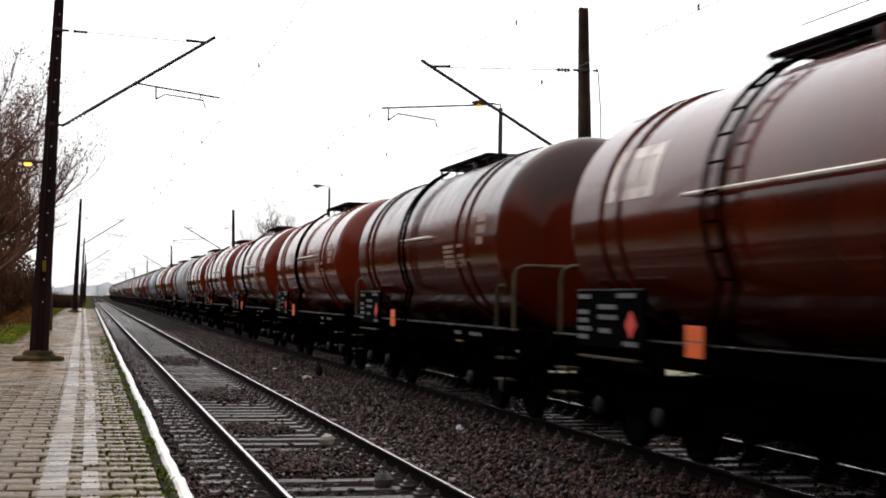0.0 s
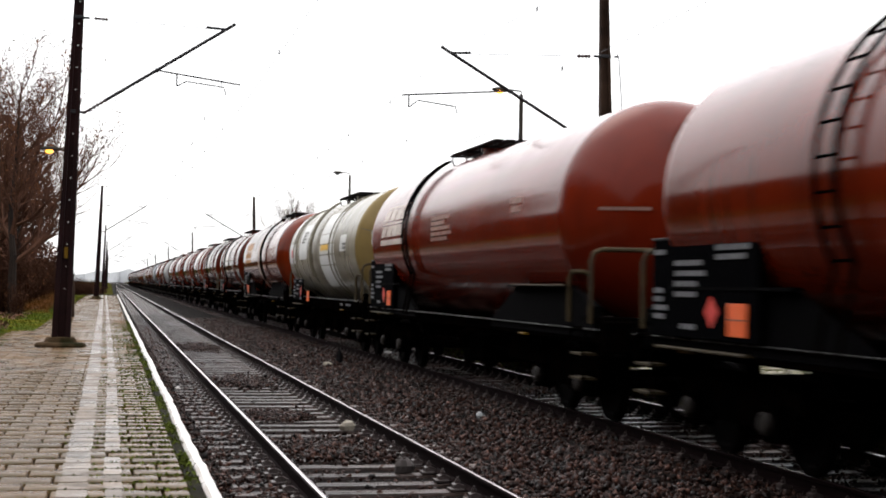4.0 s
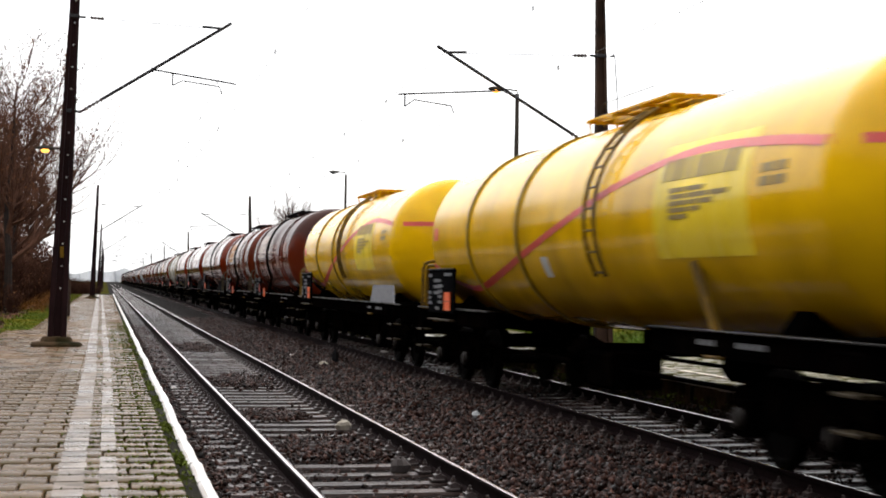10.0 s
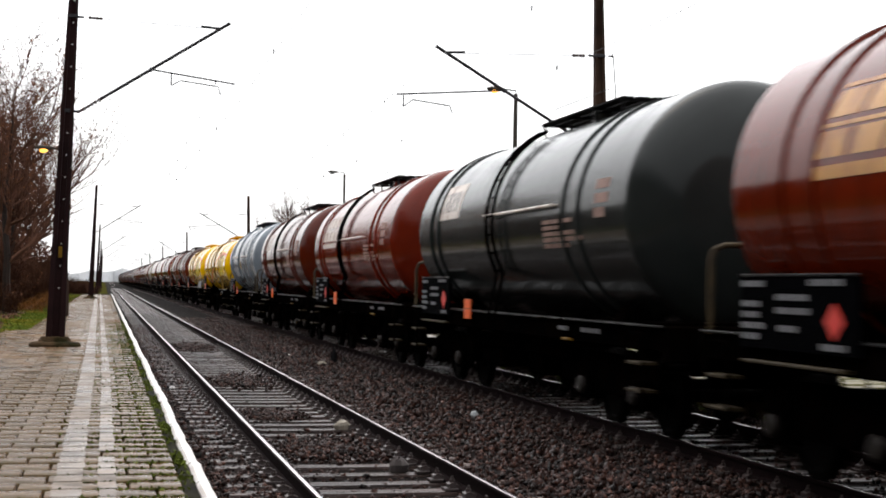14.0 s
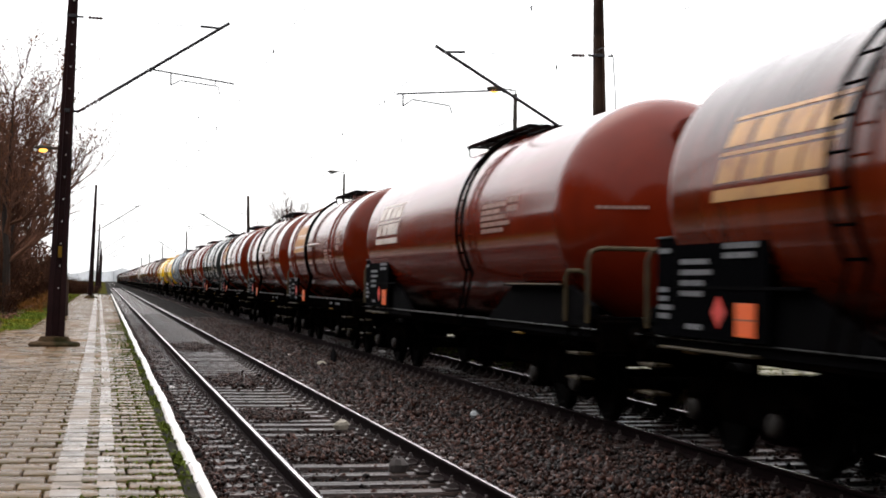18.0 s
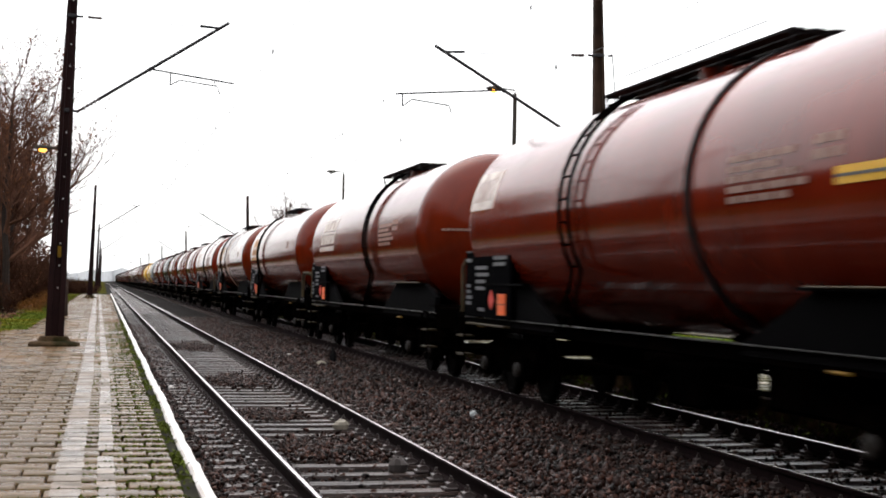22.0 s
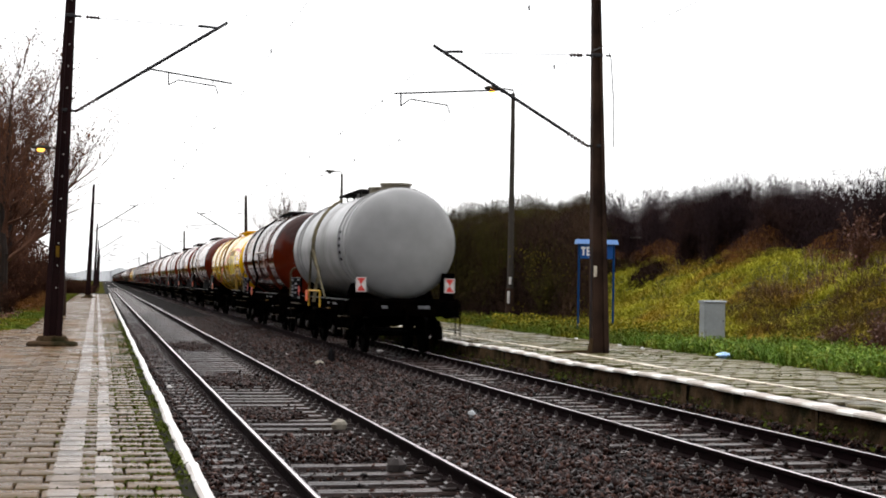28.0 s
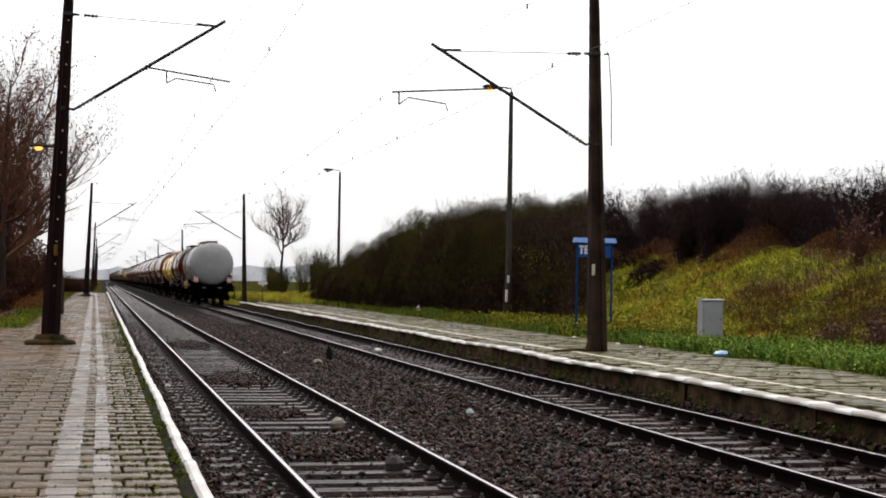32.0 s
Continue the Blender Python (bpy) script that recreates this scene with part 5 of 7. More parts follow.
        if apron:
            part("apron", Mesh().add([(-1.36, -11.6, 1.26), (-1.36, -14.2, 1.26), (-1.30, -13.8, 1.62), (-1.30, -11.6, 1.62), (-1.33, -11.6, 1.26), (-1.33, -14.2, 1.26), (-1.27, -13.8, 1.62), (-1.27, -11.6, 1.62)],
                                 [(0, 1, 2, 3), (7, 6, 5, 4), (0, 4, 5, 1), (1, 5, 6, 2), (2, 6, 7, 3), (3, 7, 4, 0)]), M_BAR, w, "pale grey sheet apron")
    return w


M_OLIVETEXT = material("olive_lettering_bars", (0.16, 0.10, 0.006), 0.5, vary=0.3, scale=6)
M_NOTICE = material("white_notice_paint", (0.42, 0.42, 0.41), 0.5, vary=0.2, scale=3)
M_YPANEL = material("yellow_notice_paint", (0.5, 0.28, 0.01), 0.5, vary=0.15, scale=3)
P_YELLOW2 = paint("bright_yellow_panel_paint", (0.62, 0.45, 0.02), (0.5, 0.36, 0.02), 0.35, grime=0.2)
A = dict(kind="A", L=11.55, dome=0.5, pitch=13.6)
B = dict(kind="B", L=14.78, pitch=17.0, zc=0.04, r=1.47, dome=0.78)
LBL = "tank wagon, "
# offset of the tank's leading end at the clip's start, and how the wagon looks
TRAIN = [
    (57.9, "brown"), (43.9, "brown"), (30.3, "dull"), (16.35, "gata"), (2.45, "bandy"), (-13.6, "cream"), (-28.5, "reda"), (-45.4, "plainb"), (-62.3, "bandw"), (-79.2, "logoy"),
    (-92.5, "spillw"), (-106.5, "yellow"), (-123.5, "yellow2"), (-141.6, "grey"), (-155.0, "gatw"), (-168.8, "logow"), (-182.2, "dark"), (-195.6, "logoy2"), (-209.4, "brown"),
    (-222.4, "logoy2"), (-236.5, "redb"), (-253.6, "bandy2"), (-270.6, "plainy"), (-287.6, "redb2"), (-304.9, "gatb"), (-321.6, "bandw2"), (-339.0, "yellow3"), (-356.8, "gatspill"), (-372.0, "last")]
LOOKS = {
    "brown": dict(A, shell=P_MID, rail=(-4.8, -8.2), label=LBL + "reddish brown with dirt streaks"),
    "dull": dict(A, tail_rail=True, shell=P_SPILL, rail=2.0, label=LBL + "dark brown with a blackened end"),
    "gatw": dict(A, shell=P_BROWN, logo="gw", rail=(-4.8, -8.9), ladder=-5.7, walk_at=(-4.9, 3.5), label=LBL + "reddish brown with a white house mark"),
    "bandy": dict(B, L=13.9, pitch=16.0, shell=P_TONGUE, logo="by", band=-7.1, ladder=-8.9, label=LBL + "brown with a cream band and oil spills"),
    "cream": dict(kind="A", L=13.2, pitch=14.9, shell=P_CREAM, end_mat=P_ENDTAN, patch="notices", dome=0.3, ladder=-5.9, tail_rail=True, label=LBL + "grimy cream with white notice panels and tan ends"),
    "redb": dict(B, tail_rail=True, ladder=-9.4, shell=P_RED, logo="bw", rings=0, walk_at=(-5.6, 3.9), text_at=-10.4, label=LBL + "large brick red with a white block mark"),
    "reda": dict(B, tail_rail=True, ladder=-4.7, shell=P_RED, logo="bw", rings=0, label=LBL + "large brick red with a white block mark"),
    "plainb": dict(B, shell=P_MID, rings=0, label=LBL + "large reddish brown, glossy from rain"),
    "plainy": dict(B, tail_rail="post", text_at=-99, shell=P_MID, rings=0, logo="by", mark_at=-1.2, label=LBL + "large reddish brown with a faded ochre mark"),
    "bandw": dict(B, tail_rail=True, shell=P_TONGUE, logo="bw", band=-7.3, ladder=-9.2, walk_at=(-5.8, 3.1), text_at=-10.7, label=LBL + "large brown with a pale band and oil spills"),
    "logoy": dict(A, tail_rail=True, shell=P_BROWN2, logo="by", rail=(-2.95, -6.4), ladder=-6.3, walk_at=(-2.5, 4.0), label=LBL + "dull brown with an ochre block mark"),
    "spillw": dict(A, shell=P_SPILL2, logo="bw", rail=(-4.0, -6.6), ladder=-6.0, walk_at=(-2.4, 4.4), label=LBL + "patchy brown with dark spills and a white block mark"),
    "yellow": dict(kind="Y", L=14.2, pitch=16.6, zc=-0.08, r=1.35, dome=0.65, ladder=-7.6, shell=P_YELLOW, stripe=True, apron=True, walkway=P_YELLOW, label=LBL + "bright yellow with a wavy red stripe"),
    "grey": dict(A, tail_rail=True, shell=P_GREY, rail=(-2.8, -8.5), patch="dark", ladder=-6.0, walk_at=(-2.3, 4.2), text_at=-7.3, label=LBL + "blue-grey with dark lettering bars"),
    "logow": dict(A, shell=P_RED, logo="bw", rail=(-4.8, -8.2), label=LBL + "brick red with a white block mark"),
    "dark": dict(A, shell=P_DARK, logo="gw", rail=(-5.3, -8.6), ladder=-5.7, walk_at=(-4.9, 3.5), label=LBL + "dark green-grey with a pale house mark"),
    "logoy2": dict(A, shell=P_MID, logo="by", rail=2.0, label=LBL + "reddish brown with an ochre block mark"),
    "bandy2": dict(B, shell=P_TONGUE, logo="by", band=-6.6, label=LBL + "large brown with a cream band and ochre mark"),
    "redb2": dict(B, ladder=-9.3, text_at=-10.4, rings=0, shell=P_MID, logo="bw", walk_at=(-5.7, 4.2), mark_at=-2.2, label=LBL + "large reddish brown with one dark ring"),
    "gatb": dict(B, shell=P_RED, logo="gw", ladder=-5.7, walk_at=(-4.1, 5.4), text_at=-10.2, strip=-12.2, label=LBL + "large brick red with white mark and dark ring"),
    "gatspill": dict(A, shell=P_SPILL, logo="gw", rail=(-4.8, -8.9), ladder=-5.7, walk_at=(-4.9, 3.5), label=LBL + "brown with dark oil spills and a white house mark"),
    "last": dict(kind="A", L=10.4, pitch=12.0, shell=P_SILVER, r=1.315, zc=0.07, dome=0.4, rings=1, patch="tail", label="pale grey tank wagon with tail plates, last of the train"),
    "silver": dict(A, shell=P_SILVER, label=LBL + "pale grey"),
}
LOOKS["gata"] = dict(LOOKS["gatw"], ladder=-4.6, walk_at=(-3.6, 3.5), rail=(-3.9, -9.2), mark_at=-1.6)
LOOKS["yellow2"], LOOKS["yellow3"], LOOKS["bandw2"] = dict(LOOKS["yellow"], L=15.5, pitch=17.8, apron=False, ladder=-9.4, shift=1.9), dict(LOOKS["yellow"], L=16.8, pitch=18.2, apron=False, ladder=-9.4, shift=1.9), dict(LOOKS["bandw"], tail_rail=False, shell=P_BROWN, ladder=-4.7, band=-7.7, text_at=-8.3, logo="by", walk_at=(-3.9, 3.3))
ahead = ["brown", "brown", "silver", "logoy2", "brown", "grey", "spillw", "gatw", "brown", "silver", "brown", "logow", "dull", "brown", "silver", "brown", "gatw", "grey", "brown", "dull", "brown", "silver", "brown", "brown", "grey", "brown"]
TRAIN = [(57.9 + 14.0 * (i + 1), n) for i, n in enumerate(ahead)][::-1] + TRAIN
built, wagons = {}, []
for s, n in TRAIN:
    s += 0.35 if LOOKS[n]["kind"] == "A" else 0.6
    if n not in built:
        built[n] = wagon(**LOOKS[n])
        wagons.append((s, built[n]))
    else:
        c = copy_thing(built[n], pose(0, 0, 0))
        for o in c.children_recursive:
            if o.name.startswith("wheelset"):
                wheelsets[o.location.y > 0].append(o)
        wagons.append((s, c))


def tail_plates(w, y):
    for s in (-1, 1):
        x, z0, z1, h = s * 1.05, 1.46, 1.76, 0.10
        p = part("tail_plate", Mesh().box(x - 0.12, x + 0.12, y - 0.012, y, z0 - 0.02, z1 + 0.02, 0.004), M_WHITE, w, "white and red tail plate")
        zm = (z0 + z1) / 2
        for za, zb in ((z0, zm), (z1, zm)):
            part("red_triangle", Mesh().add([(x - h, y - 0.018, za), (x + h, y - 0.018, za), (x, y - 0.018, zb), (x - h, y - 0.012, za), (x + h, y - 0.012, za), (x, y - 0.012, zb)],
                                            [(0, 1, 2), (0, 3, 4, 1), (1, 4, 5, 2), (2, 5, 3, 0)]), M_DIAMOND, p)


tail_plates(built["last"], -10.4 - 0.8 + 0.62 - 0.1)


# ---- plants ----
M_BARK = material("dark_wet_bark", (0.0216, 0.01584, 0.01296), 0.95, vary=0.4, scale=3, fine=30, bump=0.4, spec=0.1)
M_TWIG = material("bare_brown_twigs", (0.07, 0.034, 0.022), 0.95, vary=0.4, scale=1.2, fine=20, bump=0, per=0.4, spec=0.03)
M_TWIGDARK = material("dark_bare_thicket", (0.0195, 0.0118, 0.0128), 0.95, vary=0.4, scale=0.5, fine=9, bump=0, tint=(0.0225, 0.012, 0.0105), per=0.35, spec=0.03)
M_TWIGOLIVE = material("olive_brown_thicket", (0.036, 0.031, 0.008), 0.95, vary=0.4, scale=0.4, fine=9, bump=0, tint=(0.021, 0.0135, 0.0075), spots=0.3, per=0.35, spec=0.03)
M_LASTLEAF = material("last_rusty_leaves", (0.17, 0.066, 0.024), 0.8, vary=0.4, scale=2, fine=20, bump=0, tint=(0.07, 0.03, 0.018), per=0.4, spec=0.1)
M_OLIVELEAF = material("olive_autumn_leaves", (0.05, 0.042, 0.006), 0.9, vary=0.4, scale=0.6, fine=20, bump=0, tint=(0.03, 0.02, 0.006), per=0.5, spec=0.05)
M_REDLEAF = material("red_brown_leaves", (0.062, 0.019, 0.0085), 0.8, vary=0.4, scale=0.6, fine=20, bump=0, per=0.5)
M_GRASS = material("autumn_bank_grass", (0.235, 0.225, 0.018), 0.85, vary=0.5, scale=1.1, fine=5, bump=0, tint=(0.19, 0.12, 0.014), spots=0.42, per=0.14, spec=0.06)
M_LUSH = material("lush_green_weeds", (0.05, 0.072, 0.007), 0.85, vary=0.5, scale=0.9, fine=6, bump=0, tint=(0.1, 0.088, 0.006), spots=0.7, per=0.3, spec=0.05)
M_LITTERLEAF = material("fallen_rust_leaves", (0.085, 0.026, 0.006), 0.85, vary=0.4, scale=1, fine=12, bump=0, tint=(0.0432, 0.0252, 0.00864), per=0.4)


M_UNDER = material("red_brown_undergrowth", (0.05, 0.023, 0.0145), 0.95, vary=0.45, scale=0.5, fine=9, bump=0, tint=(0.036, 0.016, 0.01), per=0.5, spec=0.02)


class Twigs:
    """Gathers many thin tapering twigs (three-sided) and small leaves as arrays."""

    def __init__(self):
        self.p, self.q, self.r, self.s, self.leaf = [], [], [], [], []

    def twig(self, p, q, r, s):
        self.p.append(p), self.q.append(q), self.r.append(r), self.s.append(s)

    def arrays(self):
        p, q = np.array(self.p, float), np.array(self.q, float)
        d = q - p
        d /= np.linalg.norm(d, axis=1, keepdims=True) + 1e-9
        ref = np.where(np.abs(d[:, 2:3]) > 0.9, np.array([[1.0, 0, 0]]), np.array([[0, 0, 1.0]]))
        u = np.cross(d, ref)
        u /= np.linalg.norm(u, axis=1, keepdims=True) + 1e-9
        v = np.cross(d, u)
        fine = np.array(self.r) < 0.0105
        out = []
        for e, rad in ((p, self.r), (q, self.s)):
            rad = np.array(rad)[:, None]
            for k in range(3):
                a = 2 * math.pi * k / 3
                out.append(e + (u * math.cos(a) + v * math.sin(a)) * rad)
        V = np.stack(out, 1)
        tri = np.array([(0, 1, 4), (0, 4, 3), (1, 2, 5), (1, 5, 4), (2, 0, 3), (2, 3, 5)])
        k = np.arange(len(p)) * 6
        F = (k[~fine][:, None, None] + tri[None]).reshape(-1, 3)
        G = (k[fine][:, None, None] + np.array([(0, 1, 3), (1, 2, 4)])[None]).reshape(-1, 3)
        return V.reshape(-1, 3), np.concatenate([F, G])


def leaves(centres, size, seed):
    r = np.random.default_rng(seed)
    n = len(centres)
    a = r.normal(size=(n, 3))
    a /= np.linalg.norm(a, axis=1, keepdims=True)
    b = np.cross(a, r.normal(size=(n, 3)))
    b /= np.linalg.norm(b, axis=1, keepdims=True) + 1e-9
    s = size * r.uniform(0.6, 1.4, (n, 1))
    c = np.asarray(centres)
    V = np.stack([c - a * s, c + b * s * 0.6, c + a * s, c - b * s * 0.6], 1).reshape(-1, 3)
    F = (np.arange(n)[:, None, None] * 4 + np.array([(0, 1, 2), (0, 2, 3)])[None]).reshape(-1, 3)
    return V, F


def grow(seed, tall, spread, limbs, fork=(6, 7, 8), trunk_r=0.16, first=0.25, up=0.55):
    """Trunk tubes, then three orders of ever finer limbs; returns trunk, twigs and tips."""
    r = random.Random(seed)
    tk, tw, tips = Mesh(), Twigs(), []
    p, rad = Vector((0, 0, -0.3)), trunk_r
    line = []
    for i in range(9):
        q = p + Vector((r.uniform(-0.12, 0.12), r.uniform(-0.12, 0.12), 1)) * (tall * 0.8 / 9)
        tk.tube(p, q, rad, rad * 0.86, n=8, caps=False)
        line.append((p.copy(), q.copy(), rad))
        p, rad = q, rad * 0.86

    def branch(start, d, length, rad, order):
        a, cur, rr = start, d.copy(), rad
        n = (5, 4, 2, 1)[order]
        for i in range(n):
            cur = (cur + Vector((r.uniform(-0.3, 0.3), r.uniform(-0.3, 0.3), r.uniform(-0.12, 0.3)))).normalized()
            b = a + cur * length / n
            tw.twig(tuple(a), tuple(b), rr, rr * 0.78)
            rr = max(0.0095, rr * 0.8)
            if order < 3:
                for _ in range(fork[order] // 3 + (r.random() < 0.5)):
                    side = Vector((r.uniform(-1, 1), r.uniform(-1, 1), r.uniform(-0.1, 0.9)))
                    branch(b, (cur * 0.8 + side * 0.8).normalized(), length * r.uniform(0.3, 0.5), rr * 0.66, order + 1)
            a = b
        tips.append(tuple(a))

    for i in range(limbs):
        u = first + (1 - first) * i / limbs
        a, b, rr = line[min(8, int(u * 9))]
        ang = i * 2.4 + r.uniform(-0.4, 0.4)
        d = Vector((math.cos(ang), math.sin(ang), up + r.uniform(-0.2, 0.5))).normalized()
        branch(a.lerp(b, r.random()), d, spread * (1.1 - 0.55 * u) * r.uniform(0.8, 1.15), rr * 0.8, 0)
    branch(p, Vector((0, 0, 1)), tall * 0.25, rad, 0)
    return tk, tw, tips


def tree(seed, tall, spread, limbs, label, leaf=0.0, fork=(6, 7, 8), trunk_r=0.16, first=0.25, up=0.55):
    tk, tw, tips = grow(seed, tall, spread, limbs, fork, trunk_r, first, up)
    t = thing("bare_tree", (0, 0, 0), label, "tree", "bare trees")
    part("trunk", tk, M_BARK, t)
    v, f = tw.arrays()
    part("crown", quick("crown", v, f, M_TWIG), None, t)
    if leaf:
        r = np.random.default_rng(seed)
        c = np.array(tips)
        c = c[r.random(len(c)) < leaf] + r.normal(size=(1, 3)) * 0.02
        v, f = leaves(np.repeat(c, 2, 0) + r.normal(size=(len(c) * 2, 3)) * 0.08, 0.042, seed)
        part("leaves", quick("leaves", v, f, M_LASTLEAF), None, t, "few last rusty leaves")
    return t


LEAFY = "tall bare tree with a few last rusty leaves"
TREES = [tree(3, 9.9, 6.0, 14, LEAFY, 0.5, fork=(6, 5, 3), first=0.3, up=0.7, trunk_r=0.2), tree(8, 9.4, 5.2, 13, LEAFY, 0.5, fork=(6, 5, 3), first=0.32, up=0.75, trunk_r=0.19),
         tree(14, 8.8, 4.0, 14, "bare tree with a few last rusty leaves", 0.5, fork=(6, 5, 3), first=0.32, up=0.7, trunk_r=0.18)]
spots = [(-5.95, 58), (-7.1, 64), (-8.4, 61), (-7.0, 76), (-7.9, 88), (-9.2, 99), (-8.2, 114), (-9.5, 125)]
for i, (x, y) in enumerate(spots):
    a = pose(x, y, 0.15, 0, 0, 77 * i)
    if i < 3:
        TREES[i].matrix_basis = a
    else:
        copy_thing(TREES[i % 3], a)
lone = tree(27, 9.6, 4.4, 12, "lone bare tree with a forked trunk in the distance", 0.0, fork=(6, 6, 4), trunk_r=0.24, first=0.6, up=0.6)
lone.matrix_basis = pose(14.3, 139, -0.1)


def bush(seed, tall, wide, stems, leafy=0.0, droop=0.2):
    r = random.Random(seed)
    tw, tips = Twigs(), []
    for i in range(stems):
        a = r.uniform(0, 6.283)
        lean = r.uniform(0.02, 0.55) * wide
        p = Vector((math.cos(a) * r.uniform(0, 0.3) * wide * 0.5, math.sin(a) * r.uniform(0, 0.3) * wide * 0.5, -0.1))
        h = tall * r.uniform(0.55, 1.0)
        rad = r.uniform(0.0085, 0.015)
        n = 4
        for k in range(n):
            u = (k + 1) / n
            q = Vector((math.cos(a) * lean * u ** 1.5, math.sin(a) * lean * u ** 1.5, h * u)) + Vector((r.uniform(-0.12, 0.12), r.uniform(-0.12, 0.12), 0))
            tw.twig(tuple(p), tuple(q), rad, rad * 0.72)
            rad *= 0.72
            for _ in range(3 if k else 1):
                d = Vector((r.uniform(-1, 1), r.uniform(-1, 1), r.uniform(0.25, 1.3))).normalized() * h * r.uniform(0.12, 0.26)
                e = p.lerp(q, r.random())
                tw.twig(tuple(e), tuple(e + d), rad * 0.8, 0.0025)
                tips.append(tuple(e + d))
                for _ in range(2):
                    d2 = (d.normalized() + Vector((r.uniform(-0.8, 0.8), r.uniform(-0.8, 0.8), r.uniform(-0.2, 0.6)))).normalized() * d.length * 0.6
                    e2 = e + d * r.uniform(0.3, 0.9)
                    tw.twig(tuple(e2), tuple(e2 + d2), rad * 0.7, 0.002)
                    tips.append(tuple(e2 + d2))
            p = q
    return tw.arrays(), np.array(tips)


BUSH = [bush(s, 1.0, 0.75, 34) for s in range(4)]


def thicket(name, places, mat, label, leaf_mat=None, leaf_share=0.0, leaf_size=0.05, seed=0):
    """places: rows of x, y, height, width; one sheet of shrubs nobody could count."""
    r = np.random.default_rng(seed)
    vs, fs, k, lc = [], [], 0, []
    for i, (x, y, h, w) in enumerate(places):
        (v, f), tips = BUSH[i % 4]
        a = r.uniform(0, 6.28)
        c, s = math.cos(a), math.sin(a)
        rot = np.array([[c, -s, 0], [s, c, 0], [0, 0, 1]])
        base = np.array([x, y, float(height(x, y)) - 0.05])
        vv = v @ rot.T * np.array([w, w, h]) + base
        vs.append(vv), fs.append(f + k)
        k += len(v)
        if leaf_mat:
            t = tips[r.random(len(tips)) < leaf_share]
            lc.append(t @ rot.T * np.array([w, w, h]) + base)
    ob = new(name, quick(name, np.concatenate(vs), np.concatenate(fs), mat))
    tagged(ob, label, "shrubs", kind="stuff")
    if leaf_mat:
        v, f = leaves(np.concatenate(lc), leaf_size, seed)
        o = new("shrub_leaves", quick("shrub_leaves", v, f, leaf_mat))
        tagged(o, "sparse autumn leaves on the shrubs", "leaves", kind="stuff")
    return ob


rr = random.Random(5)


def olive_top(x, y):
    """How high the shrubs behind the far platform stand: a long dome that falls off towards its far end."""
    x, y = np.asarray(x, float), np.asarray(y, float)
    crest = np.interp(y, [50, 58, 64, 70, 76, 82, 90, 98], [3.9, 4.2, 4.5, 4.75, 4.35, 3.75, 2.9, 0.6]) + 0.15 * (x - 12)
    front = np.interp(y, [47, 53, 58, 64, 100], [12.4, 12.4, 12.0, 11.0, 10.8])
    return np.maximum(crest - (height(x, y) - 0.24), 0.4) * np.clip((x - front) / 1.2, 0, 1) ** 0.5 * np.clip((0.352 * y - 2.4 - x) / 0.8, 0, 1) ** 0.5


# dark thicket along the top of the bank
rows = []
for _ in range(210):
    y = rr.uniform(22, 92)
    rows.append((rr.uniform(19.2 if y < 46 else 18.0, 27.0), y, rr.uniform(2.0, 2.65) + 0.8 * min(1, max(0, (y - 40) / 26)), rr.uniform(2.0, 3.0)))
thicket("bank_thicket", rows, M_TWIGDARK, "dense dark bare shrubs along the top of the bank", seed=1)
# olive shrubs behind the far end of the platform
rows = []
while len(rows) < 130:
    x, y = rr.uniform(10.9, 17.6), rr.uniform(48, 97)
    h = float(olive_top(x, y))
    if h > 1.6:
        rows.append((x, y, h * rr.uniform(0.78, 1.04), rr.uniform(1.8, 2.6)))
thicket("platform_thicket", rows, M_TWIGOLIVE, "tall olive-brown bare shrubs behind the far platform", M_OLIVELEAF, 0.5, 0.028, seed=2)
# low growth farther off
rows = [(rr.uniform(14, 40), rr.uniform(112, 190), rr.uniform(2.2, 4.2), rr.uniform(2.5, 4.0)) for _ in range(50)]
thicket("distant_thicket", rows, M_TWIGOLIVE, "brown bare shrubs beyond the platform", seed=3)
# undergrowth under the trees on the near side
rows = [(rr.uniform(-12.0, -6.4), rr.uniform(40, 150), rr.uniform(1.8, 3.4), rr.uniform(2.2, 3.2)) for _ in range(110)]
rows += [(rr.uniform(-7.6, -5.6), rr.uniform(52, 130), rr.uniform(1.3, 2.4), rr.uniform(1.6, 2.2)) for _ in range(50)]
thicket("tree_undergrowth", rows, M_UNDER, "dense dark brown undergrowth below the trees", M_LASTLEAF, 0.03, 0.04, seed=4)
rows = [(rr.uniform(-9.0, -3.4), rr.uniform(143, 210), rr.uniform(0.9, 1.9), rr.uniform(2.0, 3.2)) for _ in range(44)]
thicket("platform_end_shrubs", rows, M_UNDER, "low brown shrubs beyond the near platform's end", seed=8)
# unseen dark leaf masses, added beside and behind the camera to block low sky
r = np.random.default_rng(60)
n = 64000
c = np.stack([r.uniform(-19, -10.8, n), r.uniform(-75, 108, n), 12.5 * r.random(n) ** 1.1], -1)
c[n // 2:, 0] = r.uniform(14.5, 21, n - n // 2)
c[n // 2:, 1] = r.uniform(-75, 13, n - n // 2)
c[n // 2:, 2] = 8.5 * r.random(n - n // 2)
c[:, 2] += 0.1
c[(c[:, 0] < 0) & (c[:, 1] > 34), 2] *= 0.42
v, f = leaves(c, 0.38, 61)
tagged(new("woods_edge", quick("woods_edge", v, f, M_TWIGDARK)), "unseen mass of dark foliage along both sides, added to block low sky", "woods", kind="stuff")
r = np.random.default_rng(62)
n = 26000
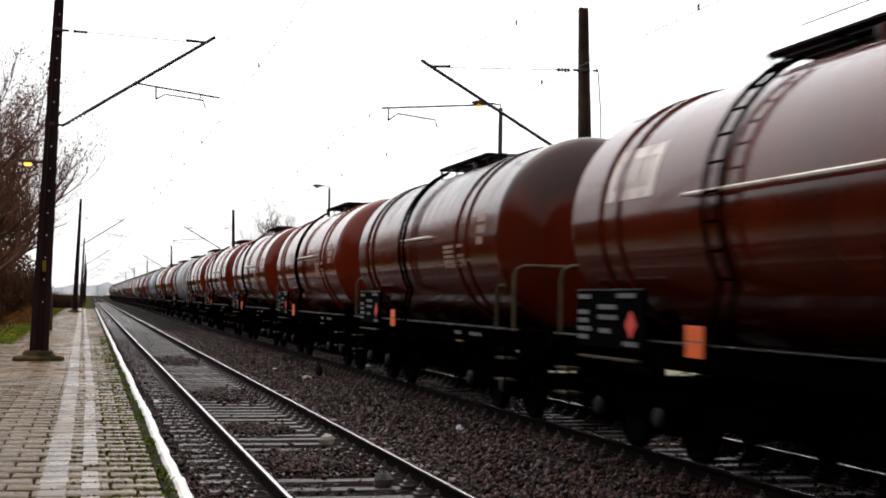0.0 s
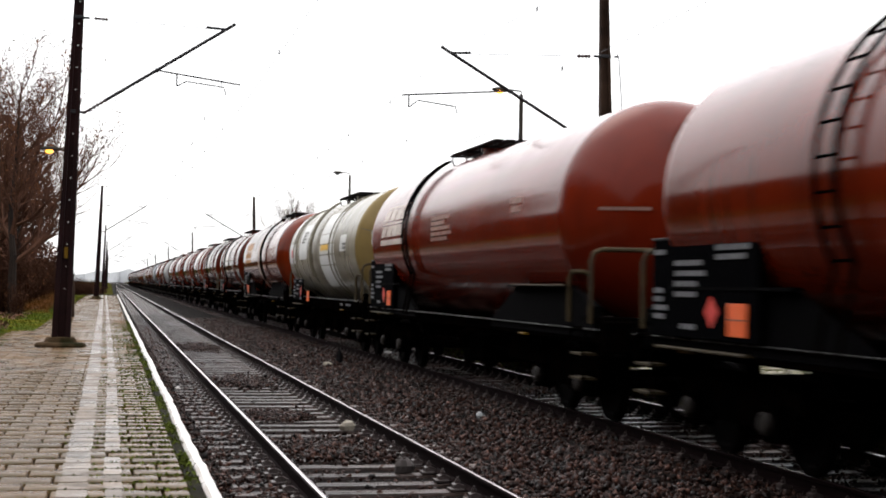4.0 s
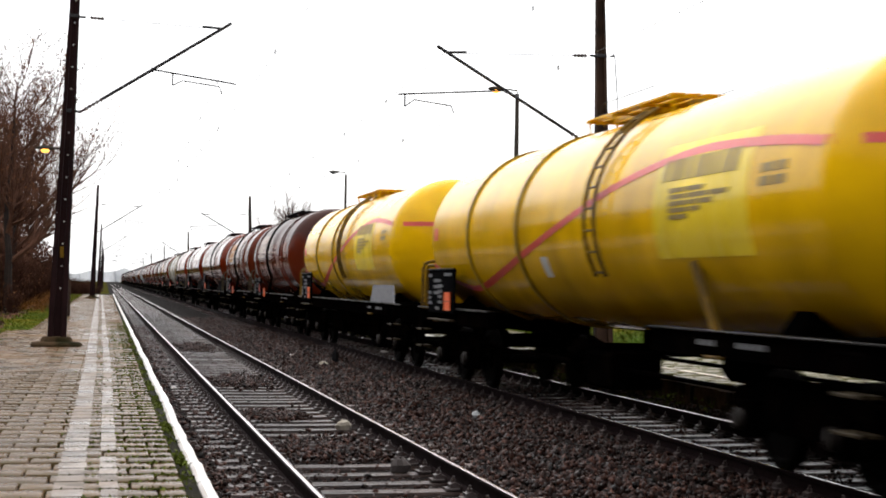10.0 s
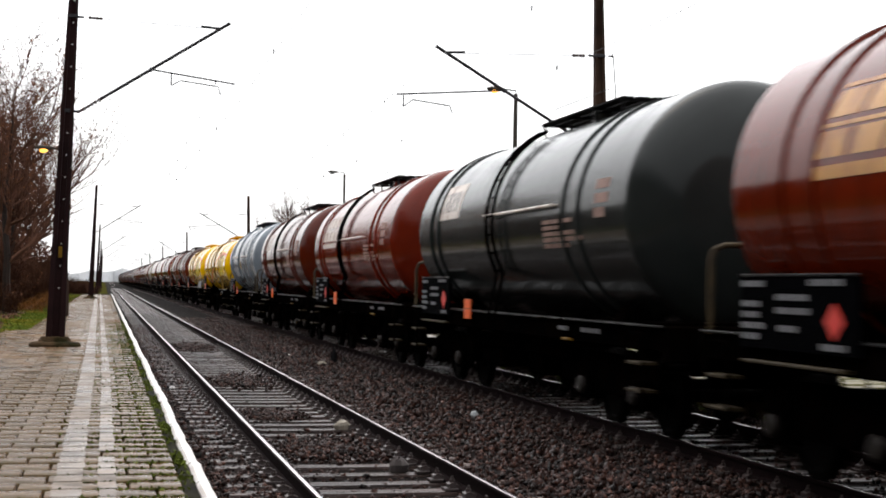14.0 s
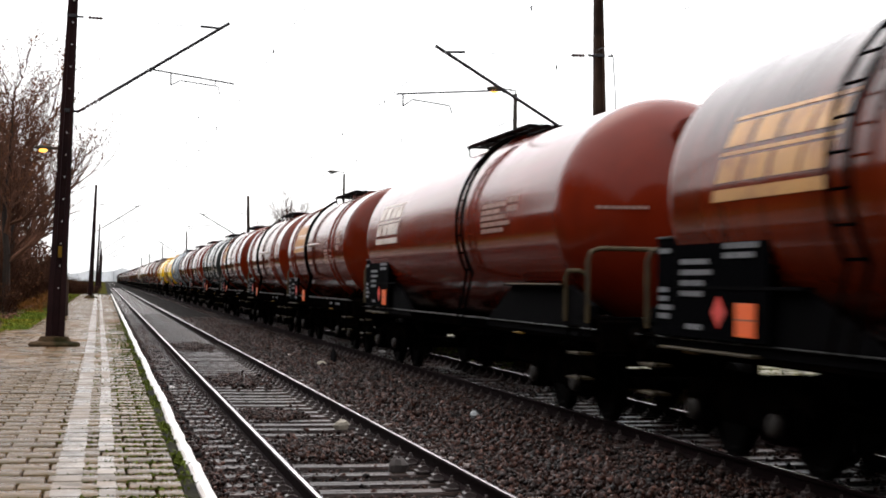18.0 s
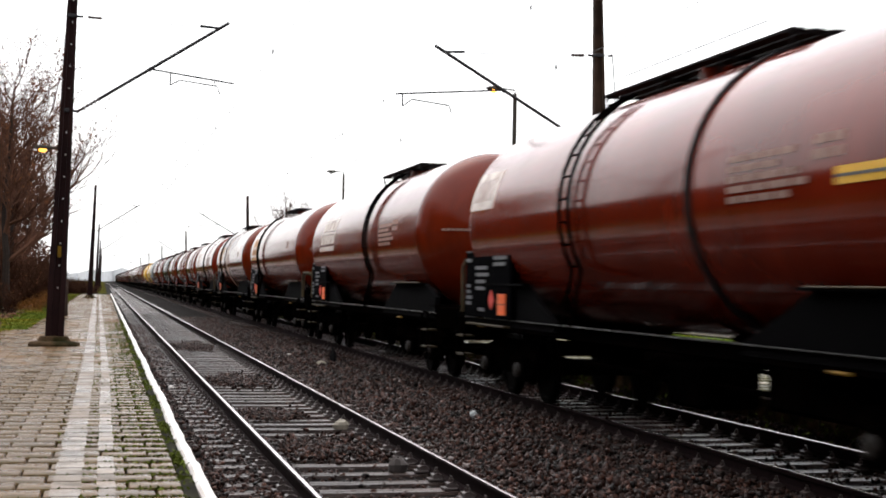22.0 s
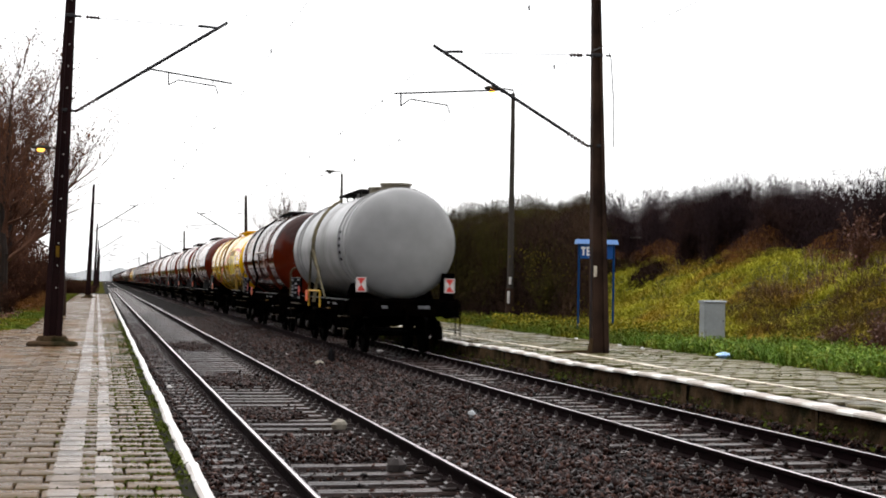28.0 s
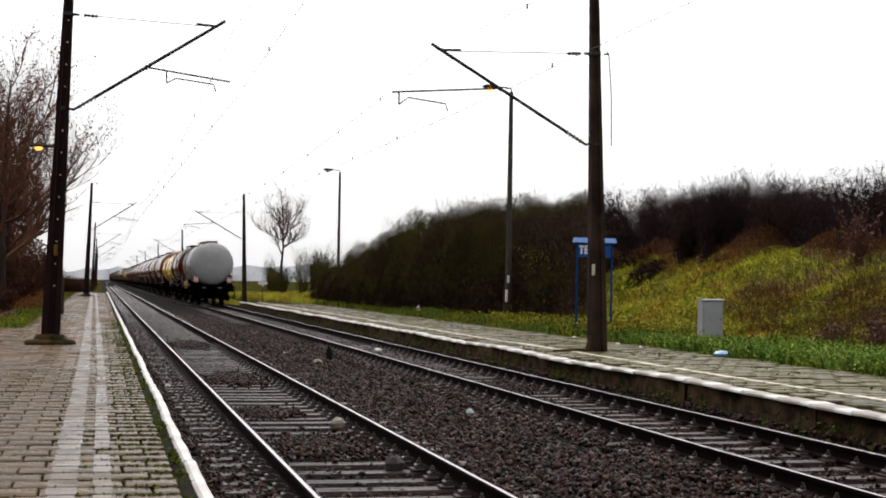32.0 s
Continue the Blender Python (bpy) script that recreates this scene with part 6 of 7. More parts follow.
c = np.stack([r.uniform(-13, -7.0, n), r.uniform(44, 150, n), 4.6 * r.random(n) ** 1.4], -1)
v, f = leaves(c, 0.13, 63)
tagged(new("bramble", quick("bramble", v, f, M_UNDER)), "dark bramble below the trees", "shrubs", kind="stuff")
# reddish shrubs at the near end of the bank
rows = [(rr.uniform(17.0, 21.0), rr.uniform(28, 38), rr.uniform(1.1, 1.9), rr.uniform(1.2, 1.8)) for _ in range(16)]
thicket("reddish_shrubs", rows, M_TWIG, "low red-brown shrubs on the bank", M_REDLEAF, 0.35, 0.045, seed=6)


def tangle(name, n, area, top, size, mat, label, seed, low=0.0):
    """A mass of fine tangled twigs: small slivers that fill a volume up to an uneven top; top gives the level above the ground."""
    r = np.random.default_rng(seed)
    x, y = r.uniform(area[0], area[1], n), r.uniform(area[2], area[3], n)
    h = top(x, y) + 0.35 * np.sin(x * 1.9 + 2 * np.sin(y * 0.8)) + 0.3 * np.sin(y * 1.3 + x)
    u = low + (1 - low) * r.random(n) ** 0.8
    z = height(x, y) + np.maximum(h, 0.1) * u
    ok = h > 0.2
    c = np.stack([x, y, z], -1)[ok]
    a = r.normal(size=c.shape) * np.array([0.5, 0.5, 1.0])
    a /= np.linalg.norm(a, axis=1, keepdims=True)
    b = np.cross(a, r.normal(size=c.shape))
    b /= np.linalg.norm(b, axis=1, keepdims=True) + 1e-9
    s = size * r.uniform(0.6, 1.5, (len(c), 1))
    V = np.stack([c - a * s, c + b * s * 0.11, c + a * s], 1).reshape(-1, 3)
    F = np.arange(len(c) * 3).reshape(-1, 3)
    return tagged(new(name, quick(name, V, F, mat)), label, "shrubs", kind="stuff")


M_TWIGBROWN = material("brown_bare_thicket", (0.03, 0.0175, 0.0105), 0.95, vary=0.5, scale=0.7, fine=9, bump=0, tint=(0.022, 0.0125, 0.0105), spots=0.5, per=0.4, spec=0.03)
# a darker twig colour that carries the shade low inside the shrubs
M_SHADETWIG = material("shade_dark_twigs", (0.0105, 0.006, 0.005), 0.95, vary=0.5, scale=0.8, fine=9, bump=0, tint=(0.018, 0.0105, 0.0072), spots=0.6, per=0.5, spec=0.0)
tangle("olive_tangle", 130000, (10.8, 18.5, 55, 98), lambda x, y: olive_top(x, y) - 0.2, 0.13, M_TWIGOLIVE, "dense mass of olive-brown twigs behind the far platform", 71, 0.55)
tangle("brown_tangle", 80000, (11.5, 18.5, 46, 58), lambda x, y: olive_top(x, y) - 0.3 - 0.3 * np.sin(x * 2.3) * np.sin(y * 1.1), 0.13, M_TWIGBROWN, "dense mass of brown twigs behind the lamp post", 78, 0.1)
tangle("dark_tangle", 130000, (10.8, 18.8, 48, 98), lambda x, y: (0.74 + 0.1 * np.sin(y * 1.9 + x)) * olive_top(x + 0.2, y), 0.16, M_SHADETWIG, "tangled twigs low in the shrubs, their shade put in as a dark colour", 72)
tangle("bank_tangle", 170000, (18.4, 26, 22, 92), lambda x, y: (2.3 + 0.5 * np.clip((y - 40) / 26, 0, 1)) * np.clip((x - 18.4) / 1.2, 0.2, 1), 0.12, M_TWIGDARK, "dense dark purple-brown twigs along the bank's top", 73)
M_RUSTWEED = material("rust_brown_dead_weeds", (0.115, 0.048, 0.013), 0.95, vary=0.5, scale=0.9, fine=7, bump=0, tint=(0.07, 0.034, 0.014), per=0.25, spec=0.02)
tangle("rust_weeds", 36000, (17.9, 19.5, 24, 60), lambda x, y: 0.55 * np.clip((x - 17.9) / 0.8, 0, 1) - 0.05, 0.085, M_RUSTWEED, "rust-brown dead weeds along the foot of the thicket", 74)
M_BROWNWEED = material("dark_brown_dead_stalks", (0.04, 0.0215, 0.0095), 0.95, vary=0.5, scale=0.9, fine=7, bump=0, tint=(0.06, 0.045, 0.011), per=0.25, spec=0.02)
tangle("brown_stalks", 26000, (13.6, 16.8, 24, 40), lambda x, y: 0.7 * np.clip(1.2 - np.hypot((x - 15.0) / 1.5, (y - 31) / 7.5), 0, 0.8) ** 0.5 - 0.1 + 0.25 * np.sin(x * 3.1 + y * 1.7), 0.085, M_BROWNWEED, "dark brown dead stalks on the slope behind the cabinet", 75)
M_YELLOWSHRUB = material("yellowing_shrub_leaves", (0.075, 0.055, 0.006), 0.85, vary=0.4, scale=1, fine=12, bump=0, tint=(0.06, 0.045, 0.007), per=0.35, spec=0.05)
r = np.random.default_rng(76)
n = 2600
c = np.stack([13.3 + 0.55 * r.normal(size=n), 50.0 + 1.6 * r.normal(size=n), 0.5 + 2.6 * r.random(n) ** 1.3], -1)
c = c[np.sin(c[:, 0] * 4.1 + c[:, 2] * 2.7) + np.sin(c[:, 1] * 2.9 + c[:, 2] * 3.3) + r.normal(size=n) * 0.5 > 0.5]
v, f = leaves(c, 0.045, 77)
tagged(new("yellow_shrub_leaves", quick("yellow_shrub_leaves", v, f, M_YELLOWSHRUB)), "sparse yellow leaves on the shrubs beside the lamp post", "leaves", kind="stuff")


def blades(name, n, x0, x1, y0, y1, h0, h1, width, mat, label, seed, keep=None, lean=0.5):
    """Arching blades of grass, two joined strips each."""
    r = np.random.default_rng(seed)
    x, y = r.uniform(x0, x1, n), r.uniform(y0, y1, n)
    if keep is not None:
        ok = keep(x, y, r)
        x, y = x[ok], y[ok]
        n = len(x)
    z = height(x, y) - 0.02
    a, h = r.uniform(0, 6.283, n), r.uniform(h0, h1, n)
    h = np.where((np.abs(y - 33.2) < 2.4) & (x > 11.0) & (x < 13.3), h * 0.3, h)
    l = h * r.uniform(0.1, lean, n)
    dx, dy = np.cos(a), np.sin(a)
    w = width * r.uniform(0.6, 1.4, n)
    sx, sy = -dy * w, dx * w
    P = lambda u, e, k: np.stack([x + dx * l * u ** 2 + sx * e, y + dy * l * u ** 2 + sy * e, z + h * k], -1)
    V = np.stack([P(0, -1, 0), P(0, 1, 0), P(0.55, -0.8, 0.6), P(0.55, 0.8, 0.6), P(1.1, 0, 0.95)], 1).reshape(-1, 3)
    F = (np.arange(n)[:, None, None] * 5 + np.array([(0, 1, 3), (0, 3, 2), (2, 3, 4)])[None]).reshape(-1, 3)
    return tagged(new(name, quick(name, V, F, mat)), label, "grass", kind="stuff")


clump = lambda s: (lambda x, y, r: (np.sin(x * 2.1 + s) * np.sin(y * 1.7 + 2 * s) + np.sin(x * 5.3 + y * 3.1) * 0.6 + r.normal(size=len(x)) * 0.5) > -0.35)
blades("bank_grass", 170000, 11.5, 20, 17, 68, 0.07, 0.24, 0.014, M_GRASS, "long yellow-green and brown grass on the bank", 31, clump(0.4), 2.2)
blades("bank_grass_fringe", 16000, 15.5, 22, 24, 70, 0.25, 0.6, 0.008, M_LITTERLEAF, "dry brown tall grass below the shrubs", 32, lambda x, y, r: (np.sin(x * 0.9 + y * 0.3) + np.sin(y * 0.55) + r.normal(size=len(x)) * 0.5 + (x - 17) * 0.45) > 0.55, 1.1)
blades("verge_weeds", 20000, 9.6, 12.6, 14, 86, 0.12, 0.36, 0.02, M_LUSH, "lush green weeds behind the far platform", 33, lambda x, y, r: (np.sin(x * 2.1 + 1.9) * np.sin(y * 0.9 + 3.8) + np.sin(x * 4.3 + y * 2.1) * 0.6 + r.normal(size=len(x)) * 0.4) > 0.1, 0.9)
blades("near_verge_grass", 16000, -9.0, -4.45, 20, 130, 0.05, 0.16, 0.012, M_LUSH, "short green grass beside the platform", 34, clump(0.9))
blades("platform_back_grass", 14000, 9.58, 10.1, 12, 70, 0.05, 0.2, 0.008, M_LUSH, "short grass creeping over the platform's back edge", 37, None, 1.0)
blades("left_lawn", 52000, -8.4, -4.28, 39.3, 62, 0.03, 0.10, 0.014, M_LUSH, "low green grass between the platform and the trees", 38, None, 1.2)
tangle("rusty_litter", 26000, (-9.5, -4.8, 60, 84), lambda x, y: 0.12 + 0.5 * np.clip((-5.6 - x) / 2, 0, 1), 0.1, M_RUSTWEED, "rust-orange dead leaves and weeds at the foot of the trees", 79)
blades("verge_far", 12000, 8.0, 16, 88, 140, 0.15, 0.45, 0.02, M_GRASS, "yellow-green grass beyond the platform", 35)


def leafy_weeds(name, n, x0, x1, y0, y1, tall, size, mat, label, seed):
    r = np.random.default_rng(seed)
    plants = n // 26
    cx, cy = r.uniform(x0, x1, plants), r.uniform(y0, y1, plants)
    h = tall * r.uniform(0.4, 1.1, plants)
    h = np.where((np.abs(cy - 33.2) < 2.4) & (cx > 11.0), h * 0.3, h)     # trodden down before the cabinet
    c = np.stack([np.repeat(cx, 26), np.repeat(cy, 26), np.repeat(height(cx, cy), 26)], -1)
    c += r.normal(size=c.shape) * np.array([0.13, 0.13, 0])
    c[:, 2] += np.repeat(h, 26) * r.uniform(0.1, 1.0, len(c))
    v, f = leaves(c, size, seed)
    return tagged(new(name, quick(name, v, f, mat)), label, "weeds", kind="stuff")


leafy_weeds("leafy_weeds", 36000, 9.8, 13.2, 26, 62, 0.4, 0.033, M_LUSH, "leafy yellow-green weeds along the platform's back", 41)
leafy_weeds("yellow_weeds", 7000, 10.4, 13.4, 35.6, 50, 0.45, 0.04, material("yellowing_leaves", (0.2, 0.16, 0.008), 0.8, vary=0.4, scale=1, fine=12, bump=0, tint=(0.09, 0.10, 0.008), per=0.4, spec=0.1), "yellowing leafy weeds below the sign", 45)
leafy_weeds("green_herbs", 32000, 9.6, 12.5, 15, 31, 0.36, 0.03, material("fresh_green_leaves", (0.085, 0.15, 0.013), 0.7, vary=0.5, scale=1.4, fine=7, bump=0, tint=(0.15, 0.175, 0.015), spots=1.6, per=0.25, spec=0.12), "fresh green herbs at the foot of the bank", 42)
blades("fresh_grass", 34000, 9.62, 12.2, 14, 33, 0.12, 0.45, 0.007, material("fresh_green_grass", (0.06, 0.115, 0.011), 0.8, vary=0.5, scale=1.4, fine=7, bump=0, tint=(0.08, 0.11, 0.012), spots=1.2, per=0.2, spec=0.1), "fresh green grass at the foot of the bank", 36, clump(2.6), 1.0)
rows = [(rr.uniform(12.6, 15.0), rr.uniform(17, 30), rr.uniform(0.5, 0.95), rr.uniform(0.8, 1.4)) for _ in range(60)]
thicket("dry_stalks", rows, M_TWIG, "dry dark brown stalks above the fresh grass", M_REDLEAF, 0.12, 0.035, seed=7)
leafy_weeds("bank_herbs", 60000, 12.5, 19, 22, 60, 0.28, 0.026, M_GRASS, "autumn herbs among the grass of the bank", 43)
leafy_weeds("dead_leaves", 9000, -9.5, -5.3, 40, 120, 0.25, 0.05, M_LITTERLEAF, "rust-coloured dead leaves and herbs under the trees", 44)

# joints of the near platform hold tufts of moss; more of it towards the kerb
r = np.random.default_rng(50)
n = 5600
c = np.stack([-1.87 - np.abs(r.normal(size=n)) * 0.35, 7 + r.random(n) ** 1.6 * 40, np.full(n, PLAT - 0.004)], -1)
row = np.round((c[:, 1] - 7.0) / S + 0.5) - 0.5
c[:, 1] = 7.0 + row * S + r.normal(size=n) * 0.014
v, f = leaves(c, 0.022, 51)
g = 9000
c = np.stack([r.uniform(-1.885, -1.772, g), 5.0 + r.random(g) ** 1.5 * 45, PLAT - 0.03 + 0.02 * r.random(g)], -1)
c = c[np.sin(c[:, 1] * 5.1) + np.sin(c[:, 1] * 2.3 + 1) + r.normal(size=g) > 0.75]
v2, f2 = leaves(c, 0.018, 53)
v, f = np.concatenate([v, v2]), np.concatenate([f, f2 + len(v)])
M_MOSSTUFT = material("green_moss_tufts", (0.043, 0.054, 0.0075), 0.9, vary=0.4, scale=3, fine=30, bump=0, per=0.5, spec=0.05)
tagged(new("moss_tufts", quick("moss_tufts", v, f, M_MOSSTUFT)), "small moss tufts in the joints near the kerb", "moss", kind="stuff")
n = 2200
c = np.stack([6.25 + r.random(n) * 3.0, 12 + r.random(n) ** 1.3 * 60, np.full(n, PLAT + 0.0)], -1)
ok = np.sin(c[:, 0] * 3.3) + np.sin(c[:, 1] * 1.1 + c[:, 0]) + r.normal(size=n) * 0.4 > 0.5
v, f = leaves(c[ok], 0.024, 52)
tagged(new("platform_moss", quick("platform_moss", v, f, M_MOSSTUFT)), "patches of moss and grass on the far platform", "moss", kind="stuff")
n = 5200
c = np.stack([5.84 + r.normal(size=n) * 0.06, 10 + r.random(n) ** 1.3 * 60, -0.1 + r.random(n) ** 2 * 0.2], -1)
c = c[np.sin(c[:, 1] * 1.3) + np.sin(c[:, 1] * 3.7) + r.normal(size=n) * 0.6 > 0.0]
v, f = leaves(c, 0.03, 53)
tagged(new("edge_weeds", quick("edge_weeds", v, f, M_MOSSTUFT)), "small weeds at the foot of the far platform's edge", "weeds", kind="stuff")


# ---- lamps, sign, cabinet, litter ----
M_LIT = glow("sodium_lamp_glass", (1.0, 0.42, 0.06), 4.0)
M_BLUE = material("blue_enamel", (0.006, 0.052, 0.2), 0.45, vary=0.15, scale=4, spec=0.15)
M_CABINET = material("grey_cabinet_plastic", (0.1944, 0.2088, 0.216), 0.5, vary=0.15, scale=2, fine=20, tint=(0.144, 0.1512, 0.1512))
M_BLUEPOST = material("dull_blue_paint", (0.004, 0.026, 0.085), 0.6, vary=0.2, scale=4, spec=0.05)
M_SIGNWHITE = material("white_enamel_letters", (0.6, 0.6, 0.62), 0.4, vary=0.1)
M_BAG = material("pale_blue_plastic", (0.25, 0.42, 0.70), 0.3, vary=0.3, scale=8)


def lamp_post(x, y, tall, side, label, base=None, lit=True):
    z = float(height(x, y)) if base is None else base
    t = thing("lamp_post", (x, y, z), label, "street lamp", "platform lamps")
    part("pole", Mesh().tube((0, 0, -0.2), (0, 0, 1.5), 0.16, 0.13, n=10).tube((0, 0, 1.5), (0, 0, tall), 0.12, 0.075, n=10), M_LAMPPOLE, t)
    part("lower_pole", Mesh().tube((0, 0, -0.1), (0, 0, 1.3), 0.185, 0.165, n=10), M_MAST, t, "dark stained foot of the pole")
    for za, zb, e in ((1.45, 1.72, 0.0), (0.75, 1.2, -0.06)):
        part("white_mark", Mesh().box(-0.085 + e, -0.01 + e, -0.20, -0.12, za, zb, 0.004), M_WHITE, t)
    part("bracket", Mesh().path([(0, 0, tall - 0.05), (0, 0, tall + 0.12), (side * 0.35, 0, tall + 0.16), (side * 0.6, 0, tall + 0.12)], 0.03, 6), M_LAMPPOLE, t)
    head = Mesh()
    ring = lambda px, rx, rz: [(px, math.cos(a) * rx, tall + 0.16 + math.sin(a) * rz) for a in [i * math.pi / 5 for i in range(10)]]
    vs = ring(side * 0.45, 0.04, 0.03) + ring(side * 0.6, 0.13, 0.08) + ring(side * 0.95, 0.15, 0.09) + ring(side * 1.12, 0.05, 0.03)
    head.add(vs, [(k * 10 + i, k * 10 + (i + 1) % 10, (k + 1) * 10 + (i + 1) % 10, (k + 1) * 10 + i) for k in range(3) for i in range(10)] + [tuple(range(10)), tuple(range(39, 29, -1))])
    h = part("lamp_head", head, M_LAMPPOLE, t)
    part("lens", Mesh().lathe([(tall + 0.10, 0.14), (tall + 0.05, 0.135), (tall + 0.01, 0.10), (tall - 0.01, 0.03)], 12, "z", (side * 0.82, 0, 0)), M_LIT if lit else M_CABINET, h, "glowing orange lamp glass" if lit else "unlit lamp glass")
    return t


lamp_post(12.35, 52.5, 8.55, -1, "grey concrete lamp post with a lit orange lamp")
lamp_post(12.9, 96.0, 8.6, -1, "slim grey lamp post beyond the platform", lit=False)
lamp_post(-3.8, 54.0, 5.82, -1, "grey lamp post before the trees with a lit orange lamp", PLAT)

t = thing("station_sign", (11.56, 40.5, float(height(11.56, 40.5))), "blue station name sign on two posts behind the platform", "sign")
for s in (-1, 1):
    part("post", Mesh().tube((s * 0.53, 0, -0.2), (s * 0.53, 0, 2.66), 0.035, n=8), M_BLUEPOST, t)
b = part("board", Mesh().box(-0.495, 0.495, -0.025, 0.025, 2.22, 2.64, 0.01), M_BLUE, t, "blue enamel board")
# the first two letters are the only ones in sight beside the mast
part("lettering", Mesh().box(-0.43, -0.38, -0.033, -0.024, 2.31, 2.52).box(-0.475, -0.335, -0.033, -0.024, 2.50, 2.56), M_SIGNWHITE, b)
part("lettering", Mesh().box(-0.31, -0.27, -0.033, -0.024, 2.31, 2.56).box(-0.27, -0.17, -0.033, -0.024, 2.51, 2.56).box(-0.27, -0.19, -0.033, -0.024, 2.41, 2.46).box(-0.27, -0.17, -0.033, -0.024, 2.31, 2.36), M_SIGNWHITE, b)
part("cap", Mesh().add([(-0.64, -0.12, 2.645), (0.64, -0.12, 2.645), (0.64, 0.12, 2.645), (-0.64, 0.12, 2.645), (-0.62, -0.05, 2.78), (0.62, -0.05, 2.78), (0.62, 0.05, 2.78), (-0.62, 0.05, 2.78)],
                       [(3, 2, 1, 0), (4, 5, 6, 7), (0, 1, 5, 4), (1, 2, 6, 5), (2, 3, 7, 6), (3, 0, 4, 7)]), material("pale_blue_cap", (0.05, 0.14, 0.34), 0.45, vary=0.15), t, "pale blue roof strip")

cz = float(height(12.8, 35.0)) - 0.05
t = thing("service_cabinet", (12.8, 35.0, cz), "light grey service cabinet in the weeds behind the platform", "cabinet")
part("body", Mesh().box(-0.28, 0.28, -0.17, 0.17, 0, 1.08, 0.015), M_CABINET, t)
part("lid", Mesh().box(-0.305, 0.305, -0.195, 0.195, 1.07, 1.14, 0.025), M_CABINET, t)
part("door", Mesh().box(-0.25, 0.25, -0.182, -0.178, 0.22, 1.02, 0.004), M_CABINET, t)
part("lock", Mesh().tube((0.22, -0.20, 0.62), (0.22, -0.18, 0.62), 0.02, n=8), M_STEEL, t)

t = thing("small_marker_sign", (8.7, 103.0, -0.3), "small white cross-shaped marker on a post", "sign")
part("post", Mesh().tube((0, 0, 0), (0, 0, 1.75), 0.03, n=6), M_STEEL, t)
part("plate", Mesh().box(-0.32, 0.32, -0.03, -0.02, 1.62, 1.82).box(-0.09, 0.09, -0.031, -0.019, 1.50, 1.96), M_WHITE, t)


def lump(name, at, size, mat, label, category, seed, n=9):
    r = random.Random(seed)
    m = Mesh()
    prof = [(-0.5, 0.35), (-0.3, 0.9), (0.05, 1.0), (0.35, 0.7), (0.5, 0.2)]
    verts = []
    for z, q in prof:
        for i in range(n):
            a = 2 * math.pi * i / n
            k = q * r.uniform(0.75, 1.15)
            verts.append((math.cos(a) * k * size[0] / 2, math.sin(a) * k * size[1] / 2, (z + 0.5) * size[2] * r.uniform(0.88, 1.1)))
    m.add(verts, [(k * n + i, k * n + (i + 1) % n, (k + 1) * n + (i + 1) % n, (k + 1) * n + i) for k in range(len(prof) - 1) for i in range(n)] + [tuple(range(n - 1, -1, -1)), tuple(range(len(verts) - n, len(verts)))])
    ob = new(name, m.mesh(name, mat, 20))
    ob.location = at
    return tagged(ob, label, category)


M_PALE = material("pale_field_stone", (0.16, 0.14, 0.11), 0.8, vary=0.3, scale=6)
lump("plastic_bag", (9.55, 26.9, PLAT - 0.02), (0.36, 0.2, 0.12), M_BAG, "crumpled pale blue plastic bag on the platform", "litter", 1)
lump("field_stone", (0.51, 18.07, -0.21), (0.2, 0.17, 0.16), M_PALE, "yellowish stone lying beside the rail", "stone", 2)
lump("field_stone", (0.42, 14.0, -0.21), (0.2, 0.16, 0.17), material("dark_stone", (0.02, 0.014, 0.013), 0.9, vary=0.3), "dark stone between the rails", "stone", 3)
lump("dark_rag", (2.88, 34.2, -0.26), (0.16, 0.14, 0.36), M_WALKWAY, "dark crumpled rag standing on the ballast", "litter", 4)
lump("field_stone", (2.45, 33.2, -0.24), (0.28, 0.2, 0.1), M_PALE, "flat yellowish stone on the ballast", "stone", 5)
lump("paper_scrap", (2.25, 37.8, -0.23), (0.26, 0.3, 0.03), M_WHITE, "white scrap of paper on the ballast", "litter", 6)
lump("pale_block", (2.72, 20.1, -0.24), (0.14, 0.13, 0.11), M_CABINET, "pale grey block on the ballast", "stone", 7)
lump("paper_scrap", (4.86, 38.6, -0.19), (0.22, 0.4, 0.06), M_WHITE, "white scrap between the far rails", "litter", 8)
lump("paper_scrap", (-1.25, 25.2, -0.2), (0.1, 0.09, 0.06), M_WHITE, "small white scrap beside the near platform", "litter", 9)
for i, (x, y) in enumerate(((9.3, 32.2), (9.5, 36.0), (9.25, 30.6))):
    lump("paper_scrap", (x, y, PLAT - 0.02), (0.1, 0.12, 0.05), M_WHITE, "small white scrap at the platform's back", "litter", 20 + i)

lump("pale_rag", (10.9, 61.5, float(height(10.9, 61.5)) - 0.02), (0.2, 0.16, 0.42), M_WHITE, "pale rag lying before the shrubs", "litter", 31)

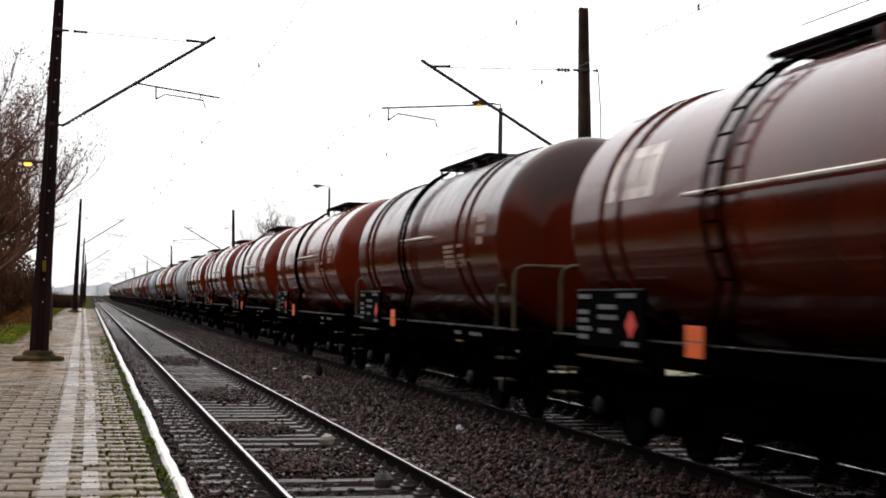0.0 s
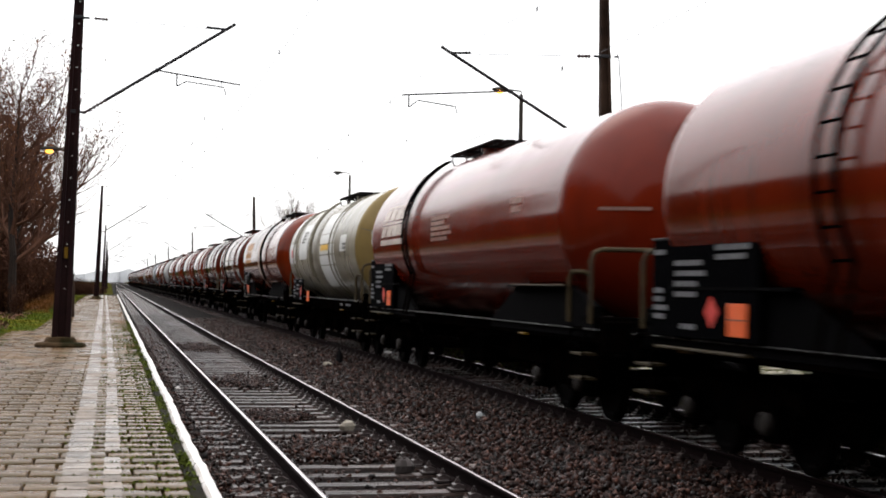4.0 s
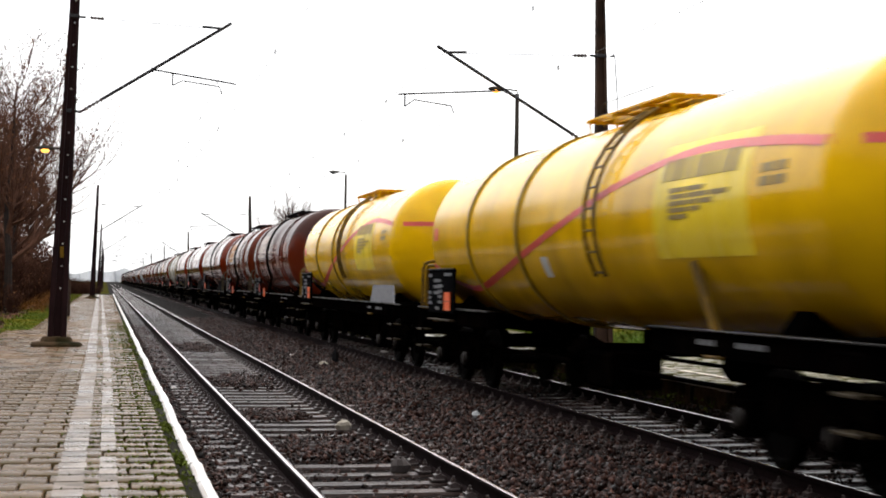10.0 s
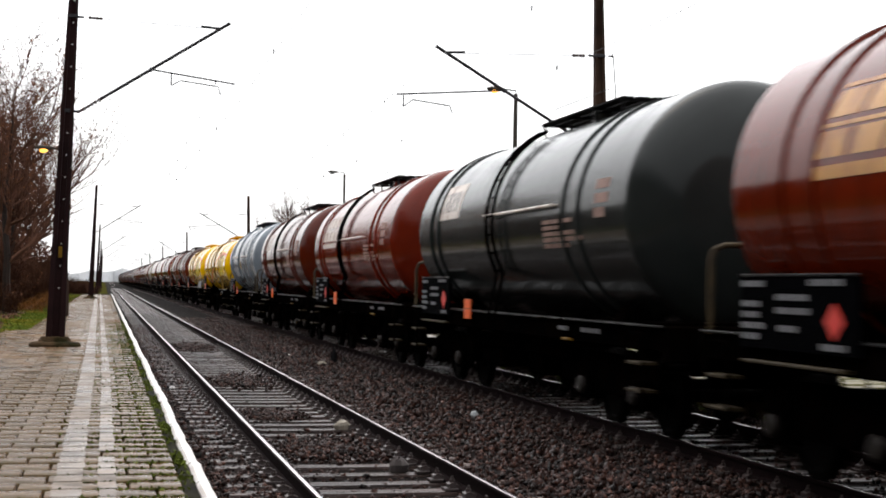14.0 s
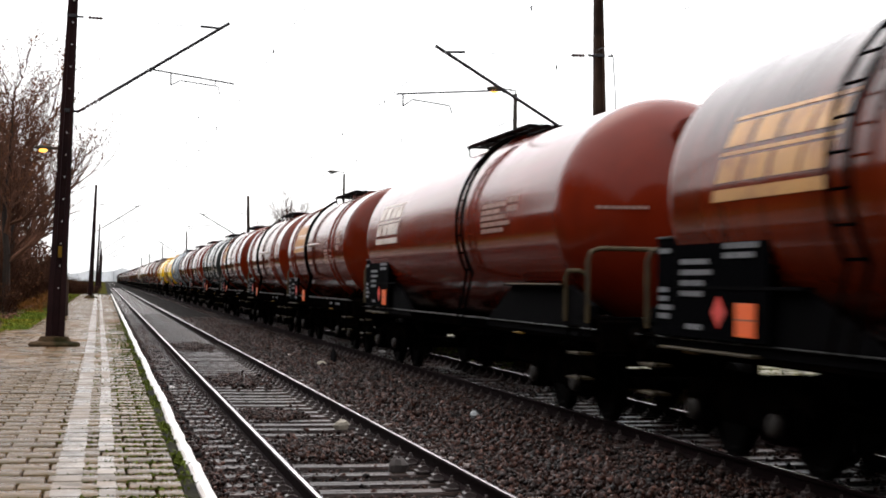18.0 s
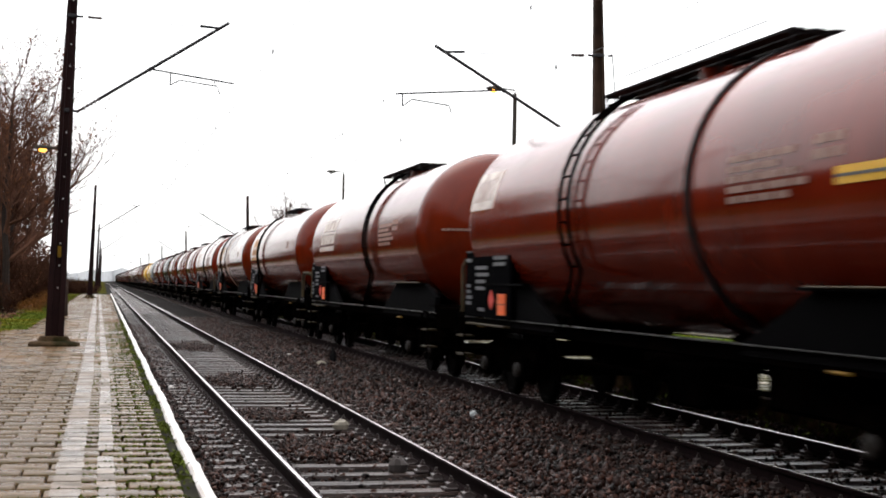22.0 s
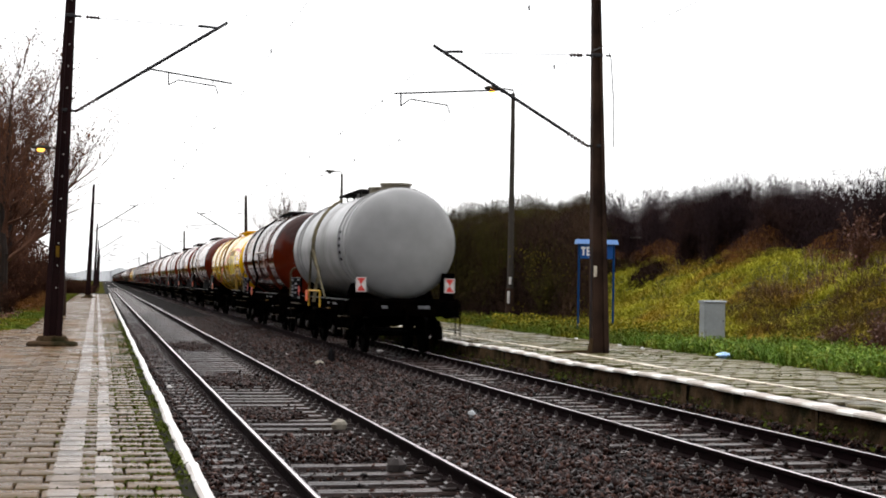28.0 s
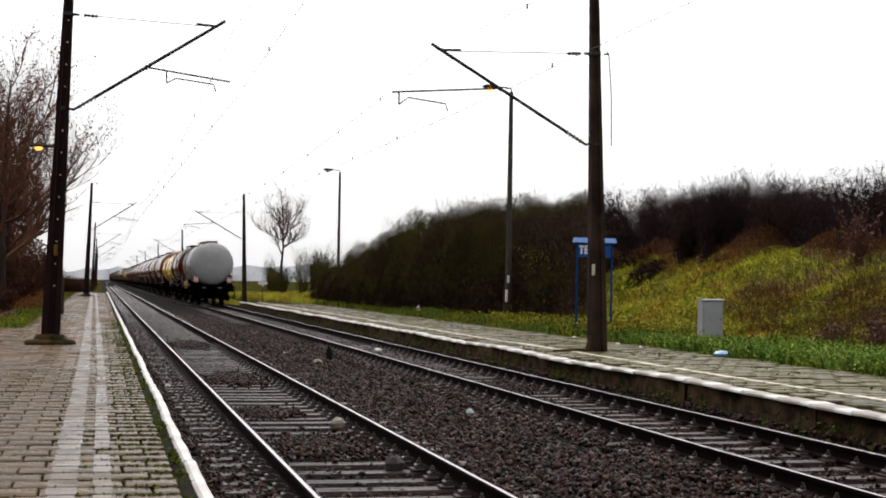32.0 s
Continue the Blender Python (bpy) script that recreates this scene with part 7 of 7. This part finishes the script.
# fittings on the two nearest masts
t = thing("mast_cable", (RX, 28.46, PLAT), "thin conduit with a slanted cover beside the concrete mast", "conduit")
part("conduit", Mesh().path([(0.24, 0, 4.2), (0.22, 0, 5.3), (0.16, 0, 6.05), (0.12, 0, 6.15)], 0.012, 5).tube((0.05, 0, 6.08), (0.16, 0, 6.08), 0.02), M_STEEL, t)
part("ground_lead", Mesh().path([(-0.22, -0.05, 0.0), (-0.2, -0.05, 2.3)], 0.014, 5), M_STEEL, t)
part("plank", Mesh().add([(-1.0, -0.26, 0.0), (-0.22, -0.10, 0.0), (-0.22, 0.0, 0.0), (-1.0, -0.16, 0.0), (-1.0, -0.26, 0.035), (-0.22, -0.10, 0.06), (-0.22, 0.0, 0.06), (-1.0, -0.16, 0.035)],
                         [(3, 2, 1, 0), (4, 5, 6, 7), (0, 1, 5, 4), (1, 2, 6, 5), (2, 3, 7, 6), (3, 0, 4, 7)]), M_EDGE, t, "dark plank lying at the mast's foot")
part("cover_flap", Mesh().add([(-0.33, -0.2, 0.0), (-0.21, -0.19, 0.0), (-0.19, -0.17, 0.30), (-0.25, -0.17, 0.30), (-0.33, -0.17, 0.0), (-0.21, -0.16, 0.0), (-0.19, -0.14, 0.30), (-0.25, -0.14, 0.30)],
                              [(0, 1, 2, 3), (7, 6, 5, 4), (0, 4, 5, 1), (1, 5, 6, 2), (2, 6, 7, 3), (3, 7, 4, 0)]), M_EDGE, t, "dark bent cover flap")
for nm, x, y, z, mat in (("mast_plate", RX - 0.165, 28.46 - 0.17, 1.85, M_YELLOWLINE), ("mast_plate", LX + 0.07, 30.06 - 0.18, 2.05, M_YPAINT)):
    solid(nm, Mesh().box(x - 0.035, x + 0.035, y - 0.01, y, z, z + 0.22, 0.003), mat, "small worn yellow plate fixed to a mast", "sign")

# unseen plain wall, added beside and behind the near platform to block low sky
solid("wall_west", Mesh().box(-10.4, -10.0, -34.0, 24.0, -0.2, 8.0, 0.02), material("brown_roughcast", (0.12, 0.09, 0.065), 0.9, vary=0.4, scale=0.6, fine=30, bump=0.4, tint=(0.07, 0.055, 0.04)), "unseen plain brown roughcast wall, added to block low sky from the west", "wall", kind="structure")

# woods on the horizon; the mist before them is put into their pale grey
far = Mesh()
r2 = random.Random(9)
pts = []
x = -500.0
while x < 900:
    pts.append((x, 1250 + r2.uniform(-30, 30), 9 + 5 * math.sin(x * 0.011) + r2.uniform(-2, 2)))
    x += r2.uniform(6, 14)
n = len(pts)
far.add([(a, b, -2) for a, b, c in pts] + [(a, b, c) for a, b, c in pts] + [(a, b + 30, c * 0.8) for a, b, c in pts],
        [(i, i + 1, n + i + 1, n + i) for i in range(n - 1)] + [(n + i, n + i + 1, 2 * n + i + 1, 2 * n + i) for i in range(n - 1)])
tagged(new("backdrop_woods", far.mesh("backdrop_woods", material("far_woods_haze_grey", (0.55, 0.56, 0.58), 1.0, vary=0.2, scale=0.02, fine=0.2, bump=0, spec=0.0), 0)), "woods on the horizon, with haze in their pale colour", "woods", kind="structure")


# ---- motion of the train ----
def motions():
    for s, w in wagons:
        walk(w, [(0.0, pose(TRACK, s, 0)), (32.0, pose(TRACK, s + SPEED * 32.0, 0))])
    # all wheelsets turn alike: the first of each axle position is keyed, the others take over its turning
    turn = math.degrees(SPEED / FPS / 0.46)
    for row in wheelsets:
        first = row[0]
        x, y, z = first.location
        walk(first, [(k / FPS, pose(x, y, z, -turn * k)) for k in range(32 * FPS + 1)])
        for other in row[1:]:
            other.rotation_mode = "QUATERNION"
            other.animation_data_create()
            other.animation_data.action = first.animation_data.action
            other.animation_data.action_slot = first.animation_data.action_slot


motions()
